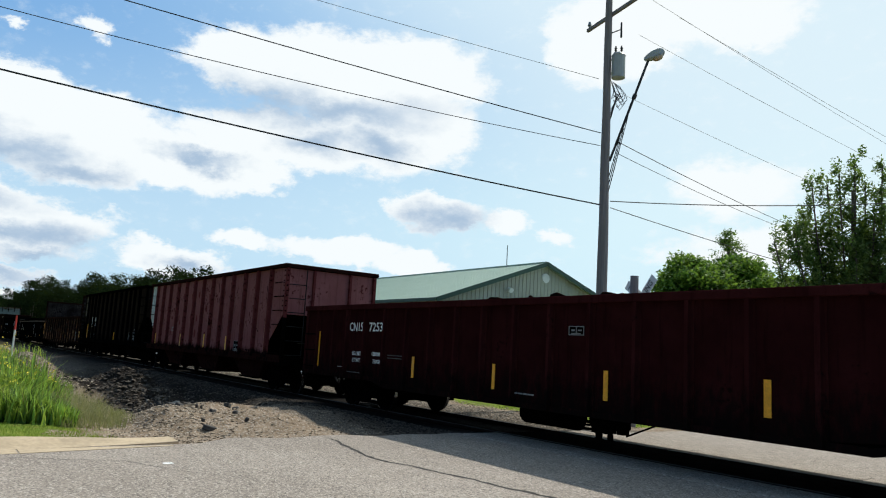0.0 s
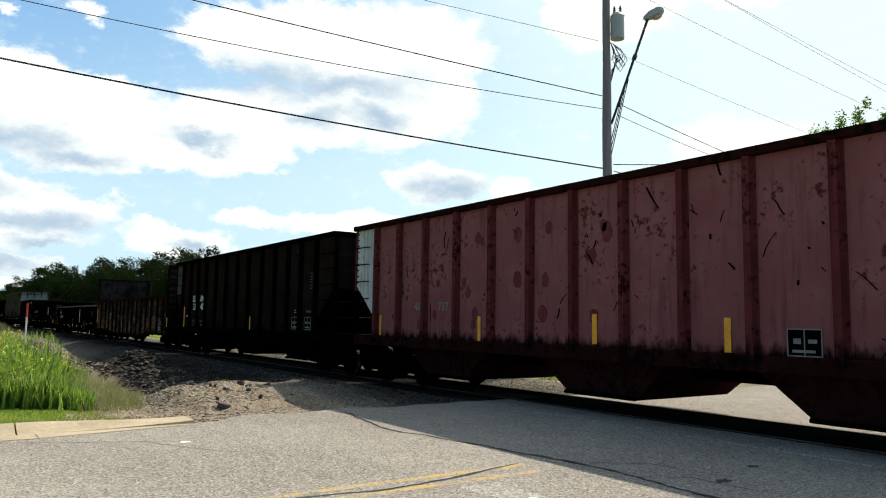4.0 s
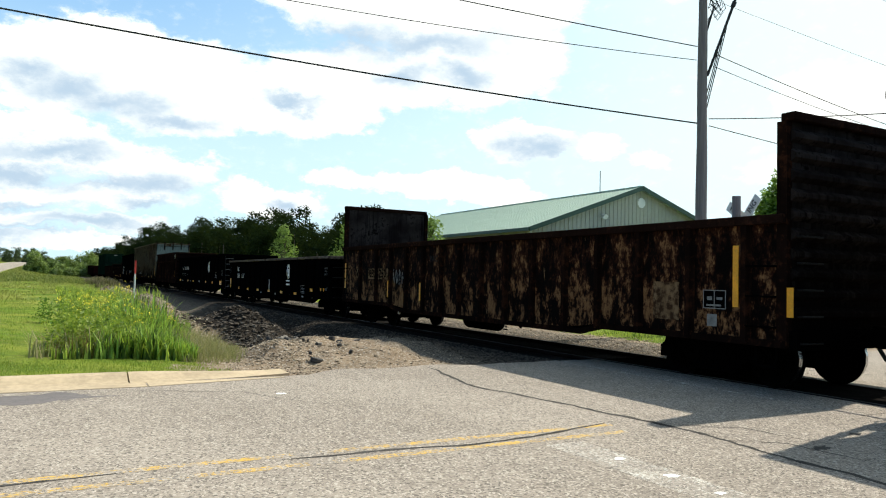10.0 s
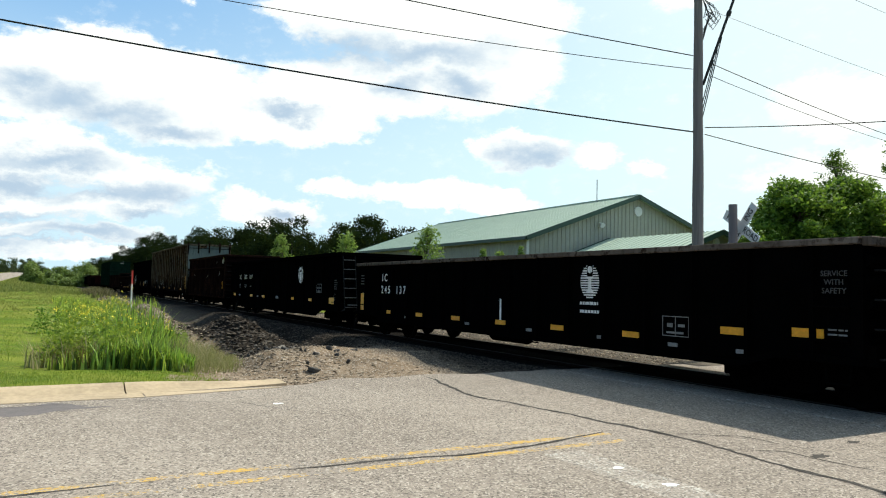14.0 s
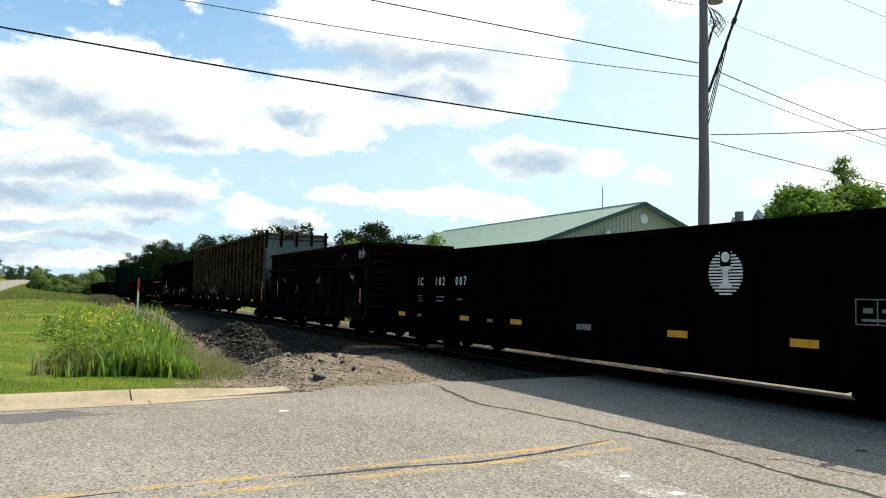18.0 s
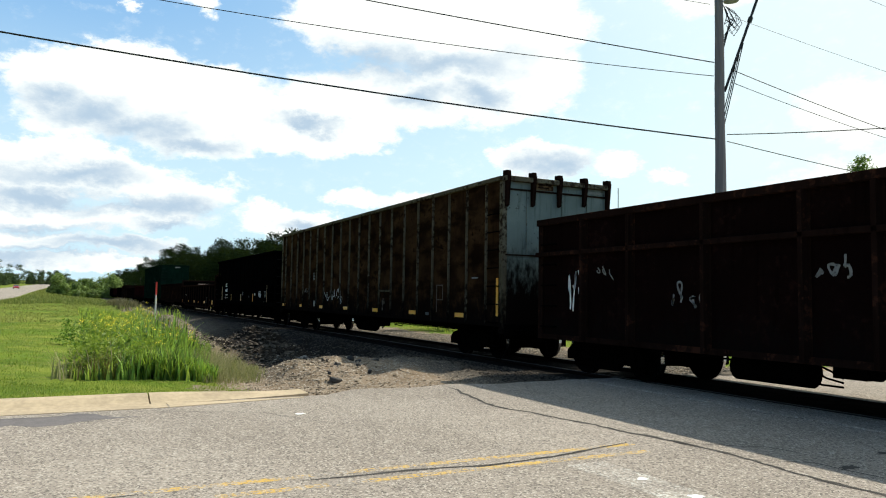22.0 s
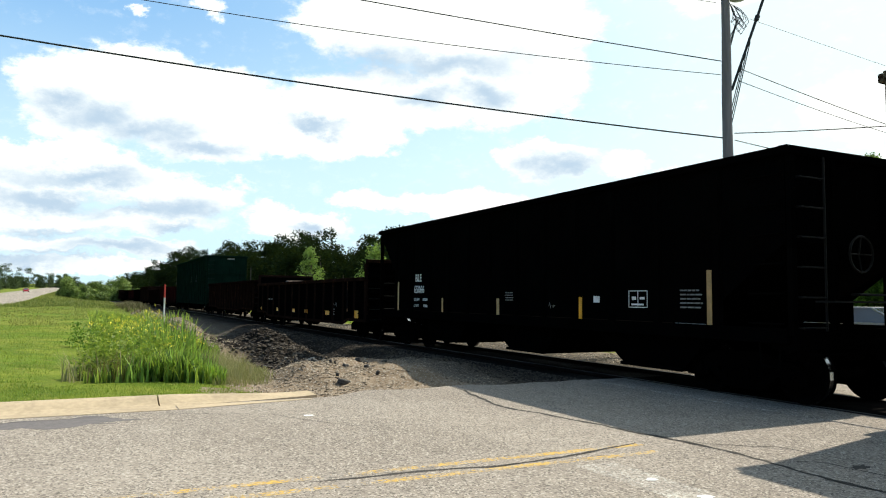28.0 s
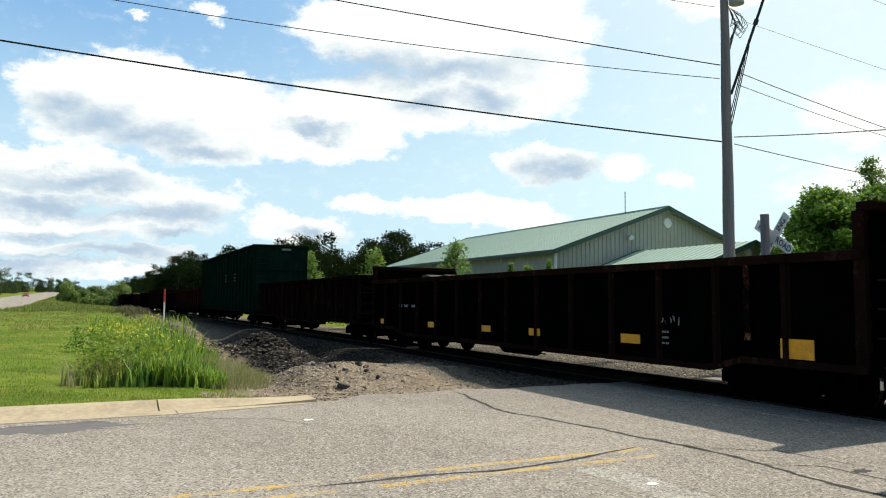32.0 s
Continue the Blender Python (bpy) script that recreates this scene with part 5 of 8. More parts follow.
def car_dark_red():
    c = gondola("gondola_car", "dark oxide-red steel gondola with white stencilled numbers", 19.0, 2.54, [r - 1.28 for r in (-7.42, -6.52, -5.82, -4.93, -4.02, -3.1, -2.2, -1.3, -0.45, 0.45, 1.36, 2.27, 3.18, 4.09, 5.0, 5.91, 6.82, 7.73, 8.64, 9.5)], DARK_RED, inset=2.34, chord_mat=RED_CHORD, rib_mat=RED_CHORD)
    letters("lettering", "CN15", 0.29, LETTER, c, -6.68, Y_MARK, 1.985, 0.95)
    letters("lettering", "7253", 0.29, LETTER, c, -5.74, Y_MARK, 1.985, 1.12)
    letters("lettering", "LD.LMT.", 0.13, LETTER, c, -6.58, Y_MARK, 1.35)
    letters("lettering", "LT.WT.", 0.13, LETTER, c, -6.58, Y_MARK, 1.19)
    letters("lettering", "188000", 0.13, LETTER, c, -5.68, Y_MARK, 1.36)
    letters("lettering", "75000", 0.13, LETTER, c, -5.64, Y_MARK, 1.19)
    bars("fine_print", 0.75, 0.12, 2, LETTER_DIM, c, -4.78, Y_MARK, 1.33)
    bars("fine_print", 0.9, 0.06, 1, LETTER_DIM, c, -6.68, Y_MARK, 0.90)
    bars("fine_print", 0.3, 0.05, 1, LETTER_GREY, c, -7.38, Y_MARK, 1.0)
    bars("fine_print", 0.5, 0.07, 1, LETTER_GREY, c, -0.53, Y_MARK, 0.86)
    stencil_box(c, 0.67, 1.97, 0.34, 0.15, LETTER_GREY)
    for x, z0, z1, w in ((-7.35, 0.96, 1.87, 0.07), (-5.0, 0.95, 1.41, 0.07), (-2.8, 0.92, 1.37, 0.09), (-0.1, 0.88, 1.34, 0.08), (2.6, 0.9, 1.36, 0.09), (5.24, 0.92, 1.39, 0.1), (7.35, 0.95, 1.4, 0.1)):
        tape(c, x - 1.28, z0, z1, w)
    scrap_load(c, ((-2.6 - 1.28, 0.7, 0.1), (-1.6, 0.5, 0.08), (-0.6, 0.6, 0.12), (2.3, 0.9, 0.1)), 2.52, 5)
    # control valve that hangs below the sill, with its pipes
    bm = made(rod, (0.55, -0.95, 0.52), (1.2, -0.95, 0.52), 0.11, n=12)
    box(bm, 0.6, 0.92, -1.05, -0.8, 0.34, 0.75)
    rod(bm, (0.68, -0.95, 0.22), (0.68, -0.95, 0.4), 0.06, n=10)
    rod(bm, (0.92, -0.95, 0.24), (0.92, -0.95, 0.45), 0.05, n=10)
    box(bm, 1.12, 1.24, -1.03, -0.87, 0.36, 0.62)
    part("brake_valve", bm, BLACK_STEEL, c)
    for k in range(3):
        part("brake_pipe", made(tube, [(0.1 + 0.04 * k, -0.95, 0.75), (0.12 + 0.04 * k, -0.95, 0.55 - 0.07 * k), (0.2 + 0.04 * k, -0.95, 0.5 - 0.07 * k), (0.6, -0.95, 0.5 - 0.06 * k)], 0.018), BLACK_STEEL, c)
    part("brake_rod", made(rod, (1.24, -0.95, 0.34), (1.75, -0.6, 0.62), 0.015, n=6), BLACK_STEEL, c)
    # bent scrap that shows over the rim
    part("floor_load", made(box, -3.4, 0.9, -1.2, 1.2, 1.04, 2.3), RUSTY_DARK, c, "rusty scrap metal in the car")
    for x, w, h, tilt in ((-2.42, 0.5, 0.12, -8), (-1.32, 0.18, 0.10, 12), (-0.52, 0.55, 0.12, 9), (0.62, 0.42, 0.12, -6), (0.95, 0.25, 0.07, 10)):
        bm = made(slab, [(-w / 2, -0.5), (w / 2, -0.5), (w / 2, 0.03), (w * 0.15, h * 0.72), (-w * 0.22, h), (-w / 2, h * 0.55)], -0.02, 0.02)
        part("scrap_sheet", bm, RUSTY_DARK, c, at=pose(x, -0.72, 2.58, 14, tilt, 0))
    return on_track(c, 0.46, -18.54)


def car_pink_hopper():
    ribs = [-6.51, -5.48, -4.41, -3.27, -2.14, -1.05, 0.02, 1.1, 2.18, 3.22, 4.35, 5.45, 6.55]
    c = hopper("hopper_car", "faded oxide-red open hopper with scratched ribbed sides", 15.08, 3.86, ribs, PINK_RED, PINK_RIB, PINK_RED, ((-4.0, 0.95), (0.3, 0.95), (4.55, 0.95)), rear_mat=WHITE_PAINT, chute_mat=CHUTE, sill_mat=SOOTY_SILL, inset=1.15)
    rnd = random.Random(8)
    # deep scratches and dents
    for i in range(95):
        x, z = rnd.uniform(-6.4, 6.9), rnd.uniform(1.3, 3.6)
        if min(abs(x - r) for r in ribs) < 0.13:
            continue
        bm = bmesh.new()
        ln, a = rnd.choice((0.05, 0.08, 0.12, 0.2, 0.35)) * rnd.uniform(0.6, 1.2), rnd.uniform(0.9, 2.6)
        w = rnd.uniform(0.008, 0.02)
        pts, px, pz = [], 0.0, 0.0
        for k in range(4):
            pts.append((px, pz))
            a += rnd.uniform(-0.35, 0.35)
            px, pz = px + ln / 3 * math.cos(a), pz + ln / 3 * math.sin(a)
        for (x0, z0), (x1, z1) in zip(pts, pts[1:]):
            bm.faces.new([bm.verts.new((q, 0, r)) for q, r in ((x0 - w, z0), (x1 - w, z1), (x1 + w, z1), (x0 + w, z0))])
        part("scratch", bm, BLACK_STEEL, c, at=Matrix.Translation((x, -SIDE - 0.004, z)))
    for i in range(26):
        x, z = rnd.uniform(-5.2, 0.9), rnd.uniform(1.4, 3.4)
        if min(abs(x - r) for r in ribs) < 0.22:
            continue
        r = rnd.uniform(0.06, 0.17)
        bm = bmesh.new()
        bm.faces.new([bm.verts.new((r * 0.75 * math.cos(a) * rnd.uniform(0.85, 1.1), 0, r * math.sin(a) * rnd.uniform(0.85, 1.1))) for a in np.linspace(0, 2 * math.pi, 14, endpoint=False)])
        part("touch_up_spot", bm, PINK_SPOT, c, at=Matrix.Translation((x, -SIDE - 0.003, z)))
    for x, z0, z1, w in ((-2.52, 1.15, 1.62, 0.09), (0.48, 1.19, 1.67, 0.10), (2.86, 1.16, 1.62, 0.10), (6.34, 1.17, 2.13, 0.10), (-6.3, 1.17, 1.64, 0.08)):
        tape(c, x, z0, z1, w)
    stencil_box(c, 3.9, 1.32, 0.44, 0.34)
    letters("lettering", "40", 0.24, LETTER_GREY, c, -4.72, Y_MARK, 1.82)
    letters("lettering", "737", 0.24, LETTER_GREY, c, -3.75, Y_MARK, 1.82)
    bars("fine_print", 0.4, 0.09, 1, BLACK_STEEL, c, 5.0, Y_MARK, 1.22)
    return on_track(c, -20.25, -35.33)


def car_black_hopper():
    ribs = [-6.46, -5.36, -4.36, -3.36, -2.16, -1.01, 0.14, 1.24, 2.44, 3.54, 4.55, 5.49, 6.51]
    c = hopper("hopper_car", "black-brown open hopper with ribbed sides and worn white numbers", 15.09, 3.87, ribs, BLACK_BROWN, BLACK_STEEL, BLACK_BROWN, ((-3.56, 0.95), (0.56, 0.95), (4.68, 0.95)), chute_mat=BLACK_STEEL, inset=1.15, brake_z=3.35)
    for text, x, z in (("SS", -4.93, 2.255), ("332", -4.78, 1.945), ("AM", -3.87, 2.255), ("40", -3.86, 1.945)):
        letters("lettering", text, 0.36, LETTER, c, x, Y_MARK, z, 1.0)
    letters("lettering", "WT OK", 0.11, LETTER, c, -5.79, Y_MARK, 1.58)
    letters("lettering", "LD LMT", 0.14, LETTER_DIM, c, -4.84, Y_MARK, 1.38)
    letters("lettering", "LT WT", 0.14, LETTER_DIM, c, -4.84, Y_MARK, 1.23)
    letters("lettering", "202100", 0.14, LETTER_DIM, c, -3.87, Y_MARK, 1.38)
    letters("lettering", "60100", 0.14, LETTER_DIM, c, -3.83, Y_MARK, 1.23)
    letters("lettering", "WT OK", 0.09, LETTER_GREY, c, 6.04, Y_MARK, 1.73)
    part("pale_patch", made(box, -7.49, -6.56, -SIDE - 0.006, -SIDE - 0.001, 2.5, 3.72), SCRAPED, c, "scraped grey-white end panel")
    for x, z0, z1, w in ((-6.22, 1.1, 1.97, 0.1), (-3.53, 1.1, 1.57, 0.11), (1.46, 1.07, 1.58, 0.09), (3.35, 1.08, 1.58, 0.09), (6.34, 1.1, 2.0, 0.09)):
        tape(c, x, z0, z1, w)
    stencil_box(c, 5.11, 1.4, 0.44, 0.36)
    stencil_box(c, 5.99, 1.4, 0.44, 0.36)
    bars("fine_print", 0.22, 0.5, 6, LETTER_DIM, c, 6.21, Y_MARK, 2.6)
    bars("fine_print", 0.12, 0.12, 2, YELLOW, c, 5.13, Y_MARK, 1.74)
    return on_track(c, -36.61, -51.7)


def car_rusty():
    c = gondola("gondola_car", "heavily rusted gondola with tall bulkheads at both ends", 16.79, 2.5, [-6.85, -5.55, -4.5, -3.45, -2.4, -1.4, -0.47, 0.55, 1.55, 2.55, 3.62, 4.58, 5.62, 6.72, 7.75], RUSTY, RUSTY_RIB, RUSTY_END, bulk=(3.88, 3.9), sill_mid=0.55, sill_end=0.68, rib_w=0.13, rib_d=0.07, chord_mat=RUSTY_DARK)
    for text, x in (("W", -7.05), ("63", -5.95), ("250", -5.12)):
        w = {"W": 0.42, "63": 0.55, "250": 0.78}[text]
        back = part("number_patch", made(box, x - w / 2, x + w / 2, -SIDE - 0.006, -SIDE - 0.001, 1.46, 1.78), SCRAPED_TAN, c, "pale scraped number patch")
        letters("lettering", text, 0.36, BLACK_STEEL, back, x, Y_MARK - 0.004, 1.62)
    for x, z0, z1, w in ((-8.2, 1.47, 1.97, 0.09), (-8.2, 1.13, 1.42, 0.09), (-4.7, 0.95, 1.42, 0.09), (-2.6, 0.91, 1.39, 0.08), (-0.55, 0.93, 1.37, 0.09), (1.51, 1.06, 1.5, 0.1), (4.57, 0.96, 1.43, 0.09), (7.58, 1.2, 2.09, 0.1), (8.46, 1.1, 1.5, 0.1)):
        tape(c, x, z0, z1, w)
    part("pale_patch", made(box, 5.95, 6.5, -SIDE - 0.006, -SIDE - 0.001, 0.95, 1.55), SCRAPED_TAN, c, "bare tan repair patch")
    stencil_box(c, 7.2, 1.3, 0.42, 0.28)
    part("placard", made(box, 7.06, 7.24, -SIDE - 0.006, -SIDE - 0.001, 0.9, 1.08), LETTER_GREY, c)
    scrawl(c, -4.0, 1.54, 0.75, 0.65, LETTER_GREY, 3, 6, 0.012)
    letters("lettering", "PAC", 0.22, RUNG, c, -1.85, Y_MARK, 2.02)
    scrawl(c, -2.9, 1.5, 0.7, 0.5, BLACK_STEEL, 4, 4, 0.012)
    return on_track(c, -53.16, -69.95)


def logo(car, x, z, w, h):
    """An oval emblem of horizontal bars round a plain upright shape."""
    bm = bmesh.new()
    n = 14
    for i in range(n):
        v = (i + 0.5) / n * 2 - 1
        hw = w / 2 * math.sqrt(max(0.02, 1 - v * v))
        gap = 0.055 if -0.55 < v < 0.35 else (0.095 if v > 0.35 else 0.0)
        gap *= w / 0.6
        for s in (-1, 1):
            if gap < hw - 0.01:
                a, b = sorted((s * gap, s * hw))
                box(bm, a, b, -0.002, 0.002, z + v * h / 2 - h / n * 0.27, z + v * h / 2 + h / n * 0.27)
    tagged(part("emblem", bm, LETTER, car, at=Matrix.Translation((x, Y_MARK, 0))), kind="stuff")
    bm = bmesh.new()
    stem = [(-0.12, -0.62), (0.12, -0.62), (0.05, -0.4), (0.045, 0.1), (0.12, 0.3), (-0.12, 0.3), (-0.045, 0.1), (-0.05, -0.4)]
    slab(bm, [(px * w / 0.6, z + pz * h / 2) for px, pz in stem], -0.003, 0.001)
    part("emblem_stem", bm, LETTER, car, at=Matrix.Translation((x, Y_MARK, 0)))
    r = 0.075 * w / 0.6
    part("emblem_dot", made(rod, (0, -0.003, z + h * 0.36), (0, 0.001, z + h * 0.36), r, n=16), LETTER, car, at=Matrix.Translation((x, Y_MARK, 0)))


def car_black_low():
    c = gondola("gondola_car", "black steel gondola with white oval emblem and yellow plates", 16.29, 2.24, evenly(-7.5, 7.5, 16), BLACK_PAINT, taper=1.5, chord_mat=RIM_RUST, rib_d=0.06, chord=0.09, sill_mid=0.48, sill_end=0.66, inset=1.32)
    logo(c, 3.09, 1.68, 0.52, 0.62)
    bars("emblem_wordmark", 0.6, 0.3, 2, LETTER, c, 3.12, Y_MARK, 1.21)
    letters("lettering", "I C", 0.31, LETTER, c, -6.1, Y_MARK, 1.77)
    letters("lettering", "2 4 5", 0.31, LETTER, c, -6.02, Y_MARK, 1.42)
    letters("lettering", "1 3 7", 0.31, LETTER, c, -5.0, Y_MARK, 1.42)
    tape(c, -7.78, 0.78, 1.3, 0.24)
    bars("fine_print", 0.34, 0.34, 4, LETTER_DIM, c, -7.75, Y_MARK, 1.72)
    for x in (-5.7, -3.8, -1.85, 0.14, 2.14, 4.16):
        tape(c, x, 0.74, 0.84, 0.4)
    tape(c, 6.24, 0.92, 1.03, 0.42)
    tape(c, 7.42, 0.96, 1.08, 0.45)
    for x in (-4.6, -1.3, 1.2, 3.4, 5.1, 6.4, 7.4):
        part("white_plate", made(box, x - 0.1, x + 0.1, -SIDE - 0.012, -SIDE - 0.004, 0.66, 0.72), LETTER_GREY, c)
    part("white_bar", made(box, 0.10, 0.16, -SIDE - 0.014, -SIDE - 0.005, 0.8, 1.3), LETTER, c)
    stencil_box(c, 5.16, 0.98, 0.55, 0.32)
    for text, z in (("SERVICE", 1.79), ("WITH", 1.68), ("SAFETY", 1.57)):
        letters("lettering", text, 0.1, LETTER_DIM, c, 7.78, Y_MARK, z)
    bars("fine_print", 0.3, 0.12, 2, LETTER_GREY, c, 7.85, Y_MARK, 1.05)
    return on_track(c, -71.38, -87.67)


def car_black_tall():
    c = gondola("gondola_car", "tall-sided black gondola with white oval emblem and end ladder", 16.51, 2.66, evenly(-6.65, 6.65, 13), BLACK_PAINT, rib_d=0.06, sill_mid=0.40, sill_end=0.62, taper=2.2)
    logo(c, 3.93, 1.92, 0.62, 0.66)
    for text, x in (("I C", -6.15), ("1 0 2", -5.05), ("0 0 7", -3.97)):
        letters("lettering", text, 0.3, LETTER, c, x, Y_MARK, 1.86, 0.85)
    bars("fine_print", 0.3, 0.2, 3, LETTER_GREY, c, -6.15, Y_MARK, 1.42)
    bars("fine_print", 0.5, 0.2, 2, LETTER_GREY, c, -5.0, Y_MARK, 1.42)
    bars("fine_print", 0.3, 0.1, 1, LETTER_GREY, c, -4.0, Y_MARK, 1.42)
    for x, m in ((-7.3, None), (-3.75, None), (-1.55, None), (3.0, None), (5.2, None)):
        tape(c, x, 0.92, 1.03, 0.42, m)
    tape(c, 7.52, 0.88, 1.1, 0.5)
    tape(c, 0.7, 0.92, 1.03, 0.42, LETTER_GREY)
    for x in (-6.2, -2.6):
        part("white_plate", made(box, x - 0.12, x + 0.12, -SIDE - 0.012, -SIDE - 0.004, 0.93, 1.0), LETTER_GREY, c)
    stencil_box(c, 6.17, 1.41, 0.55, 0.32)
    bars("fine_print", 0.3, 0.36, 5, LETTER_DIM, c, 7.9, Y_MARK, 1.55)
    scrawl(c, 7.75, 1.15, 0.25, 0.3, LETTER_GREY, 9, 2, 0.01)
    scrap_load(c, ((-3.2, 0.6, 0.12), (0.6, 0.8, 0.14)), 2.62, 15)
    for rung in [k for k in c.children if k.name.startswith("ladder_rung") and k.data.vertices[0].co.x > 0]:
        bpy.data.objects.remove(rung)
    # the leading ladder leans out towards its foot
    for y in (-SIDE + 0.06, -SIDE + 0.5):
        part("ladder_stile", made(tube, [(8.28, y, 2.66), (8.36, y, 2.5), (8.66, y, 0.72), (8.3, y, 0.66)], 0.02, 6), RUNG, c)
    for k in range(6):
        f = k / 5
        x, z = 8.38 + 0.27 * f, 2.4 - 1.6 * f
        part("ladder_rung", made(rod, (x, -SIDE + 0.06, z), (x, -SIDE + 0.5, z), 0.015, n=6), PALE_STEEL, c)
    for y in (-0.75, 0.2, 0.9):
        part("end_brace", made(box, 8.26, 8.33, y - 0.04, y + 0.04, 0.92, 2.55), BLACK_PAINT, c)
    part("end_step", made(box, 8.42, 8.72, -1.3, -0.7, 0.86, 0.89), PALE_STEEL, c)
    return on_track(c, -89.39, -105.9)


def car_brown_ledge():
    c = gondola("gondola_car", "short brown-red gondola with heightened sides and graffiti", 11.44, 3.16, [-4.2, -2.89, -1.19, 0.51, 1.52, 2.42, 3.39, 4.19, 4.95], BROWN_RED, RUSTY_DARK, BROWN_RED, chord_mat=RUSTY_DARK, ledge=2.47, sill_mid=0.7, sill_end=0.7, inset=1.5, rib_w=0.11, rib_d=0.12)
    tape(c, 5.2, 1.22, 1.67, 0.1)
    scrawl(c, 5.2, 2.82, 0.8, 0.42, LETTER, 21, 8, 0.02)
    scrawl(c, 3.78, 2.82, 0.7, 0.3, LETTER_GREY, 22, 6, 0.014)
    scrawl(c, 4.5, 2.05, 0.62, 0.5, LETTER, 23, 4, 0.035)
    scrawl(c, 0.9, 2.0, 0.6, 0.4, LETTER_GREY, 24, 3, 0.02)
    scrawl(c, -1.6, 1.6, 1.0, 0.6, LETTER_GREY, 25, 4, 0.018)
    scrawl(c, -4.5, 1.75, 0.4, 0.95, LETTER, 26, 3, 0.022)
    scrawl(c, -3.6, 2.0, 0.5, 0.3, LETTER_GREY, 27, 3)
    return on_track(c, -107.66, -119.1)


def car_chip():
    ribs = evenly(-9.15, 9.15, 20)
    c = gondola("chip_car", "tall rust-brown gondola with pale ribs and pale green ends", 19.77, 4.33, ribs, CHIP_BROWN, PALE_RIB, PALE_GREEN, sill_mid=0.86, sill_end=0.86, inset=2.24, rib_w=0.052, rib_d=0.05, flange=0.004, chord=0.1, chord_mat=PALE_RIB, corrugated=False, sill_mat=BLACK_BROWN)
    for s in (1, -1):
        for y, low in () if s < 0 else ((-1.46, 3.62), (-0.75, 3.66), (0.0, 3.7), (0.75, 3.76), (1.46, 3.72)):
            bm = made(slab, [(9.89, low), (9.96, low + 0.04), (10.03, 4.36), (10.0, 4.46), (9.80, 4.47), (9.80, 4.34), (9.89, 4.34)], y - 0.045, y + 0.045)
            part("end_hook", bm, RUSTY_DARK, c, "rusty steel hook bolted over the rim", at=pose(0, 0, 0, 0, 0, 0 if s > 0 else 180))
        x0, x1 = sorted((s * 9.885, s * 9.91))
        part("end_seam", made(box, x0, x1, -SIDE + 0.05, SIDE - 0.05, 4.02, 4.06), RUSTY_DARK, c)
        part("end_seam", made(box, x0, x1, -SIDE + 0.05, SIDE - 0.05, 2.5, 2.53), RUSTY_DARK, c)
        for y in (-0.9, 0.1, 0.85):
            part("end_seam", made(box, x0, x1, y - 0.008, y + 0.008, 2.53, 4.02), PALE_GREEN, c)
    part("end_sign", made(box, 9.886, 9.90, -0.65, -0.15, 4.08, 4.26), SCRAPED_TAN, c, "faded reddish warning plate")
    for k in range(2):
        part("sign_print", made(box, 9.9, 9.904, -0.58, -0.22 - 0.05 * k, 4.19 - 0.07 * k, 4.22 - 0.07 * k), RUSTY_DARK, c)
    part("end_print", made(box, 9.886, 9.892, 0.9, 1.3, 4.1, 4.16), LETTER_GREY, c)
    for x in (-9.35, -6.5, -3.66, -0.79, 2.08, 4.97, 7.82):
        tape(c, x, 1.02, 1.13, 0.46)
    tape(c, 9.66, 1.1, 1.98, 0.09)
    scrawl(c, -2.3, 1.55, 2.3, 0.75, LETTER, 31, 6, 0.013)
    scrawl(c, -2.1, 1.5, 1.9, 0.6, LETTER_GREY, 36, 5, 0.012)
    scrawl(c, -5.6, 1.7, 0.8, 0.35, LETTER_GREY, 32, 4, 0.01)
    part("placard", made(box, -4.75, -4.5, -SIDE - 0.008, -SIDE - 0.002, 1.08, 1.3), LETTER_GREY, c)
    stencil_box(c, -4.71, 2.29, 0.2, 0.28)
    bm = bmesh.new()
    for a in ((6.5, 6.88, 1.82, 1.85), (6.5, 6.88, 1.44, 1.46), (6.5, 6.53, 1.12, 1.82), (6.86, 6.88, 1.46, 1.82)):
        box(bm, a[0], a[1], -SIDE - 0.008, -SIDE - 0.002, a[2], a[3])
    part("panel_outline", bm, RIM_RUST, c)
    part("placard", made(box, 5.84, 6.04, -SIDE - 0.008, -SIDE - 0.002, 1.02, 1.1), LETTER_DIM, c)
    bars("fine_print", 0.3, 0.1, 1, LETTER_GREY, c, 8.6, Y_MARK, 2.0)
    part("side_door_sill", made(box, 2.43, 3.32, -SIDE - 0.06, -SIDE - 0.002, 1.66, 1.72), PALE_RIB, c)
    scrawl(c, 2.75, 1.3, 0.3, 0.6, RIM_RUST, 33, 2, 0.05)
    for rung in [k for k in c.children if k.name.startswith("ladder_rung")]:
        bpy.data.objects.remove(rung)
    return on_track(c, -120.57, -140.34)


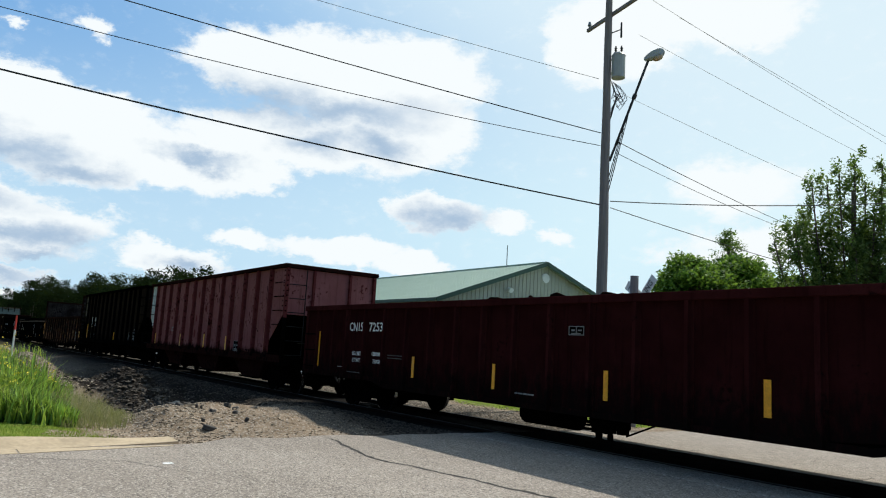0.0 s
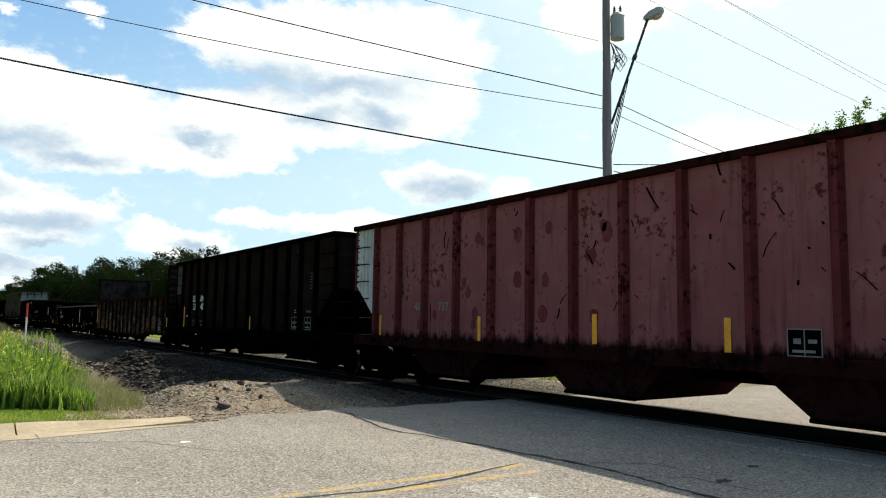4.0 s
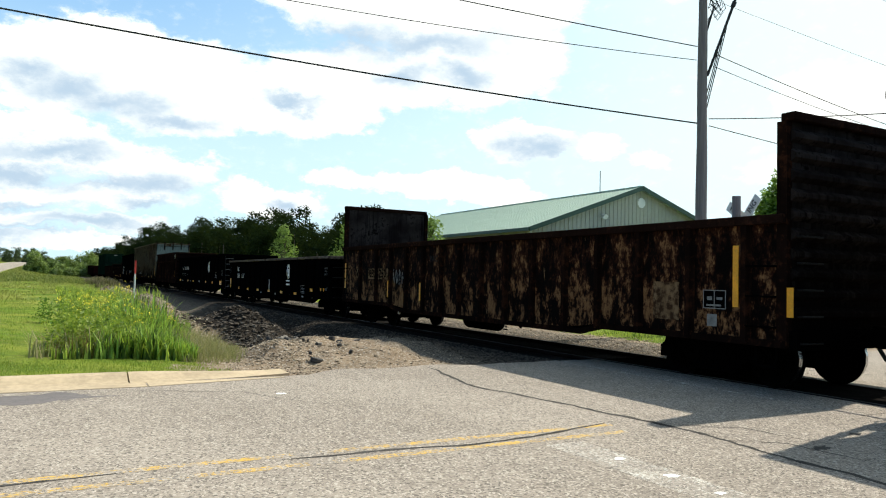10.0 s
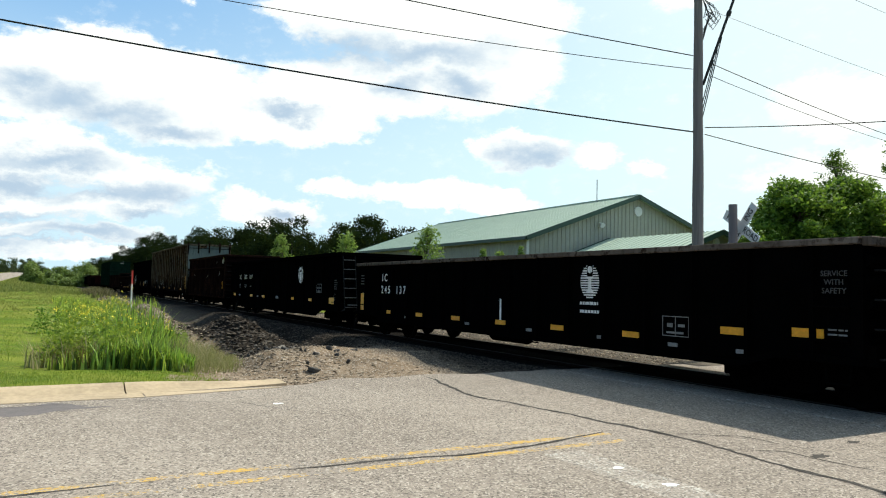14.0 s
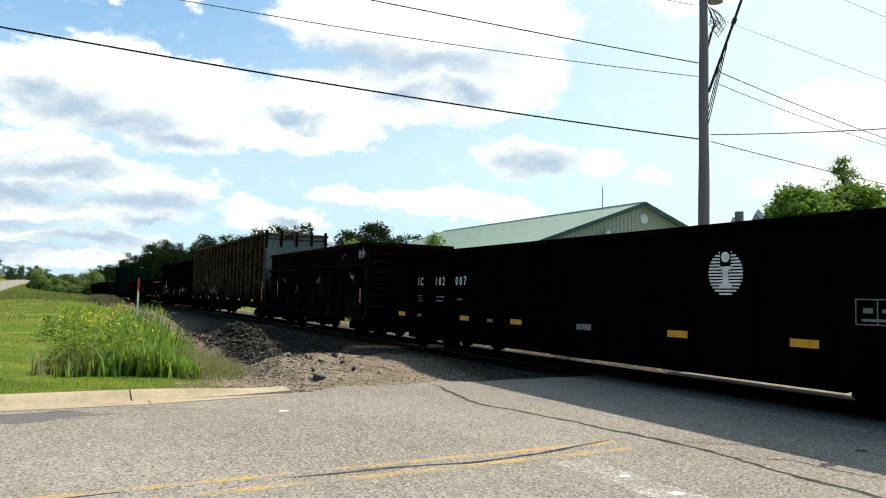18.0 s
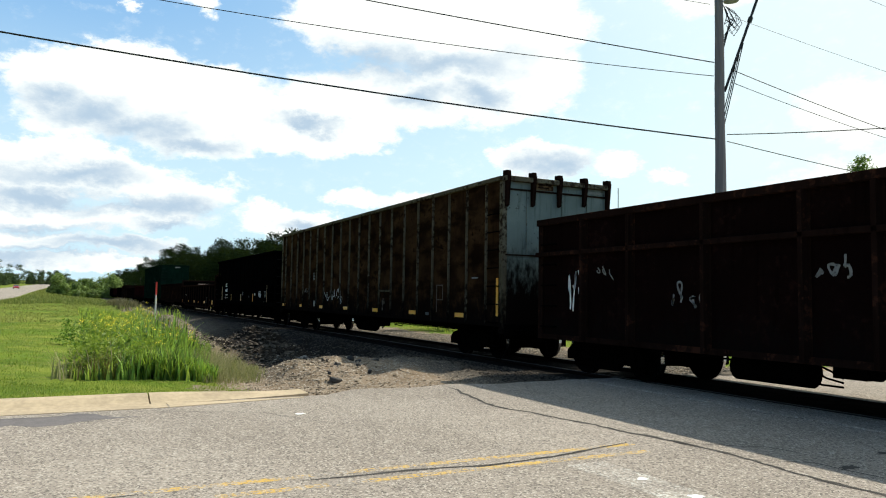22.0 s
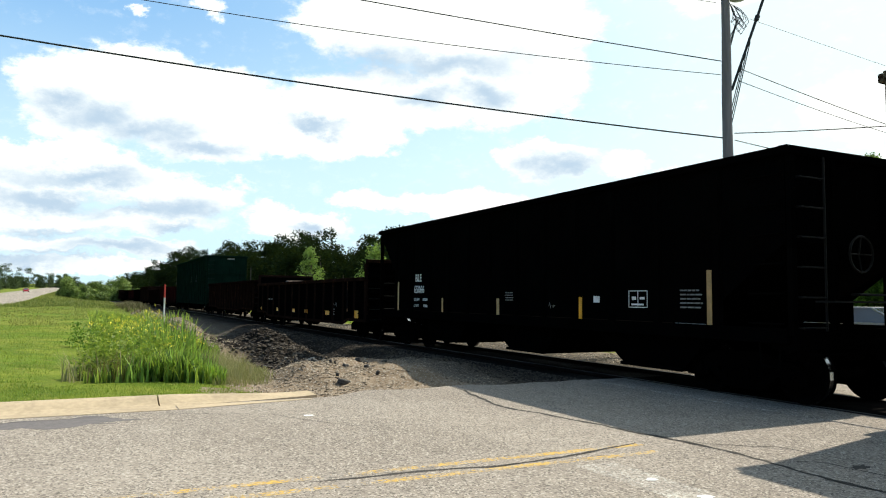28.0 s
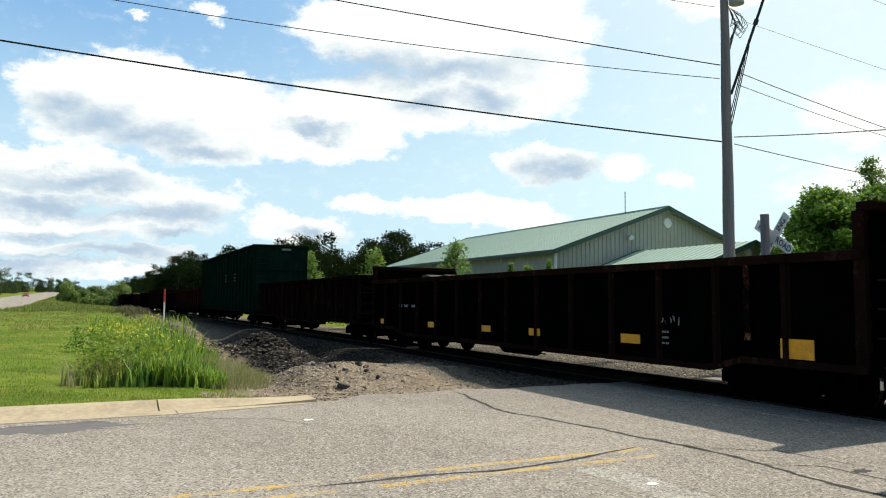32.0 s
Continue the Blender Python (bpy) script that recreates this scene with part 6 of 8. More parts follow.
def car_ore_hopper():
    ribs = [-6.35, -5.1, -3.9, -2.8, -1.7, -0.6, 0.6, 1.7, 2.8, 3.9, 5.1, 6.4]
    c = hopper("hopper_car", "black open hopper with sloping ends and white stencilled numbers", 15.27, 3.68, ribs, BLACK_PAINT, BLACK_PAINT, BLACK_PAINT, ((-3.5, 0.95), (0.55, 0.95), (4.6, 0.95)), rib_d=0.04, open_ends=(False, True), inset=1.2)
    letters("lettering", "BLE", 0.3, LETTER, c, -4.62, Y_MARK - 0.03, 2.08, 0.95)
    letters("lettering", "65066", 0.3, LETTER, c, -4.57, Y_MARK - 0.03, 1.75, 0.95)
    for text, x, z in (("LD LMT", -4.79, 1.47), ("195200", -4.22, 1.47), ("LT WT", -4.82, 1.29), ("67800", -4.2, 1.29)):
        letters("lettering", text, 0.11, LETTER, c, x, Y_MARK, z)
    for x, z0, z1, w in ((-6.16, 1.07, 2.0, 0.09), (-3.1, 1.08, 1.52, 0.08), (-0.17, 1.06, 1.52, 0.12), (6.24, 1.1, 1.99, 0.1)):
        tape(c, x, z0, z1, w, TAN)
    tape(c, 2.98, 1.08, 1.56, 0.1, YELLOW)
    bars("fine_print", 0.6, 0.22, 4, LETTER_GREY, c, 0.45, Y_MARK, 1.57)
    part("placard", made(box, 3.38, 3.56, -SIDE - 0.008, -SIDE - 0.002, 1.46, 1.58), LETTER, c)
    stencil_box(c, 4.62, 1.53, 0.48, 0.3, LETTER)
    bars("fine_print", 0.5, 0.34, 5, LETTER_GREY, c, 5.87, Y_MARK, 1.54)
    bars("fine_print", 0.7, 0.06, 1, LETTER_GREY, c, 5.85, Y_MARK, 1.14)
    scrawl(c, 2.0, 1.4, 0.35, 0.2, LETTER_GREY, 41, 2, 0.008)
    return on_track(c, -141.8, -157.07)


def car_bulkhead_black():
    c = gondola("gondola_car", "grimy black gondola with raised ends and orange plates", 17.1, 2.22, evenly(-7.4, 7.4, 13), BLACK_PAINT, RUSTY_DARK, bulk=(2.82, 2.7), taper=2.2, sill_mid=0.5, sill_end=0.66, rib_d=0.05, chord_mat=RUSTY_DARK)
    for x in (-7.57, -3.97, -0.91, 1.17):
        tape(c, x, 0.82, 0.97, 0.42)
    tape(c, 4.22, 0.82, 0.98, 0.5)
    tape(c, 7.57, 0.78, 1.05, 0.52)
    for x, text in ((-6.15, "DM"), (-5.75, "20"), (-5.2, "5200")):
        bars("fine_print", 0.3, 0.2, 1, LETTER_GREY, c, x, Y_MARK, 1.4)
    scrawl(c, 5.19, 1.24, 0.5, 0.16, LETTER_GREY, 51, 5, 0.012)
    bars("fine_print", 0.2, 0.28, 3, LETTER_GREY, c, 5.1, Y_MARK, 0.96)
    part("bare_post", made(box, 6.75, 6.85, -SIDE - 0.08, -SIDE - 0.06, 1.0, 2.1), RUSTY, c)
    scrap_load(c, ((-6.9, 1.1, 0.12), (-5.5, 0.8, 0.08)), 2.28, 55)
    return on_track(c, -158.5, -175.6)


def car_dark_rib():
    c = gondola("gondola_car", "dark brown-red gondola with closely spaced posts", 16.2, 2.45, evenly(-7.5, 7.5, 17), BROWN_RED, RUSTY_DARK, rib_d=0.07)
    return on_track(c, -176.95, -193.15)


def car_green():
    c = gondola("chip_car", "tall dark green gondola with ribbed sides", 20.3, 4.75, evenly(-9.4, 9.4, 18), GREEN_PAINT, GREEN_PAINT, GREEN_PAINT, sill_mid=0.85, sill_end=0.85, inset=2.6, corrugated=False, rib_d=0.08)
    bars("fine_print", 0.5, 0.2, 1, LETTER_GREY, c, 7.0, Y_MARK, 3.7)
    for x in (4.0, 4.6, 1.0):
        bars("fine_print", 0.3, 0.6, 3, LETTER_GREY, c, x, Y_MARK, 3.0)
    for s in (1, -1):
        x0, x1 = sorted((s * 10.15, s * 10.22))
        part("end_rail", made(box, x0, x1, -SIDE + 0.05, SIDE - 0.05, 3.3, 3.38), GREEN_PAINT, c)
        bmw = made(box, 0, 0.004, -0.9, -0.35, 4.45, 4.56)
        part("fine_print", bmw, LETTER_GREY, c, at=pose(x1 if s > 0 else x0 - 0.004, 0.9 if s > 0 else 0, 0))
    return on_track(c, -194.6, -214.9)


for build_car in (car_dark_red, car_pink_hopper, car_black_hopper, car_rusty, car_black_low, car_black_tall, car_brown_ledge, car_chip, car_ore_hopper, car_bulkhead_black, car_dark_rib, car_green):
    build_car()

# the rest of the train, seen only far off
tail = -216.5
TAIL_KINDS = [("gondola_car", "far dull-red gondola in the train's tail", 16.3, 2.5, 12, DARK_RED), ("gondola_car", "far brown gondola in the train's tail", 16.4, 2.3, 14, BROWN_RED), ("gondola_car", "far black gondola in the train's tail", 16.3, 2.6, 13, BLACK_PAINT), ("gondola_car", "far rusty gondola in the train's tail", 16.0, 2.9, 13, RUSTY_DARK)]
for i in range(13):
    kind, label, ln, tp, nr, mt = TAIL_KINDS[(0, 1, 3, 2, 0, 2, 1, 3, 0, 2, 1, 0, 2)[i]]
    car = gondola(kind, label, ln, tp, evenly(-ln / 2 + 1, ln / 2 - 1, nr), mt, turning=False, full=False, corrugated=False)
    on_track(car, tail, tail - ln)
    tail -= ln + 1.5


# ---- pole, wires, crossing sign, marker post ----
def at_bearing(az, el, d):
    """A point d metres off (in plan) at a bearing and height angle from the eye."""
    return Vector((-d * math.sin(radians(az)), d * math.cos(radians(az)), 1.5 + d * math.tan(radians(el))))


POLE = at_bearing(42.03, 0, 20.0)
POLE.z = 0.0
POLE_FAR = 1.275


def make_pole():
    px, py = POLE.x, POLE.y
    pole = tagged(new("utility_pole"), "weathered wooden utility pole with transformer and street lamp", "utility pole")
    # shaped as a 12 m pole, then set out at its full height
    pole.location = (px * POLE_FAR, py * POLE_FAR, 1.5 - 1.5 * POLE_FAR)
    pole.scale = (POLE_FAR,) * 3
    bm = bmesh.new()
    rings = []
    for k in range(25):
        z = -0.5 + 12.25 * k / 24
        r = 0.168 - 0.075 * k / 24
        rings.append([bm.verts.new(((r + 0.006 * math.sin(i * 5.1 + k)) * math.cos(i * math.pi / 9), (r + 0.006 * math.sin(i * 5.1 + k)) * math.sin(i * math.pi / 9), z)) for i in range(18)])
    for a, b in zip(rings, rings[1:]):
        for i in range(18):
            j = (i + 1) % 18
            bm.faces.new((a[i], a[j], b[j], b[i]))
    bm.faces.new(rings[-1])
    part("pole_shaft", bm, POLE_WOOD, pole)
    rt = Vector((math.cos(radians(42)), math.sin(radians(42)), 0))  # to the right as seen from the road

    def p(right, z, toward=0.0):
        q = rt * right + Vector((rt.y, -rt.x, 0)) * toward
        return (q.x, q.y, z)
    # crossarm runs away from the viewer, so that it looks tilted
    a, b = at_bearing(43.69, 25.63, 20.9) - POLE, at_bearing(39.51, 27.14, 19.2) - POLE
    a.z, b.z = 11.25, 11.42
    d = (b - a).normalized()
    bm = bmesh.new()
    n = Vector((-d.y, d.x, 0)) * 0.05
    vs = [[bm.verts.new(q + s * n + Vector((0, 0, h))) for s, h in ((-0.8, -0.045), (0.8, -0.045), (0.8, 0.045), (-0.8, 0.045))] for q in (a, b)]
    for i in range(4):
        j = (i + 1) % 4
        bm.faces.new((vs[0][i], vs[0][j], vs[1][j], vs[1][i]))
    bm.faces.new(vs[0][::-1])
    bm.faces.new(vs[1])
    part("crossarm", bm, POLE_WOOD, pole)
    for f in (0.04, 0.96):
        q = a + (b - a) * f
        bm = made(rod, q + Vector((0, 0, 0.05)), q + Vector((0, 0, 0.12)), 0.03)
        rod(bm, q + Vector((0, 0, 0.12)), q + Vector((0, 0, 0.24)), 0.06, 0.035, 10)
        part("insulator", bm, GALV, pole)
    bm = made(rod, (0, 0, 11.7), (0, 0, 12.05), 0.02)
    rod(bm, (0, 0, 12.0), (0, 0, 12.12), 0.06, 0.04, 10)
    part("insulator", bm, GALV, pole)
    # transformer can
    c = p(0.3, 0)
    bm = made(rod, (c[0], c[1], 9.4), (c[0], c[1], 10.05), 0.19, n=18)
    rod(bm, (c[0], c[1], 10.05), (c[0], c[1], 10.12), 0.2, 0.15, 18)
    can = part("transformer", bm, TRANSFORMER, pole, "grey pole transformer")
    for s in (-0.08, 0.08):
        e = p(0.3 + s, 0)
        bm = made(rod, (e[0], e[1], 10.1), (e[0], e[1], 10.35), 0.025, 0.02)
        for k in range(3):
            rod(bm, (e[0], e[1], 10.16 + 0.06 * k), (e[0], e[1], 10.185 + 0.06 * k), 0.045, 0.03)
        part("bushing", bm, CABLE, can)
    for z in (9.55, 9.95):
        part("bracket", made(rod, p(0.05, z), p(0.2, z), 0.03), GALV, pole)
    e = p(0.25, 0)
    bm = made(rod, p(0.1, 10.75), p(0.36, 10.85), 0.015)
    rod(bm, p(0.36, 10.6), p(0.36, 11.05), 0.03, 0.025)
    part("cutout_fuse", bm, CABLE, pole)
    for k in range(6):
        ph = k * 0.9
        bm = bmesh.new()
        tube(bm, [p(0.1 + 0.12 * k / 5, 9.35 - 0.05 * k), p(0.2 + 0.07 * math.sin(ph), 9.0 - 0.1 * (k % 3)), p(0.32 + 0.05 * math.cos(ph), 8.85 + 0.08 * (k % 2)), p(0.12, 8.5 - 0.06 * k)], 0.009, 5)
        part("service_lead", bm, CABLE, pole)
    # street lamp on a slanting arm
    base, head = Vector(p(0.12, 7.0)), at_bearing(38.75, 22.95, 20.0) - POLE
    pts = [base, base + (head - base) * 0.35, base + (head - base) * 0.93 + Vector((0, 0, 0.02)), head]
    lamp_arm = part("lamp_arm", made(tube, pts, 0.035, 8), CABLE, pole)
    for k in range(3):
        bm = bmesh.new()
        tube(bm, [Vector(p(0.1, 6.5 - 0.2 * k)), base + (head - base) * (0.25 + 0.1 * k) + Vector((0, 0, -0.1))], 0.014, 5)
        part("lamp_stay", bm, CABLE, lamp_arm)
    # cobra head: a flat wedge that widens towards its nose, with a drop lens below
    heading = Matrix.Translation(head) @ Matrix.Rotation(radians(42), 4, "Z") @ Matrix.Rotation(radians(-22), 4, "Y")
    bm = bmesh.new()
    ends = ((-0.16, 0.05, -0.05, 0.05), (0.05, 0.13, -0.09, 0.12), (0.30, 0.15, -0.10, 0.13), (0.42, 0.10, -0.06, 0.07))
    rings = [[bm.verts.new((x, hw * cy, z0 if cz < 0 else z1)) for cy, cz in ((-1, -1), (1, -1), (0.75, 1), (-0.75, 1))] for x, hw, z0, z1 in ends]
    for a, b in zip(rings, rings[1:]):
        for i in range(4):
            j = (i + 1) % 4
            bm.faces.new((a[i], a[j], b[j], b[i]))
    bm.faces.new(rings[0][::-1])
    bm.faces.new(rings[-1])
    lamp = part("lamp_head", bevel(bm, 0.025, 2), TRANSFORMER, pole, "cobra-head street lamp", at=heading)
    bm = bmesh.new()
    bmesh.ops.create_uvsphere(bm, u_segments=14, v_segments=8, radius=0.13)
    bmesh.ops.scale(bm, vec=(1.15, 0.9, 0.65), verts=bm.verts)
    part("lamp_lens", bm, LAMP_GLASS, lamp, at=Matrix.Translation((0.2, 0, -0.1)), smooth=True)
    part("arm_collar", made(rod, base + (head - base) * 0.60, base + (head - base) * 0.64, 0.06, n=10), CABLE, lamp_arm)
    for k in range(5):
        x0 = 0.3 + 0.06 * (k % 3)
        part("service_lead", made(tube, [p(0.14 + 0.03 * k, 9.3 - 0.04 * k), p(x0 + 0.08, 9.12 - 0.09 * k), p(x0 + 0.14, 8.86 - 0.05 * k), p(x0, 8.74 - 0.07 * k), p(x0 - 0.12, 8.95 - 0.06 * k)], 0.008, 5), CABLE, pole)
    return pole


make_pole()


def wire(name, label, a, b, sag, r=0.012, curl=0.0, mat=None):
    bm = bmesh.new()
    pts = []
    n = 36
    for i in range(n + 1):
        t = i / n
        q = a.lerp(b, t)
        q.z -= sag * 4 * t * (1 - t)
        if curl:
            q.z += curl * math.exp(-t * 30)
        pts.append(q)
    prev = None
    for i, q in enumerate(pts):
        d = (pts[min(n, i + 1)] - pts[max(0, i - 1)]).normalized()
        u = d.cross(Vector((0, 0, 1))).normalized()
        w = u.cross(d)
        ring = [bm.verts.new(q + r * (math.cos(k * math.pi / 2.5) * u + math.sin(k * math.pi / 2.5) * w)) for k in range(5)]
        if prev:
            for k in range(5):
                bm.faces.new((prev[k], prev[(k + 1) % 5], ring[(k + 1) % 5], ring[k]))
        prev = ring
    return tagged(part(name, bm, mat or CABLE), label, "wire", "overhead wires")


def wire_through(name, label, p1, p2, sag, r, beyond=1.3, curl=0.0, mat=None):
    """A wire from bearing p1 (on the pole) through bearing p2, going on past it."""
    a, b = at_bearing(p1[0], p1[1], p1[2] * POLE_FAR), at_bearing(p2[0], p2[1], p2[2] * POLE_FAR)
    sag, r = sag * POLE_FAR, r * POLE_FAR
    e = a + (b - a) * beyond
    t = 1 / beyond
    # lift the chord so that the sagging wire still passes through p2
    k = sag * 4 * t * (1 - t)
    e.z += k * beyond
    return wire(name, label, a, e, sag, r, curl, mat)


wire_through("telephone_cable", "thick black telephone cable between utility poles", (42.4, 12.04, 19.9), (96.0, 17.15, 17.0), 0.25, 0.020, 1.5)
wire_through("power_line", "thin black power line between utility poles", (42.4, 17.5, 19.9), (80.49, 23.47, 17.5), 0.2, 0.014, 2.2)
wire_through("power_line", "thin black power line between utility poles", (42.44, 16.55, 19.9), (88.19, 21.02, 17.5), 0.55, 0.010, 2.0)
wire_through("power_line", "thin bare aluminium power line between utility poles", (42.67, 21.53, 19.9), (66.22, 26.07, 18.0), 0.1, 0.007, 2.6, mat=ALUMINIUM)
wire_through("service_drop", "thin black service cable from the pole", (41.55, 12.3, 19.9), (22.71, 11.69, 24.0), 0.25, 0.014, 1.6, 0.0)
wire_through("telephone_cable", "thick black telephone cable between utility poles", (41.53, 11.8, 19.9), (25.12, 6.55, 36.0), 0.2, 0.013, 1.5)
wire_through("power_line", "thin black power line between utility poles", (41.22, 16.9, 19.9), (29.92, 11.0, 31.0), 0.15, 0.012, 1.7)
wire_through("power_line", "thin black power line between utility poles", (41.2, 16.0, 19.9), (31.64, 11.33, 29.0), 0.15, 0.009, 1.8)
wire_through("power_line", "thin bare aluminium power line between utility poles", (41.3, 20.6, 19.9), (27.48, 13.52, 31.0), 0.1, 0.0065, 1.8, mat=ALUMINIUM)
wire_through("power_line", "thin bare aluminium power line between utility poles", (39.6, 24.6, 19.4), (25.11, 15.78, 30.0), 0.1, 0.0065, 1.9, mat=ALUMINIUM)
wire_through("power_line", "thin bare aluminium power line between utility poles", (39.5, 27.5, 19.2), (22.6, 15.66, 31.0), 0.1, 0.0065, 1.9, mat=ALUMINIUM)
wire_through("power_line", "thin bare aluminium power line between utility poles", (36.5, 25.6, 19.8), (22.59, 16.11, 30.0), 0.1, 0.0065, 1.9, mat=ALUMINIUM)


def make_crossbuck():
    pos = at_bearing(39.59, 0, 17.3)
    sign = tagged(new("crossbuck_sign"), "white railroad crossbuck sign on a weathered wooden post", "road sign")
    sign.location, sign.rotation_euler = (pos.x * 1.11, pos.y * 1.11, 1.5 - 1.5 * 1.11), (0, 0, radians(-8))
    sign.scale = (1.11, 1.11, 1.11)
    part("sign_post", made(rod, (0, 0, -0.3), (0, 0, 3.5), 0.093, n=18), POLE_WOOD, sign)
    for ang, words in ((-34, ("RAIL", "ROAD")), (50, ("CROSS", "ING"))):
        m = Matrix.Translation((0.06, 0.17 if ang < 0 else 0.185, 3.0)) @ Matrix.Rotation(radians(-ang) * 1.0, 4, "Y")
        blade = part("sign_blade", bevel(made(box, -0.61, 0.61, -0.004, 0.004, -0.115, 0.115), 0.002), SIGN_WHITE, sign, at=m)
        for s, wd in zip((-1, 1), words):
            letters("lettering", wd, 0.2, SIGN_BLACK, blade, s * 0.335, -0.007, 0, 0.86)
    return sign


make_crossbuck()


def make_marker():
    p = at_bearing(84.6, 0, 30.0)
    z0 = ground_z(p.x, p.y)
    m = tagged(new("marker_post"), "white marker post with an orange-red top", "marker post")
    m.location = (p.x, p.y, z0)
    top = 1.93 - z0
    part("post_shaft", made(rod, (0, 0, -0.2), (0, 0, top - 0.5), 0.03, n=12), WHITE_TRIM, m)
    part("post_top", made(rod, (0, 0, top - 0.5), (0, 0, top), 0.032, 0.029, 12), ORANGE, m, "orange-red band")


make_marker()


# ---- metal building beyond the track ----
def make_building():
    b = tagged(new("metal_building"), "grey-green metal building with a pale green roof", "building")
    x0, x1, y0, y1, eave, ridge = -58.3, -33.3, 23.5, 39.5, 4.6, 7.42
    ym = (y0 + y1) / 2

    def siding(p, q, tops, name="wall"):
        """A corrugated wall from p to q; tops gives the height along it."""
        p, q = Vector(p), Vector(q)
        ln = (q - p).length
        d = (q - p) / ln
        nrm = Vector((d.y, -d.x, 0))
        bm = bmesh.new()
        prev = None
        s = 0.0
        pat = ((0.0, 0.0), (0.21, 0.0), (0.235, 0.035), (0.28, 0.035), (0.305, 0.0))
        pts = []
        while s < ln:
            for ds, dn in pat[:-1]:
                if s + ds <= ln:
                    pts.append((s + ds, dn))
            s += 0.305
        pts.append((ln, 0.0))
        for s, dn in pts:
            f = p + d * s + nrm * dn
            g = p + d * s - nrm * 0.12
            t = tops(s / ln)
            col = [bm.verts.new((f.x, f.y, -0.3)), bm.verts.new((f.x, f.y, t)), bm.verts.new((g.x, g.y, t)), bm.verts.new((g.x, g.y, -0.3))]
            if prev:
                for i in range(3):
                    bm.faces.new((prev[i], prev[i + 1], col[i + 1], col[i]))
            prev = col
        return part(name, bm, SIDING, b)
    siding((x0, y0, 0), (x1, y0, 0), lambda f: eave - 0.1)
    siding((x1, y0, 0), (x1, y1, 0), lambda f: eave - 0.12 + (ridge - eave) * (1 - abs(2 * f - 1)))
    siding((x1, y1, 0), (x0, y1, 0), lambda f: eave - 0.1)
    siding((x0, y1, 0), (x0, y0, 0), lambda f: eave - 0.12 + (ridge - eave) * (1 - abs(2 * f - 1)))

    def roof(rx0, rx1, ya, za, yb, zb, parent):
        bm = bmesh.new()
        d = Vector((0, yb - ya, zb - za)).normalized()
        up = Vector((0, -d.z, d.y))
        if up.z < 0:
            up = -up
        a, e = Vector((0, ya, za)) - d * 0.4, Vector((0, yb, zb))
        s, prof = rx0, []
        while s < rx1:
            prof += [(s, 0), (s + 0.36, 0), (s + 0.38, 0.035), (s + 0.42, 0.035)]
            s += 0.44
        prof.append((rx1, 0))
        prev = None
        for x, h in prof:
            x = min(x, rx1)
            col = [bm.verts.new((x, *(q + up * k).yz)) for q, k in ((a, h), (e, h), (e, -0.06), (a, -0.06))]
            if prev:
                for i in range(4):
                    j = (i + 1) % 4
                    bm.faces.new((prev[i], prev[j], col[j], col[i]))
            prev = col
        r = part("roof", bm, ROOF_GREEN, parent, "pale green ribbed metal roof")
        for x in (rx0, rx1):
            bm = bmesh.new()
            xx0, xx1 = (x - 0.02, x + 0.05)
            vs = [[bm.verts.new((q, *(w + up * k).yz)) for w, k in ((a, 0.05), (e, 0.05), (e, -0.2), (a, -0.2))] for q in (xx0, xx1)]
            for i in range(4):
                j = (i + 1) % 4
                bm.faces.new((vs[0][i], vs[0][j], vs[1][j], vs[1][i]))
            bm.faces.new(vs[0])
            bm.faces.new(vs[1][::-1])
            part("rake_trim", bm, ROOF_TRIM, r)
        part("eave_trim", made(box, rx0, rx1, a.y - 0.05, a.y + 0.03, a.z - 0.16, a.z + 0.03), ROOF_TRIM, r)
        return r
    roof(x0 - 0.4, x1 + 0.4, y0, eave, ym, ridge, b)
    roof(x0 - 0.4, x1 + 0.4, y1, eave, ym, ridge, b)
    part("ridge_cap", made(box, x0 - 0.4, x1 + 0.4, ym - 0.15, ym + 0.15, ridge - 0.02, ridge + 0.06), ROOF_GREEN, b)
    # round vent, wall lamp, corner trim, mast, windows
    part("gable_vent", made(rod, (x1 + 0.02, ym + 0.2, ridge - 0.95), (x1 + 0.1, ym + 0.2, ridge - 0.95), 0.3, n=20), WHITE_TRIM, b)
    bm = made(box, x1 + 0.03, x1 + 0.16, 28.55, 28.75, 5.35, 5.6)
    rod(bm, (x1 + 0.16, 28.65, 5.5), (x1 + 0.4, 28.6, 5.4), 0.1, 0.16, 10)
    part("wall_lamp", bm, WHITE_TRIM, b)
    part("corner_trim", made(box, x1 - 0.06, x1 + 0.06, y0 - 0.06, y0 + 0.06, -0.3, eave - 0.15), WHITE_TRIM, b)
    part("mast", made(rod, (-36.6, ym - 0.2, ridge - 0.1), (-36.6, ym - 0.2, ridge + 1.4), 0.03, n=6), GALV, b)
    for x in (-51.5, -44.0):
        w = part("window", made(box, x - 0.5, x + 0.5, y0 - 0.07, y0 + 0.02, 2.3, 3.2), WHITE_TRIM, b)
        part("pane", made(box, x - 0.43, x + 0.43, y0 - 0.09, y0 - 0.075, 2.37, 3.13), CAR_GLASS, w)
    # lower wing on the gable end
    wing = part("wing", made(box, x1 + 0.1, -25.3, 26.4, 32.2, -0.3, 3.6), SIDING, b)
    roof(x1 + 0.08, -24.8, 26.4, 3.62, 29.3, 4.66, wing)
    roof(x1 + 0.08, -24.8, 32.2, 3.62, 29.3, 4.66, wing)
    bm = bmesh.new()
    slab_x(bm, [(26.4, 3.6), (32.2, 3.6), (29.3, 4.6)], -25.34, -25.28)
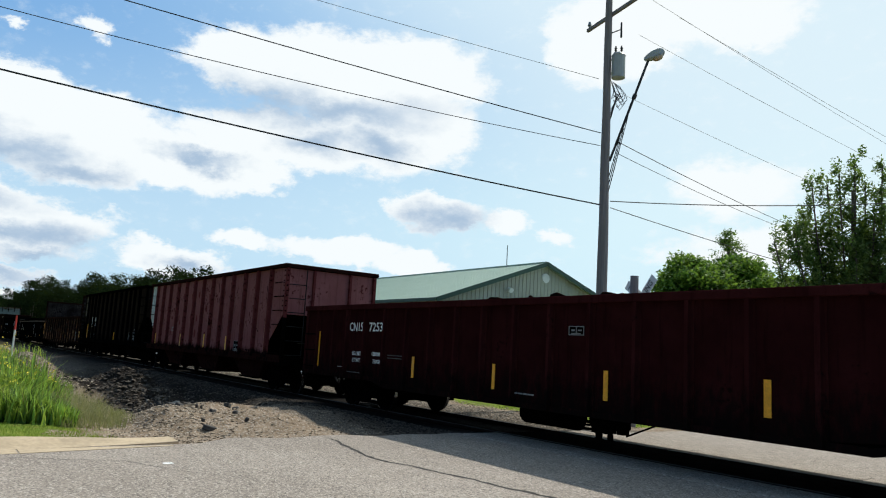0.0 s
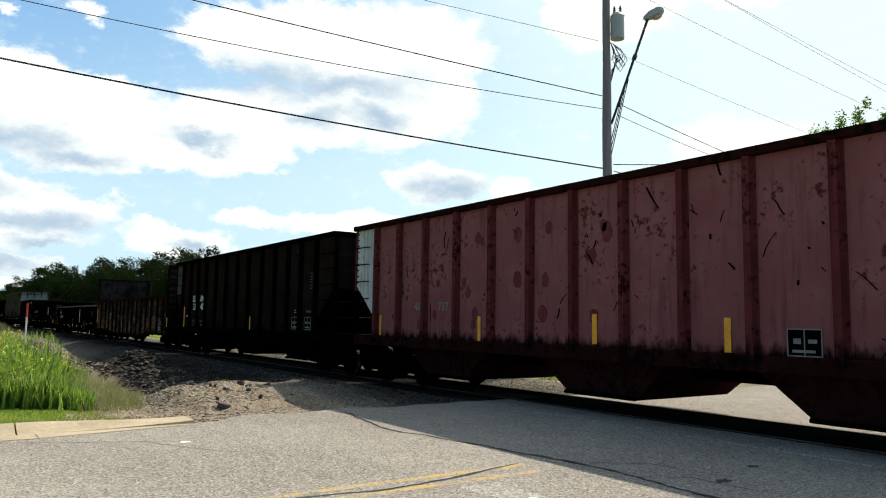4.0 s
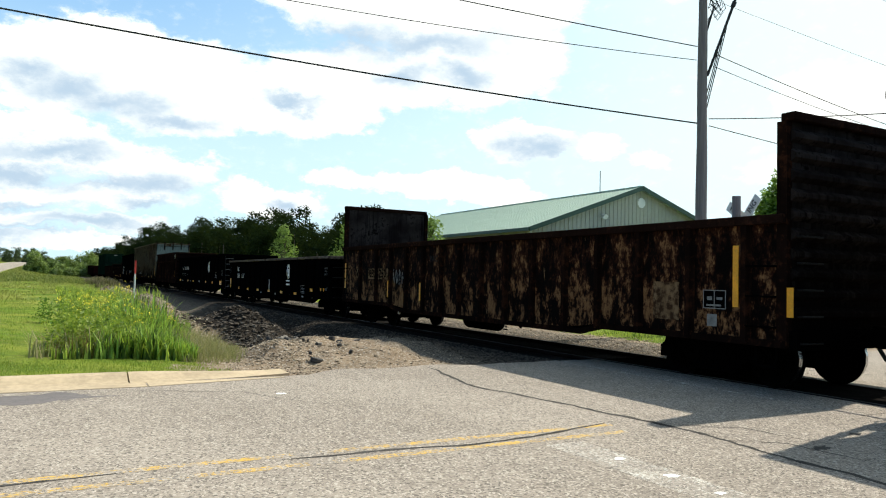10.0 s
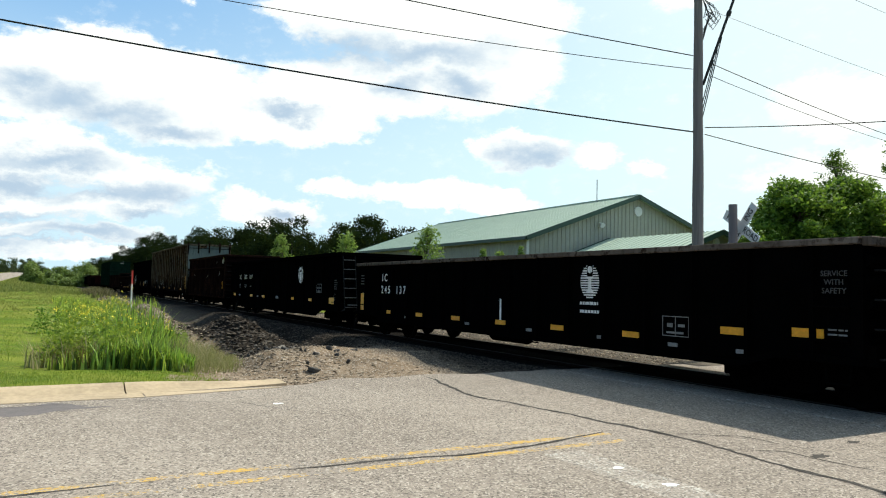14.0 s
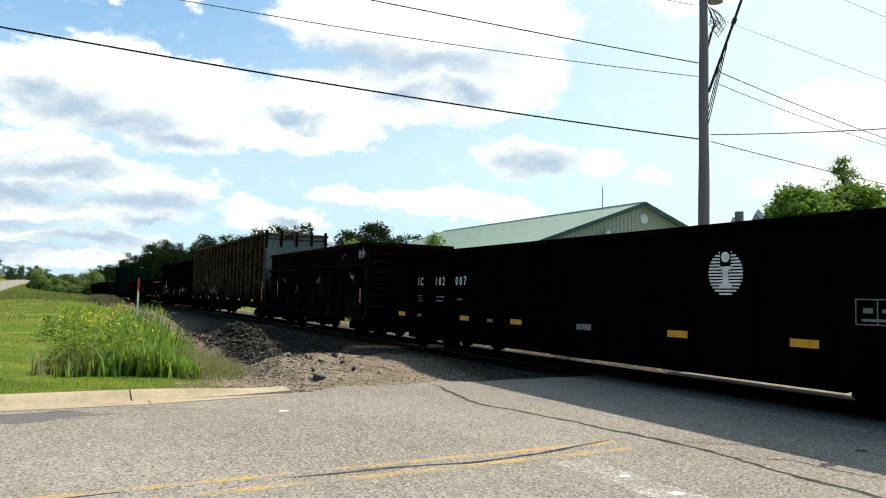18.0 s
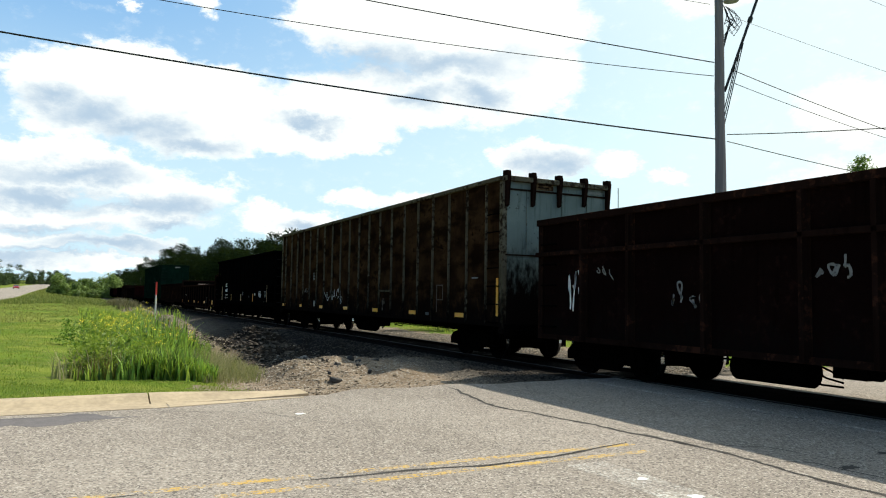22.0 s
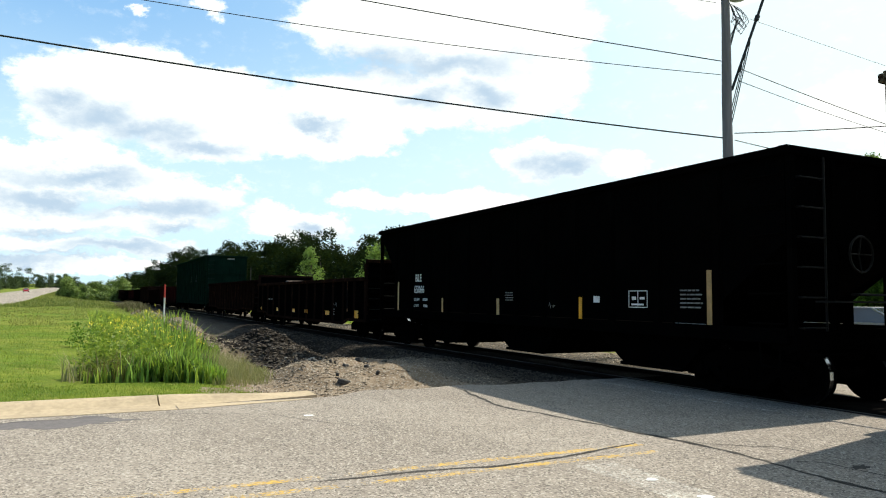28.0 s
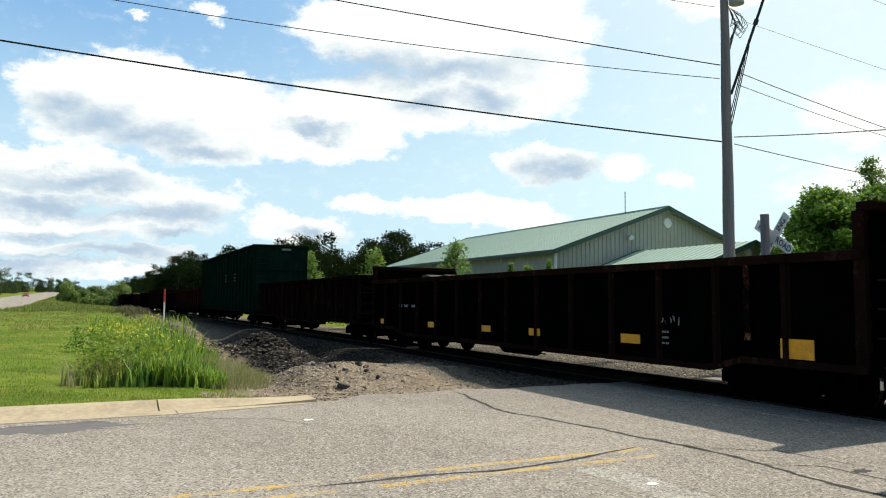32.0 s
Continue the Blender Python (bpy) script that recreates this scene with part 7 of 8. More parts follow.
    part("wing_gable", bm, SIDING, wing)
    part("gable_vent", made(rod, (-25.3, 29.3, 4.1), (-25.2, 29.3, 4.1), 0.2, n=16), WHITE_TRIM, wing)
    return b


make_building()


# ---- parked vehicles beyond the crossing ----
def make_sedan(name, label, paint, x, y, turn):
    car = tagged(new(name), label, "car")
    car.location, car.rotation_euler = (x, y, 0.0 if ROAD_X0 < x < ROAD_X1 else ground_z(x, y) + (0.14 if y < 0 else 0.02)), (0, 0, radians(turn))
    bm = bmesh.new()
    body = [(-2.2, 0.28), (2.15, 0.28), (2.25, 0.5), (2.15, 0.72), (1.05, 0.9), (-1.45, 0.95), (-2.15, 0.9), (-2.25, 0.6)]
    slab(bm, body, -0.87, 0.87)
    part("body", bevel(bm, 0.06, 2), paint, car, smooth=False)
    bm = bmesh.new()
    v = [bm.verts.new(q) for q in ((-1.75, -0.8, 0.9), (1.15, -0.8, 0.86), (1.15, 0.8, 0.86), (-1.75, 0.8, 0.9), (-1.05, -0.62, 1.4), (0.25, -0.62, 1.42), (0.25, 0.62, 1.42), (-1.05, 0.62, 1.4))]
    for f in ((0, 1, 5, 4), (1, 2, 6, 5), (2, 3, 7, 6), (3, 0, 4, 7), (4, 5, 6, 7)):
        bm.faces.new([v[i] for i in f])
    part("windows", bm, CAR_GLASS, car)
    part("roof", bevel(made(box, -1.08, 0.28, -0.64, 0.64, 1.39, 1.44), 0.02), paint, car)
    for px in (-0.42,):
        for s in (-1, 1):
            part("pillar", made(tube, [(px, s * 0.815, 0.9), (px - 0.03, s * 0.645, 1.4)], 0.04), paint, car)
    for s in (-1, 1):
        for px, qx in ((1.15, 0.25), (-1.75, -1.05)):
            part("pillar", made(tube, [(px, s * 0.8, 0.88), (qx, s * 0.63, 1.4)], 0.04), paint, car)
        for wx in (-1.35, 1.35):
            wheel = part("wheel", made(lathe_y, [(0.2, -0.1), (0.31, -0.1), (0.32, 0.0), (0.31, 0.1), (0.2, 0.1)], 20), TYRE, car, at=pose(wx, s * 0.8, 0.32))
            part("rim", made(rod, (0, -0.105, 0), (0, 0.105, 0), 0.2, n=14), GALV, wheel)
        part("headlight", made(box, 2.12, 2.21, s * 0.68 - 0.16, s * 0.68 + 0.16, 0.58, 0.7), WHITE_TRIM, car)
        part("mirror", made(box, 0.75, 0.9, s * 0.95 - 0.08, s * 0.95 + 0.08, 0.92, 1.05), paint, car)
    return car


make_sedan("sedan", "red sedan parked on gravel behind the crossing", CAR_RED, -13.7, 26.7, -60)
make_sedan("sedan", "silver sedan parked on gravel behind the track", GALV, -16.0, 24.5, 15)


make_sedan("sedan", "small red car far off on the highway", CAR_RED, -285, -17.5, 5)


# ---- trees ----
def leaf_cloud(verts, faces, centre, radii, count, size, rnd):
    """Leaves as small bent quads in an uneven shell round a centre."""
    for i in range(count):
        u = Vector((rnd.gauss(0, 1), rnd.gauss(0, 1), rnd.gauss(0, 1))).normalized()
        r = rnd.random() ** 0.4
        c = Vector((centre[0] + u.x * radii[0] * r, centre[1] + u.y * radii[1] * r, centre[2] + u.z * radii[2] * r))
        a = Vector((rnd.gauss(0, 1), rnd.gauss(0, 1), rnd.gauss(0, 0.7))).normalized()
        b = a.cross(u).normalized() if abs(a.dot(u)) < 0.98 else a.orthogonal()
        s = size * rnd.uniform(0.6, 1.3)
        k = len(verts)
        verts += [c - a * s, c - b * s * 0.45, c + a * s, c + b * s * 0.45]
        faces.append((k, k + 1, k + 2, k + 3))


def raw(name, verts, faces, mat, parent=None, smooth_on=False):
    me = bpy.data.meshes.new(name)
    me.from_pydata([tuple(v) for v in verts], [], faces)
    me.materials.append(mat)
    ob = new(name, me)
    if parent:
        ob.parent = parent
    return ob


def make_tree(label, x, y, height, width, leaf_mat, seed, clumps=70, leaves=120, leaf=0.13, low=0.25, shape="round", name="tree", category="tree"):
    rnd = random.Random(seed)
    z0 = ground_z(x, y) - 0.1
    tree = tagged(new(name), label, category)
    tree.location = (x, y, z0)
    bm = bmesh.new()
    lean = Vector((rnd.uniform(-0.03, 0.03), rnd.uniform(-0.03, 0.03), 1)) * height
    r0 = 0.012 * height + 0.05
    segs = [lean * f for f in (0, 0.15, 0.35, 0.6, 0.85)]
    for i in range(4):
        rod(bm, segs[i], segs[i + 1], r0 * (1 - 0.22 * i), r0 * (1 - 0.22 * (i + 1)), 8)
    verts, faces = [], []
    for k in range(clumps):
        f = low + (1 - low) * (k + rnd.random()) / clumps
        g = (f - low) / (1 - low)
        if shape == "round":
            spread = math.sqrt(max(0.03, 1 - (1.75 * g - 0.75) ** 2)) if g > 0.2 else 0.55 + 1.5 * g
        elif shape == "cone":
            spread = (1 - g) ** 0.9 * min(1, 0.35 + 4 * g) + 0.03
        else:
            spread = (1 - g) ** 0.6 * min(1.0, 0.55 + 1.4 * g) + 0.05
        a = rnd.uniform(0, 2 * math.pi)
        if shape == "tall":
            spread *= 0.72 + 0.85 * noise.noise(Vector((1.6 * math.cos(a) + seed, 1.6 * math.sin(a), 4.5 * g)))
        if shape == "round":
            spread *= 0.82 + 0.55 * noise.noise(Vector((2.2 * math.cos(a) + seed, 2.2 * math.sin(a), 3.5 * g)))
        rr = width / 2 * spread * rnd.uniform(0.25, 1.0) ** 0.7
        c = lean * f + Vector((rr * math.cos(a), rr * math.sin(a), rnd.uniform(-0.2, 0.2)))
        base = lean * max(0.12, f - 0.18 * rnd.uniform(0.6, 1.4))
        if k % 2 == 0:
            mid = base.lerp(c, 0.55) + Vector((0, 0, 0.15))
            rod(bm, base, mid, r0 * 0.28, r0 * 0.16, 5)
            rod(bm, mid, c, r0 * 0.16, r0 * 0.05, 5)
        s = width * rnd.uniform(0.07, 0.15) * (0.9 if shape == "round" else 0.85)
        leaf_cloud(verts, faces, c, (s, s, s * 0.8), leaves, leaf, rnd)
    part("trunk", bm, BARK, tree)
    raw("crown", verts, faces, leaf_mat, tree)
    return tree


def make_poplar(label, x, y, leaders, seed):
    """A poplar of many steep leaders; leaders: sideways reach, depth, height."""
    rnd = random.Random(seed)
    tree = tagged(new("poplar"), label, "tree")
    tree.location = (x, y, ground_z(x, y) - 0.1)
    side = Vector((y, -x, 0)).normalized()
    deep = Vector((x, y, 0)).normalized()
    bm = bmesh.new()
    verts, faces = [], []
    top = max(h for a, b, h in leaders)
    rod(bm, (0, 0, 0), (0, 0, top * 0.45), 0.26, 0.16, 9)
    rod(bm, (0, 0, top * 0.45), (0, 0, top * 0.85), 0.16, 0.05, 7)
    for reach, depth, height in leaders:
        out = side * reach + deep * depth
        foot = Vector((0, 0, height * rnd.uniform(0.16, 0.38)))
        bend = foot + out * 0.62 + Vector((0, 0, height * 0.20))
        tip = Vector((0, 0, height)) + out
        tube(bm, [foot, foot.lerp(bend, 0.5) + Vector((0, 0, -0.1)), bend, bend.lerp(tip, 0.55) + out * 0.06, tip - Vector((0, 0, 0.3))], 0.035, 6)
        for k in range(34):
            f = 0.22 + 0.78 * ((k + rnd.random()) / 34)
            p = foot.lerp(bend, f / 0.4) if f < 0.4 else bend.lerp(tip, (f - 0.4) / 0.6)
            girth = 0.85 * (1.05 - f) ** 0.5 + 0.10
            a = rnd.uniform(0, 6.283)
            r = girth * rnd.uniform(0.2, 1.25)
            q = p + Vector((math.cos(a) * r, math.sin(a) * r, rnd.uniform(-0.1, 0.25)))
            rod(bm, p - Vector((0, 0, 0.25)), q, 0.012, 0.006, 4)
            c = rnd.uniform(0.2, 0.38)
            leaf_cloud(verts, faces, q, (c * 0.85, c * 0.85, c * 1.5), 60, 0.085, rnd)
    part("trunk", bm, BARK, tree)
    raw("crown", verts, faces, LEAF_POPLAR, tree)
    return tree


rnd = random.Random(33)
leaders = [(0.1, 0.0, 11.5), (0.5, 0.8, 10.6), (-0.5, -0.6, 10.7), (1.15, -0.2, 11.0), (1.6, 0.6, 10.0), (-1.0, 0.5, 10.4), (-1.6, -0.3, 10.5), (-2.0, 0.6, 8.9), (-2.5, -0.5, 8.3), (-3.2, 0.2, 7.9), (2.3, -0.4, 9.2), (2.9, 0.3, 8.2), (-1.5, 0.2, 8.2), (-0.6, 0.4, 8.6), (0.8, -0.5, 8.8), (2.0, 0.3, 7.4)]
leaders += [(rnd.uniform(-3.0, 3.2), rnd.uniform(-1.4, 1.4), rnd.uniform(5.6, 8.2)) for k in range(10)]
make_poplar("tall poplar with an open grey-green crown of steep limbs", *at_bearing(24.7, 0, 36.0).xy, leaders, 14)
make_tree("broad bright green tree behind the crossing", *at_bearing(35.6, 0, 38.0).xy, 6.8, 6.4, LEAF_MID, 6, 260, 190, 0.11, 0.12)
make_tree("broad bright green tree behind the crossing", *at_bearing(32.0, 0, 40.0).xy, 7.0, 6.6, LEAF_MID, 7, 260, 190, 0.11, 0.12)
make_tree("broad bright green tree behind the crossing", *at_bearing(28.4, 0, 41.0).xy, 6.2, 6.0, LEAF_MID, 8, 230, 190, 0.11, 0.12)
make_tree("slim poplar that rises behind the broad trees", *at_bearing(32.8, 0, 46.0).xy, 9.8, 4.6, LEAF_POPLAR, 9, 120, 45, 0.09, 0.25, "tall")
for az, d, h, sd in ((62.7, 36.0, 4.6, 1), (69.0, 44.0, 4.8, 2), (74.0, 50.0, 5.0, 3), (58.3, 35, 3.45, 4), (56.9, 33.5, 3.35, 5), (55.2, 33, 3.4, 6)):
    make_tree("young light-green sapling beside the building", *at_bearing(az, 0, d).xy, h, (4.0 if sd < 4 else 1.3) + 0.3 * (sd % 3), LEAF_SAP, 60 + sd, 120, 26, 0.085, 0.05, "cone", "sapling", "young tree")


def make_woods(name, label, rows, mat, seed):
    """A far belt of trees."""
    rnd = random.Random(seed)
    verts, faces, bm = [], [], bmesh.new()
    for x, y, h in rows:
        z0 = ground_z(x, y) - 0.3
        w = h * rnd.uniform(0.34, 0.72)
        rod(bm, (x, y, z0), (x, y, z0 + h * 0.6), 0.2, 0.1, 5)
        big = max(1.0, h / 14)
        for k in range(34):
            f = rnd.uniform(0.08, 1.0)
            g = math.sqrt(max(0.04, 1 - (1.5 * f - 0.6) ** 2)) if f > 0.15 else 0.8
            a = rnd.uniform(0, 6.283)
            rr = w / 2 * g * rnd.uniform(0.3, 1.0)
            leaf_cloud(verts, faces, (x + rr * math.cos(a), y + rr * math.sin(a), z0 + h * f * 0.95), (1.4 * big, 1.4 * big, 0.9 * big), 52, 0.26 * big, rnd)
    ob = raw(name, verts, faces, mat)
    tagged(ob, label, "woods", kind="stuff")
    part("trunks", bm, BARK, ob)
    return ob


rnd = random.Random(77)
belt = []
for i in range(130):
    f = i / 129
    x = -112 - 130 * f + rnd.uniform(-3, 3)
    y = 44 - 22 * f + rnd.uniform(-3, 12)
    belt.append((x, y, (13.2 + 2.2 * f) * rnd.uniform(0.62, 1.18)))
for i in range(90):
    belt.append((-240 - i * 4.4 + rnd.uniform(-3, 3), 24 + rnd.uniform(-2, 10), 14.0 * rnd.uniform(0.75, 1.1)))
for i in range(70):
    f = i / 69
    belt.append((-118 - 130 * f + rnd.uniform(-3, 3), 56 - 22 * f + rnd.uniform(-2, 8), (12.6 + 2.0 * f) * rnd.uniform(0.8, 1.05)))
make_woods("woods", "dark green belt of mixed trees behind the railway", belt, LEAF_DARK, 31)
far = []
for i in range(50):
    far.append((-330 - i * 5 + rnd.uniform(-4, 4), -34 - 0.03 * i + rnd.uniform(-14, 3), 8.0 * rnd.choice((0.5, 0.7, 0.9, 1.1, 1.7))))
for i in range(46):
    far.append((-560 + rnd.uniform(-40, 40), -30 + i * 1.2 + rnd.uniform(-2, 2), 8.0 * rnd.uniform(0.55, 1.4)))
make_woods("woods", "far trees at the bend of the highway", far, LEAF_FAR, 32)
shrubs = []
for i in range(46):
    f = rnd.random()
    shrubs.append((-215 - 75 * rnd.random(), -5.5 + 20 * f, 4.6 * rnd.choice((0.4, 0.55, 0.7, 0.9, 1.1, 1.5))))
make_woods("thicket", "light green thicket where the highway bends away", shrubs, LEAF_EDGE, 33)


# ---- reeds, grasses, stones ----
def blades(name, label, spots, mat, category):
    """Bent tapering blades; spots: x, y, height, width, lean, heading."""
    verts, faces = [], []
    for x, y, h, w, lean, head in spots:
        z = ground_z(x, y) - 0.02
        c, s = math.cos(head), math.sin(head)
        k = len(verts)
        for f, b in ((0, 0), (0.55, 0.25), (1.0, 1.0)):
            ox, oy, oz = x + c * lean * h * b, y + s * lean * h * b, z + h * f * (1 - 0.25 * lean * b)
            ww = w * (1 - f) * 0.5 if f < 1 else 0
            if f < 1:
                verts += [(ox - s * ww, oy + c * ww, oz), (ox + s * ww, oy - c * ww, oz)]
            else:
                verts.append((ox, oy, oz))
        faces += [(k, k + 1, k + 3, k + 2), (k + 2, k + 3, k + 4)]
    return tagged(raw(name, verts, faces, mat), label, category, kind="stuff")


rnd = random.Random(5)


def reed_edge(x):
    return 2.35 + 0.14 * (-13.4 - x) if x > -19 else max(1.8, 3.13 - 0.17 * (-19 - x))


def reed_left(x):
    return 0.0 + 0.055 * (-13.7 - x)


spots, broad = [], []
while len(spots) + len(broad) < 9000:
    x = -13.75 - 14.0 * rnd.random() ** 1.3
    left = reed_left(x)
    y = rnd.uniform(left, reed_edge(x))
    patch = noise.noise(Vector((x * 0.7, y * 0.7, 2)))
    if rnd.random() > (0.55 + 0.9 * patch) * smooth(left - 0.1, left + 1.1, y + 0.5 * noise.noise(Vector((x * 1.3, 4, 0)))):
        continue
    if bump_at(x, y, -26.8, 3.3, 3.0, 0.95) > 0.3 or rnd.random() > 0.12 + smooth(-0.2, 0.2, noise.noise(Vector((x * 2.3, y * 2.3, 6)))):
        continue
    h = (1.2 + 0.45 * patch) * rnd.uniform(0.45, 1.15) * (0.35 + 0.65 * smooth(left - 0.3, left + 1.4, y)) * (0.42 + 0.58 * smooth(-13.6, -18.5, x)) * (0.35 + 0.65 * smooth(reed_edge(x) + 0.1, reed_edge(x) - 0.9, y))
    h *= 1 - 0.3 * smooth(-20, -25, x)
    if rnd.random() < 0.45 and y > left + 0.6:
        broad.append((x, y, max(0.3, h * 1.02 + 0.1), rnd.uniform(0.05, 0.10), rnd.uniform(0.02, 0.45), rnd.uniform(0, 6.283)))
    else:
        spots.append((x, y, max(0.22, h + 0.08), rnd.uniform(0.03, 0.07), rnd.uniform(0.03, 0.4) if rnd.random() < 0.7 else rnd.uniform(0.4, 0.95), rnd.uniform(0, 6.283)))
blades("reeds", "tall bright green reeds in the ditch", spots, REED, "reeds")
blades("cattails", "broad upright cattail leaves in the ditch", broad, CATTAIL, "reeds")
spots = []
while len(spots) < 900:
    x = -13.8 - 6.0 * rnd.random()
    y = reed_left(x) + rnd.gauss(0.45, 0.22)
    spots.append((x, y, rnd.uniform(0.2, 0.6), rnd.uniform(0.015, 0.03), rnd.uniform(0.05, 0.4), rnd.uniform(0, 6.283)))
blades("reddish_grass", "reddish-brown dry grass at the edge of the reeds", spots, RED_GRASS, "grass")
spots = []
while len(spots) < 4200:
    x = -13.6 - 7.0 * rnd.random()
    y = reed_edge(x) + rnd.uniform(-0.5, 1.0) * smooth(-13.0, -14.5, x)
    spots.append((x, y, rnd.uniform(0.25, 0.75) * smooth(-13.0, -16.0, x) * smooth(1.3, 0.0, y - reed_edge(x)) + 0.10, rnd.uniform(0.008, 0.016), rnd.uniform(0.1, 0.7), rnd.uniform(0, 6.283)))
blades("seed_grass", "pale feathery seed grass beside the reeds", spots, SEED_GRASS, "grass")
spots = []
for i in range(15000):
    x, y = rnd.uniform(-13.6, -11.08), rnd.uniform(-4.5, 2.5 + 0.4 * rnd.random())
    spots.append((x, y, rnd.uniform(0.03, 0.08), 0.012, rnd.uniform(0.1, 0.6), rnd.uniform(0, 6.283)))
for i in range(15000):
    x = -13.5 - 26 * rnd.random() ** 1.6
    spots.append((x, rnd.uniform(-7.0, -0.6 + 0.4 * noise.noise(Vector((x, 0, 0)))), rnd.uniform(0.04, 0.11), 0.018, rnd.uniform(0.1, 0.7), rnd.uniform(0, 6.283)))
blades("turf", "short mown turf beside the kerb", spots, TURF, "grass")
spots = []
for i in range(5000):
    x = -27 - 35 * rnd.random()
    spots.append((x, rnd.uniform(0.4, 4.6), rnd.uniform(0.2, 0.55), 0.04, rnd.uniform(0.1, 0.6), rnd.uniform(0, 6.283)))
for i in range(4200):
    x = -16.5 - 45 * rnd.random()
    spots.append((x, rnd.uniform(15.5, 22.5), rnd.uniform(0.15, 0.6), 0.035, rnd.uniform(0.1, 0.6), rnd.uniform(0, 6.283)))
for i in range(3000):
    x = -12.0 - 6 * rnd.random()
    spots.append((x, rnd.uniform(14.7, 18.6), rnd.uniform(0.05, 0.16), 0.02, rnd.uniform(0.1, 0.6), rnd.uniform(0, 6.283)))
blades("rough_grass", "rough green grass and weeds by the track", spots, REED, "grass")


spots = []
for i in range(15000):
    x = -40 - 92 * rnd.random() ** 1.2
    y = rnd.uniform(-9.6, 3.5)
    if noise.noise(Vector((x * 0.12, y * 0.3, 7))) < -0.25 + 0.4 * smooth(-60, -36, x):
        continue
    spots.append((x, y, rnd.uniform(0.06, 0.16), 0.05, rnd.uniform(0.1, 0.7), rnd.uniform(0, 6.283)))
for i in range(10000):
    spots.append((-130 - 170 * rnd.random(), rnd.uniform(-9.6, 6.0), rnd.uniform(0.2, 0.45), 0.16, rnd.uniform(0.1, 0.6), rnd.uniform(0, 6.283)))
blades("meadow_grass", "rough yellow-green meadow grass by the highway", spots, MEADOW, "grass")


spots = []
while len(spots) < 9000:
    x = -84 - 105 * rnd.random()
    y = rnd.uniform(-9.4, 5.2)
    if noise.noise(Vector((x * 0.07, y * 0.22, 3))) < -0.05 - 0.5 * smooth(-95, -130, x):
        continue
    spots.append((x, y, rnd.uniform(0.15, 0.7) * smooth(-82, -108, x) * (0.6 + 0.8 * rnd.random() ** 3), 0.10, rnd.uniform(0.1, 0.6), rnd.uniform(0, 6.283)))
blades("brush", "unmown dark green and brownish brush beyond the meadow", spots, BRUSH, "brush")
spots = []
while len(spots) < 2200:
    x = -62 - 56 * rnd.random()
    spots.append((x, rnd.gauss(5.0, 0.5), rnd.uniform(0.3, 0.8) * smooth(-60, -74, x) + 0.1, 0.05, rnd.uniform(0.1, 0.6), rnd.uniform(0, 6.283)))
blades("dry_thicket", "dry brown thicket on the bank beside the railway", spots, DRY_STEM, "brush")


def make_flowers():
    verts, faces = [], []
    r2 = random.Random(9)
    for i in range(260):
        x = -16.0 - 11 * r2.random()
        y = min(2.6, max(0.2, r2.gauss(1.5, 0.6)))
        z = ground_z(x, y) + r2.uniform(0.75, 1.15)
        leaf_cloud(verts, faces, (x, y, z), (0.05, 0.05, 0.05), 6, 0.022, r2)
    return tagged(raw("wildflowers", verts, faces, FLOWER), "small yellow wildflowers among the reeds", "flowers", kind="stuff")


make_flowers()


def make_weeds(name, label, spots, mat, seed, category, kind="stuff"):
    """Leafy weeds: stems with small leaves round them."""
    r2 = random.Random(seed)
    verts, faces = [], []
    for x, y, h, w in spots:
        z = ground_z(x, y)
        for k in range(7):
            f = (k + 0.5) / 7
            leaf_cloud(verts, faces, (x + r2.gauss(0, w * 0.25), y + r2.gauss(0, w * 0.25), z + h * f), (w * 0.5, w * 0.5, h * 0.12), 12, 0.045, r2)
    return tagged(raw(name, verts, faces, mat), label, category, kind=kind)


r3 = random.Random(71)
spots = []
while len(spots) < 260:
    x = -14.2 - 11 * r3.random()
    y = r3.uniform(0.0, 1.5) + 0.05 * (-15 - x)
    spots.append((x, y, r3.uniform(0.45, 1.0) * smooth(-1.8, 0.6, y), r3.uniform(0.25, 0.5)))
make_weeds("goldenrod", "yellow-green goldenrod among the reeds", spots, LEAF_GOLD, 72, "weeds")
for x, y, h, w in ((-26.3, 0.0, 0.95, 1.1),):
    make_weeds("shrub", "small dark green shrub on the mown grass", [(x + r3.uniform(-0.35, 0.35), y + r3.uniform(-0.35, 0.35), h * r3.uniform(0.7, 1.0), 0.6) for k in range(9)], LEAF_MID, 73, "shrub", "")
spots = []
for i in range(420):
    x = -13.9 - 3.0 * r3.random()
    spots.append((x, r3.uniform(-0.3, 2.2), r3.uniform(0.25, 0.8), 0.03, r3.uniform(0.2, 0.9), r3.uniform(0, 6.283)))
blades("dead_blades", "dry straw-coloured blades at the foot of the reeds", spots, SEED_GRASS, "reeds")


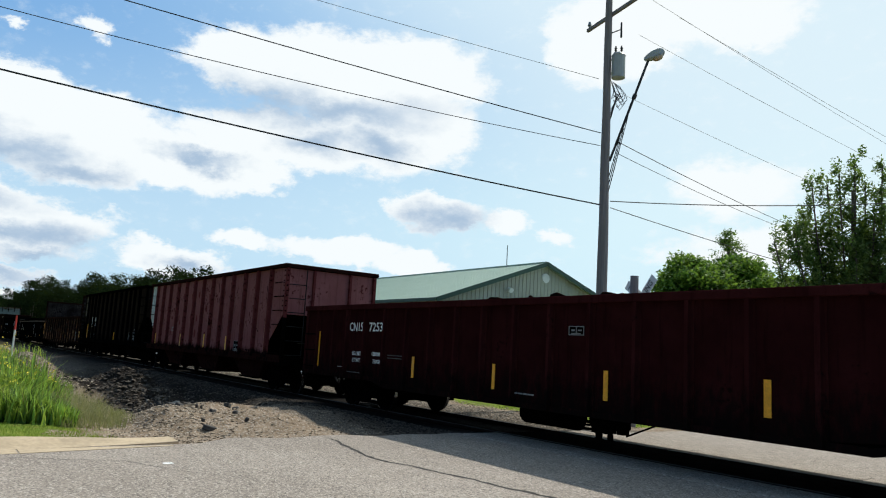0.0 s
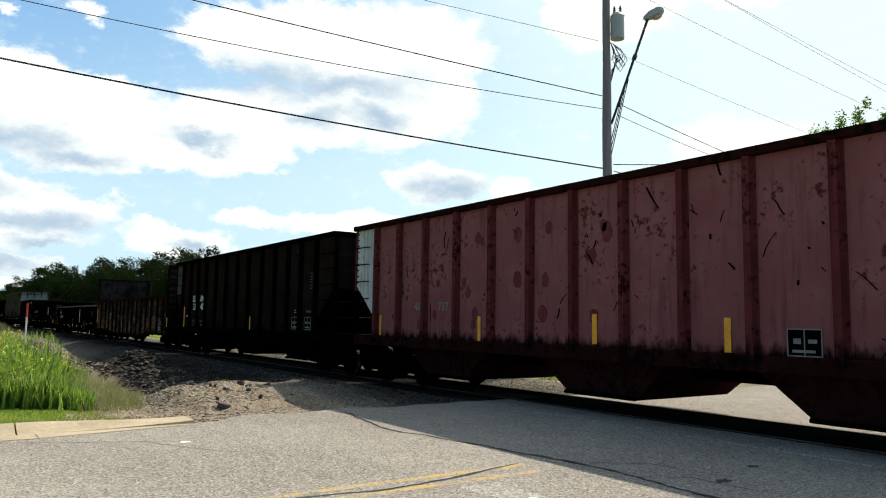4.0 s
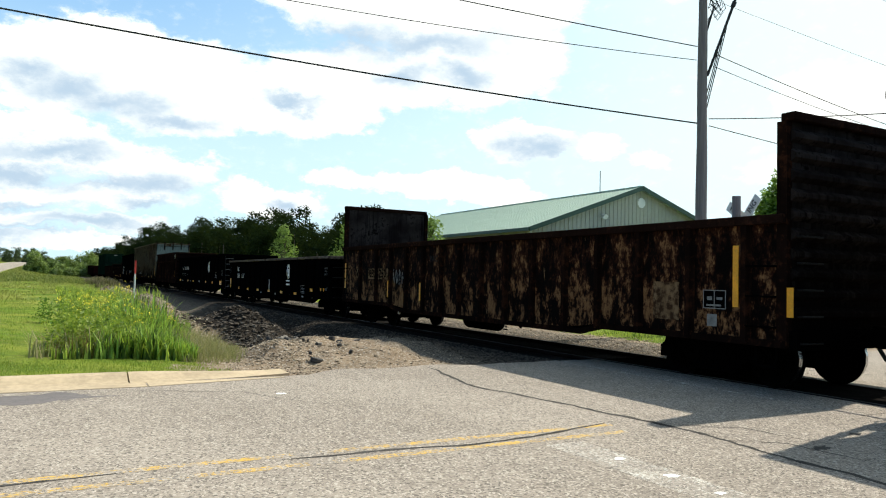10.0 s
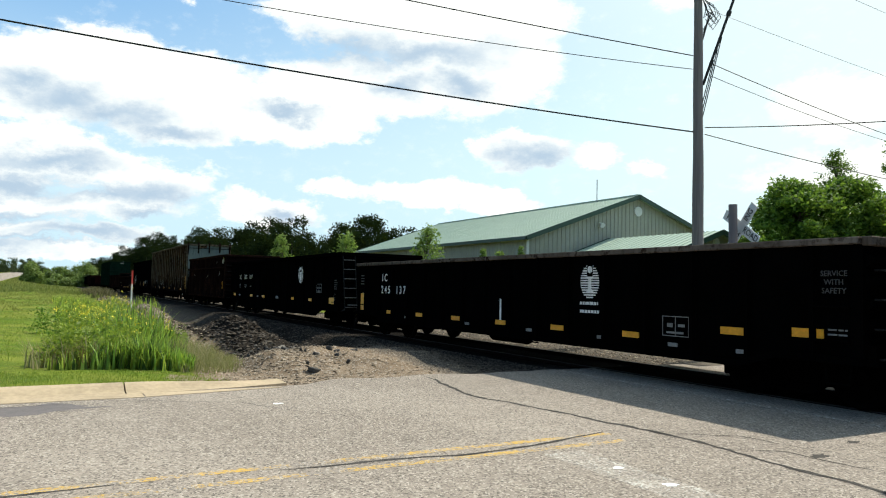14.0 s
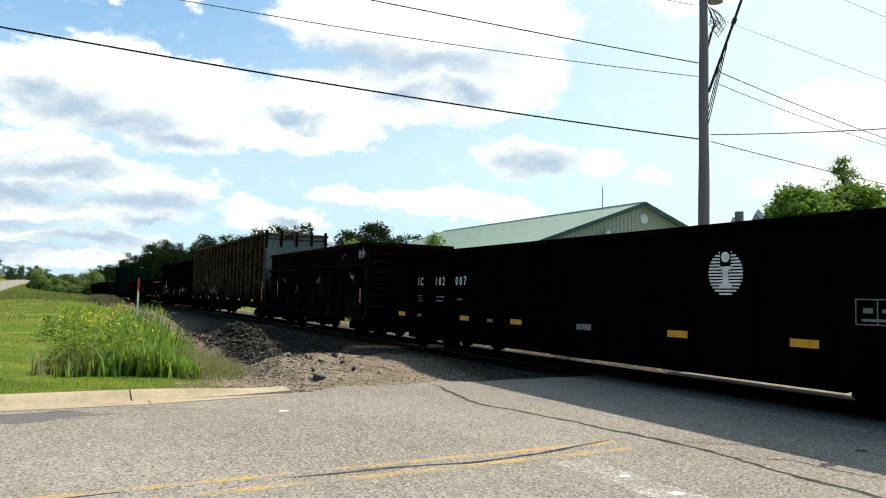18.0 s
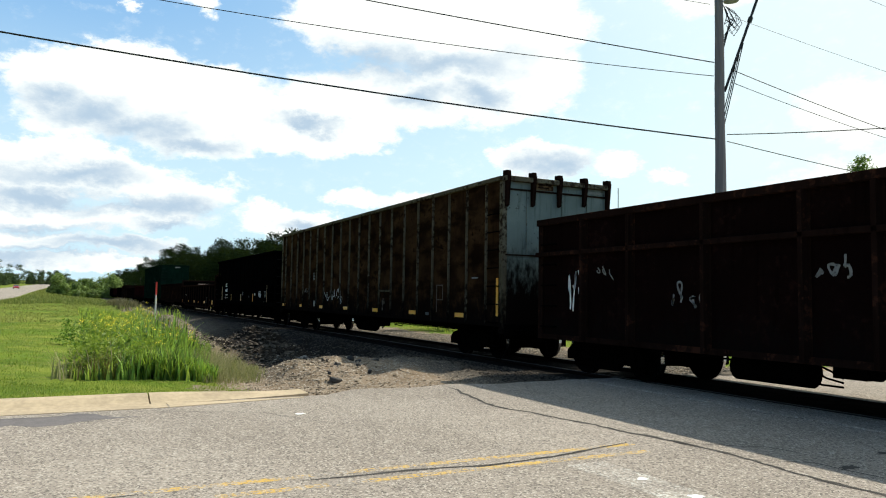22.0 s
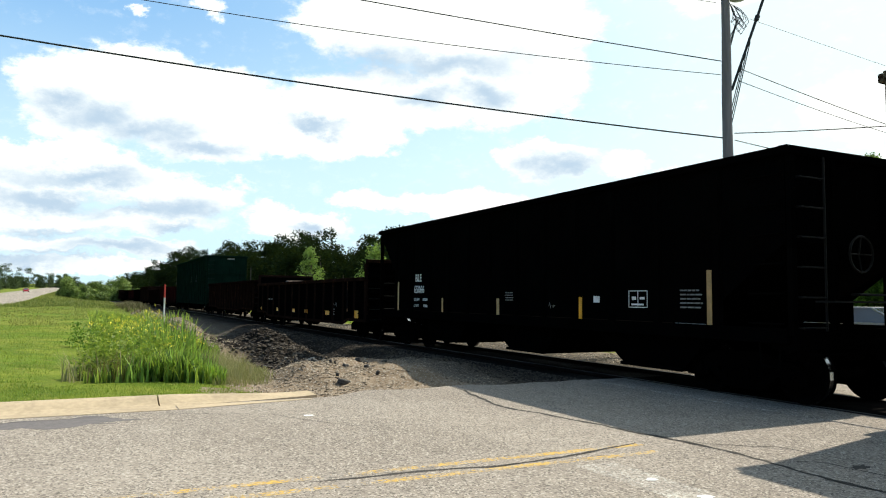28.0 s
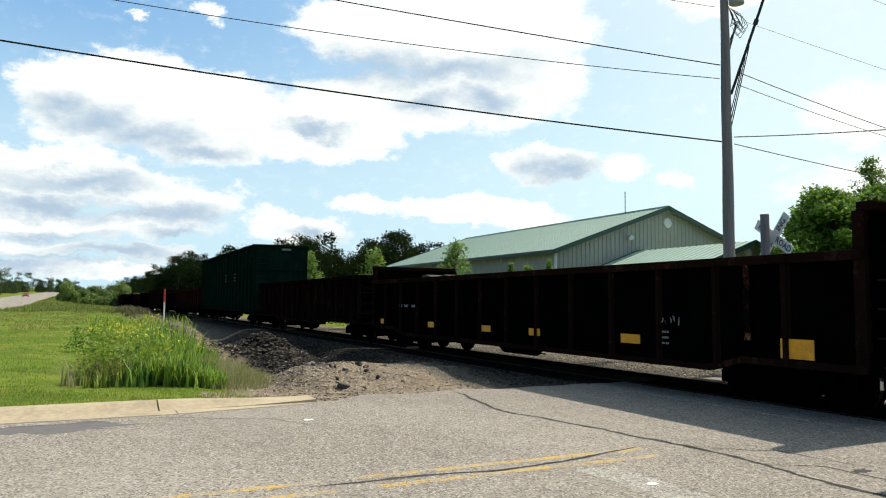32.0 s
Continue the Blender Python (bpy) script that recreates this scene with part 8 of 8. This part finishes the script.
def make_stones(name, label, count, pick, mat, seed):
    r2 = random.Random(seed)
    verts, faces = [], []
    for i in range(count):
        x, y, s = pick(r2)
        z = ground_z(x, y)
        k = len(verts)
        rot = Euler((r2.uniform(0, 3), r2.uniform(0, 3), r2.uniform(0, 3))).to_matrix()
        for v in ((1, 0, 0), (-1, 0, 0), (0, 1, 0), (0, -1, 0), (0, 0, 1), (0, 0, -1)):
            q = rot @ (Vector(v) * s * r2.uniform(0.6, 1.2))
            verts.append((x + q.x, y + q.y, z + q.z * 0.5 + s * 0.2))
        for a, b, c in ((0, 2, 4), (2, 1, 4), (1, 3, 4), (3, 0, 4), (2, 0, 5), (1, 2, 5), (3, 1, 5), (0, 3, 5)):
            faces.append((k + a, k + b, k + c))
    return tagged(raw(name, verts, faces, mat), label, "gravel", kind="stuff")


# near-side stones use the shade-darkened copy, those beyond the rails the pale one
make_stones("ballast", "grey ballast stones along the track, sooty and darkened for train shade", 8000, lambda r: (-11.6 - 30 * r.random() ** 1.3, 8.9 - 1.7 * r.random() ** 1.4, r.uniform(0.012, 0.04)), BALLAST_STONE, 1)
make_stones("slope_gravel", "stones on the slope below the track, darkened for train shade", 3500, lambda r: (-18 - 22 * r.random() ** 1.3, 8.2 - 3.6 * r.random(), 0.015 + 0.05 * r.random() ** 2), BALLAST_STONE, 8)
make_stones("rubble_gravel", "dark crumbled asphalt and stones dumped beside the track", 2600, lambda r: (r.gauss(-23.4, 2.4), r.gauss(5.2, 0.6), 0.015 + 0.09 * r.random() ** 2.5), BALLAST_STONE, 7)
make_stones("shoulder_gravel", "tan gravel on the dirt beside the track", 7000, lambda r: (-11.2 - 26 * r.random() ** 1.4, 7.2 - 3.6 * r.random(), 0.006 + 0.03 * r.random() ** 3), STONE, 4)
make_stones("heap_gravel", "loose gravel on the heap beside the crossing", 6500, lambda r: (r.gauss(-15.0, 1.8), max(2.7 + 0.5 * r.random(), r.gauss(4.1, 0.8)), 0.006 + 0.036 * r.random() ** 2.6), STONE, 2)
make_stones("heap_gravel", "pale gravel heap near the marker post", 5500, lambda r: (r.gauss(-26.8, 2.0), r.gauss(3.2, 0.55), r.uniform(0.02, 0.055)), STONE, 6)
make_stones("far_ballast", "grey ballast stones beyond the rails", 4000, lambda r: (-11.8 - 30 * r.random() ** 1.3, 11.8 + 3.2 * r.random(), r.uniform(0.015, 0.045)), STONE, 3)


def make_rubble():
    r2 = random.Random(12)
    for i in range(84):
        x, y = r2.gauss(-17.6, 2.0), r2.gauss(5.0, 0.6)
        s = 0.03 + 0.13 * r2.random() ** 1.8
        ring = [(s * r2.uniform(0.7, 1.3) * math.cos(a), s * r2.uniform(0.6, 1.1) * math.sin(a)) for a in np.linspace(0, 2 * math.pi, 7, endpoint=False)]
        ob = part("rubble_slab", bevel(made(slab_z, ring, -0.05, 0.035), 0.012), PATCH if i % 7 else STONE_PALE, at=pose(x, y, ground_z(x, y) + 0.03, r2.uniform(-22, 22), r2.uniform(-22, 22), r2.uniform(0, 360)))
        tagged(ob, "broken slab of old asphalt on the gravel" if i % 7 else "broken lump of pale concrete on the gravel", "rubble", "rubble beside the crossing")


make_rubble()


# ---- what moves ----
def motions():
    for car, x0 in CARS:
        walk(car, [(float(t), pose(x0 + d, TRACK_Y, 0)) for t, d in enumerate(DIST)])
    times = [k / 10 for k in range(321)]
    gone = [float(np.interp(t, range(len(DIST)), DIST)) for t in times]
    for w, dx, turn0 in ROLLING:
        walk(w, [(t, pose(dx, 0, 0.452, 0, turn0 + math.degrees(d / WHEEL_R), 0)) for t, d in zip(times, gone)])


motions()
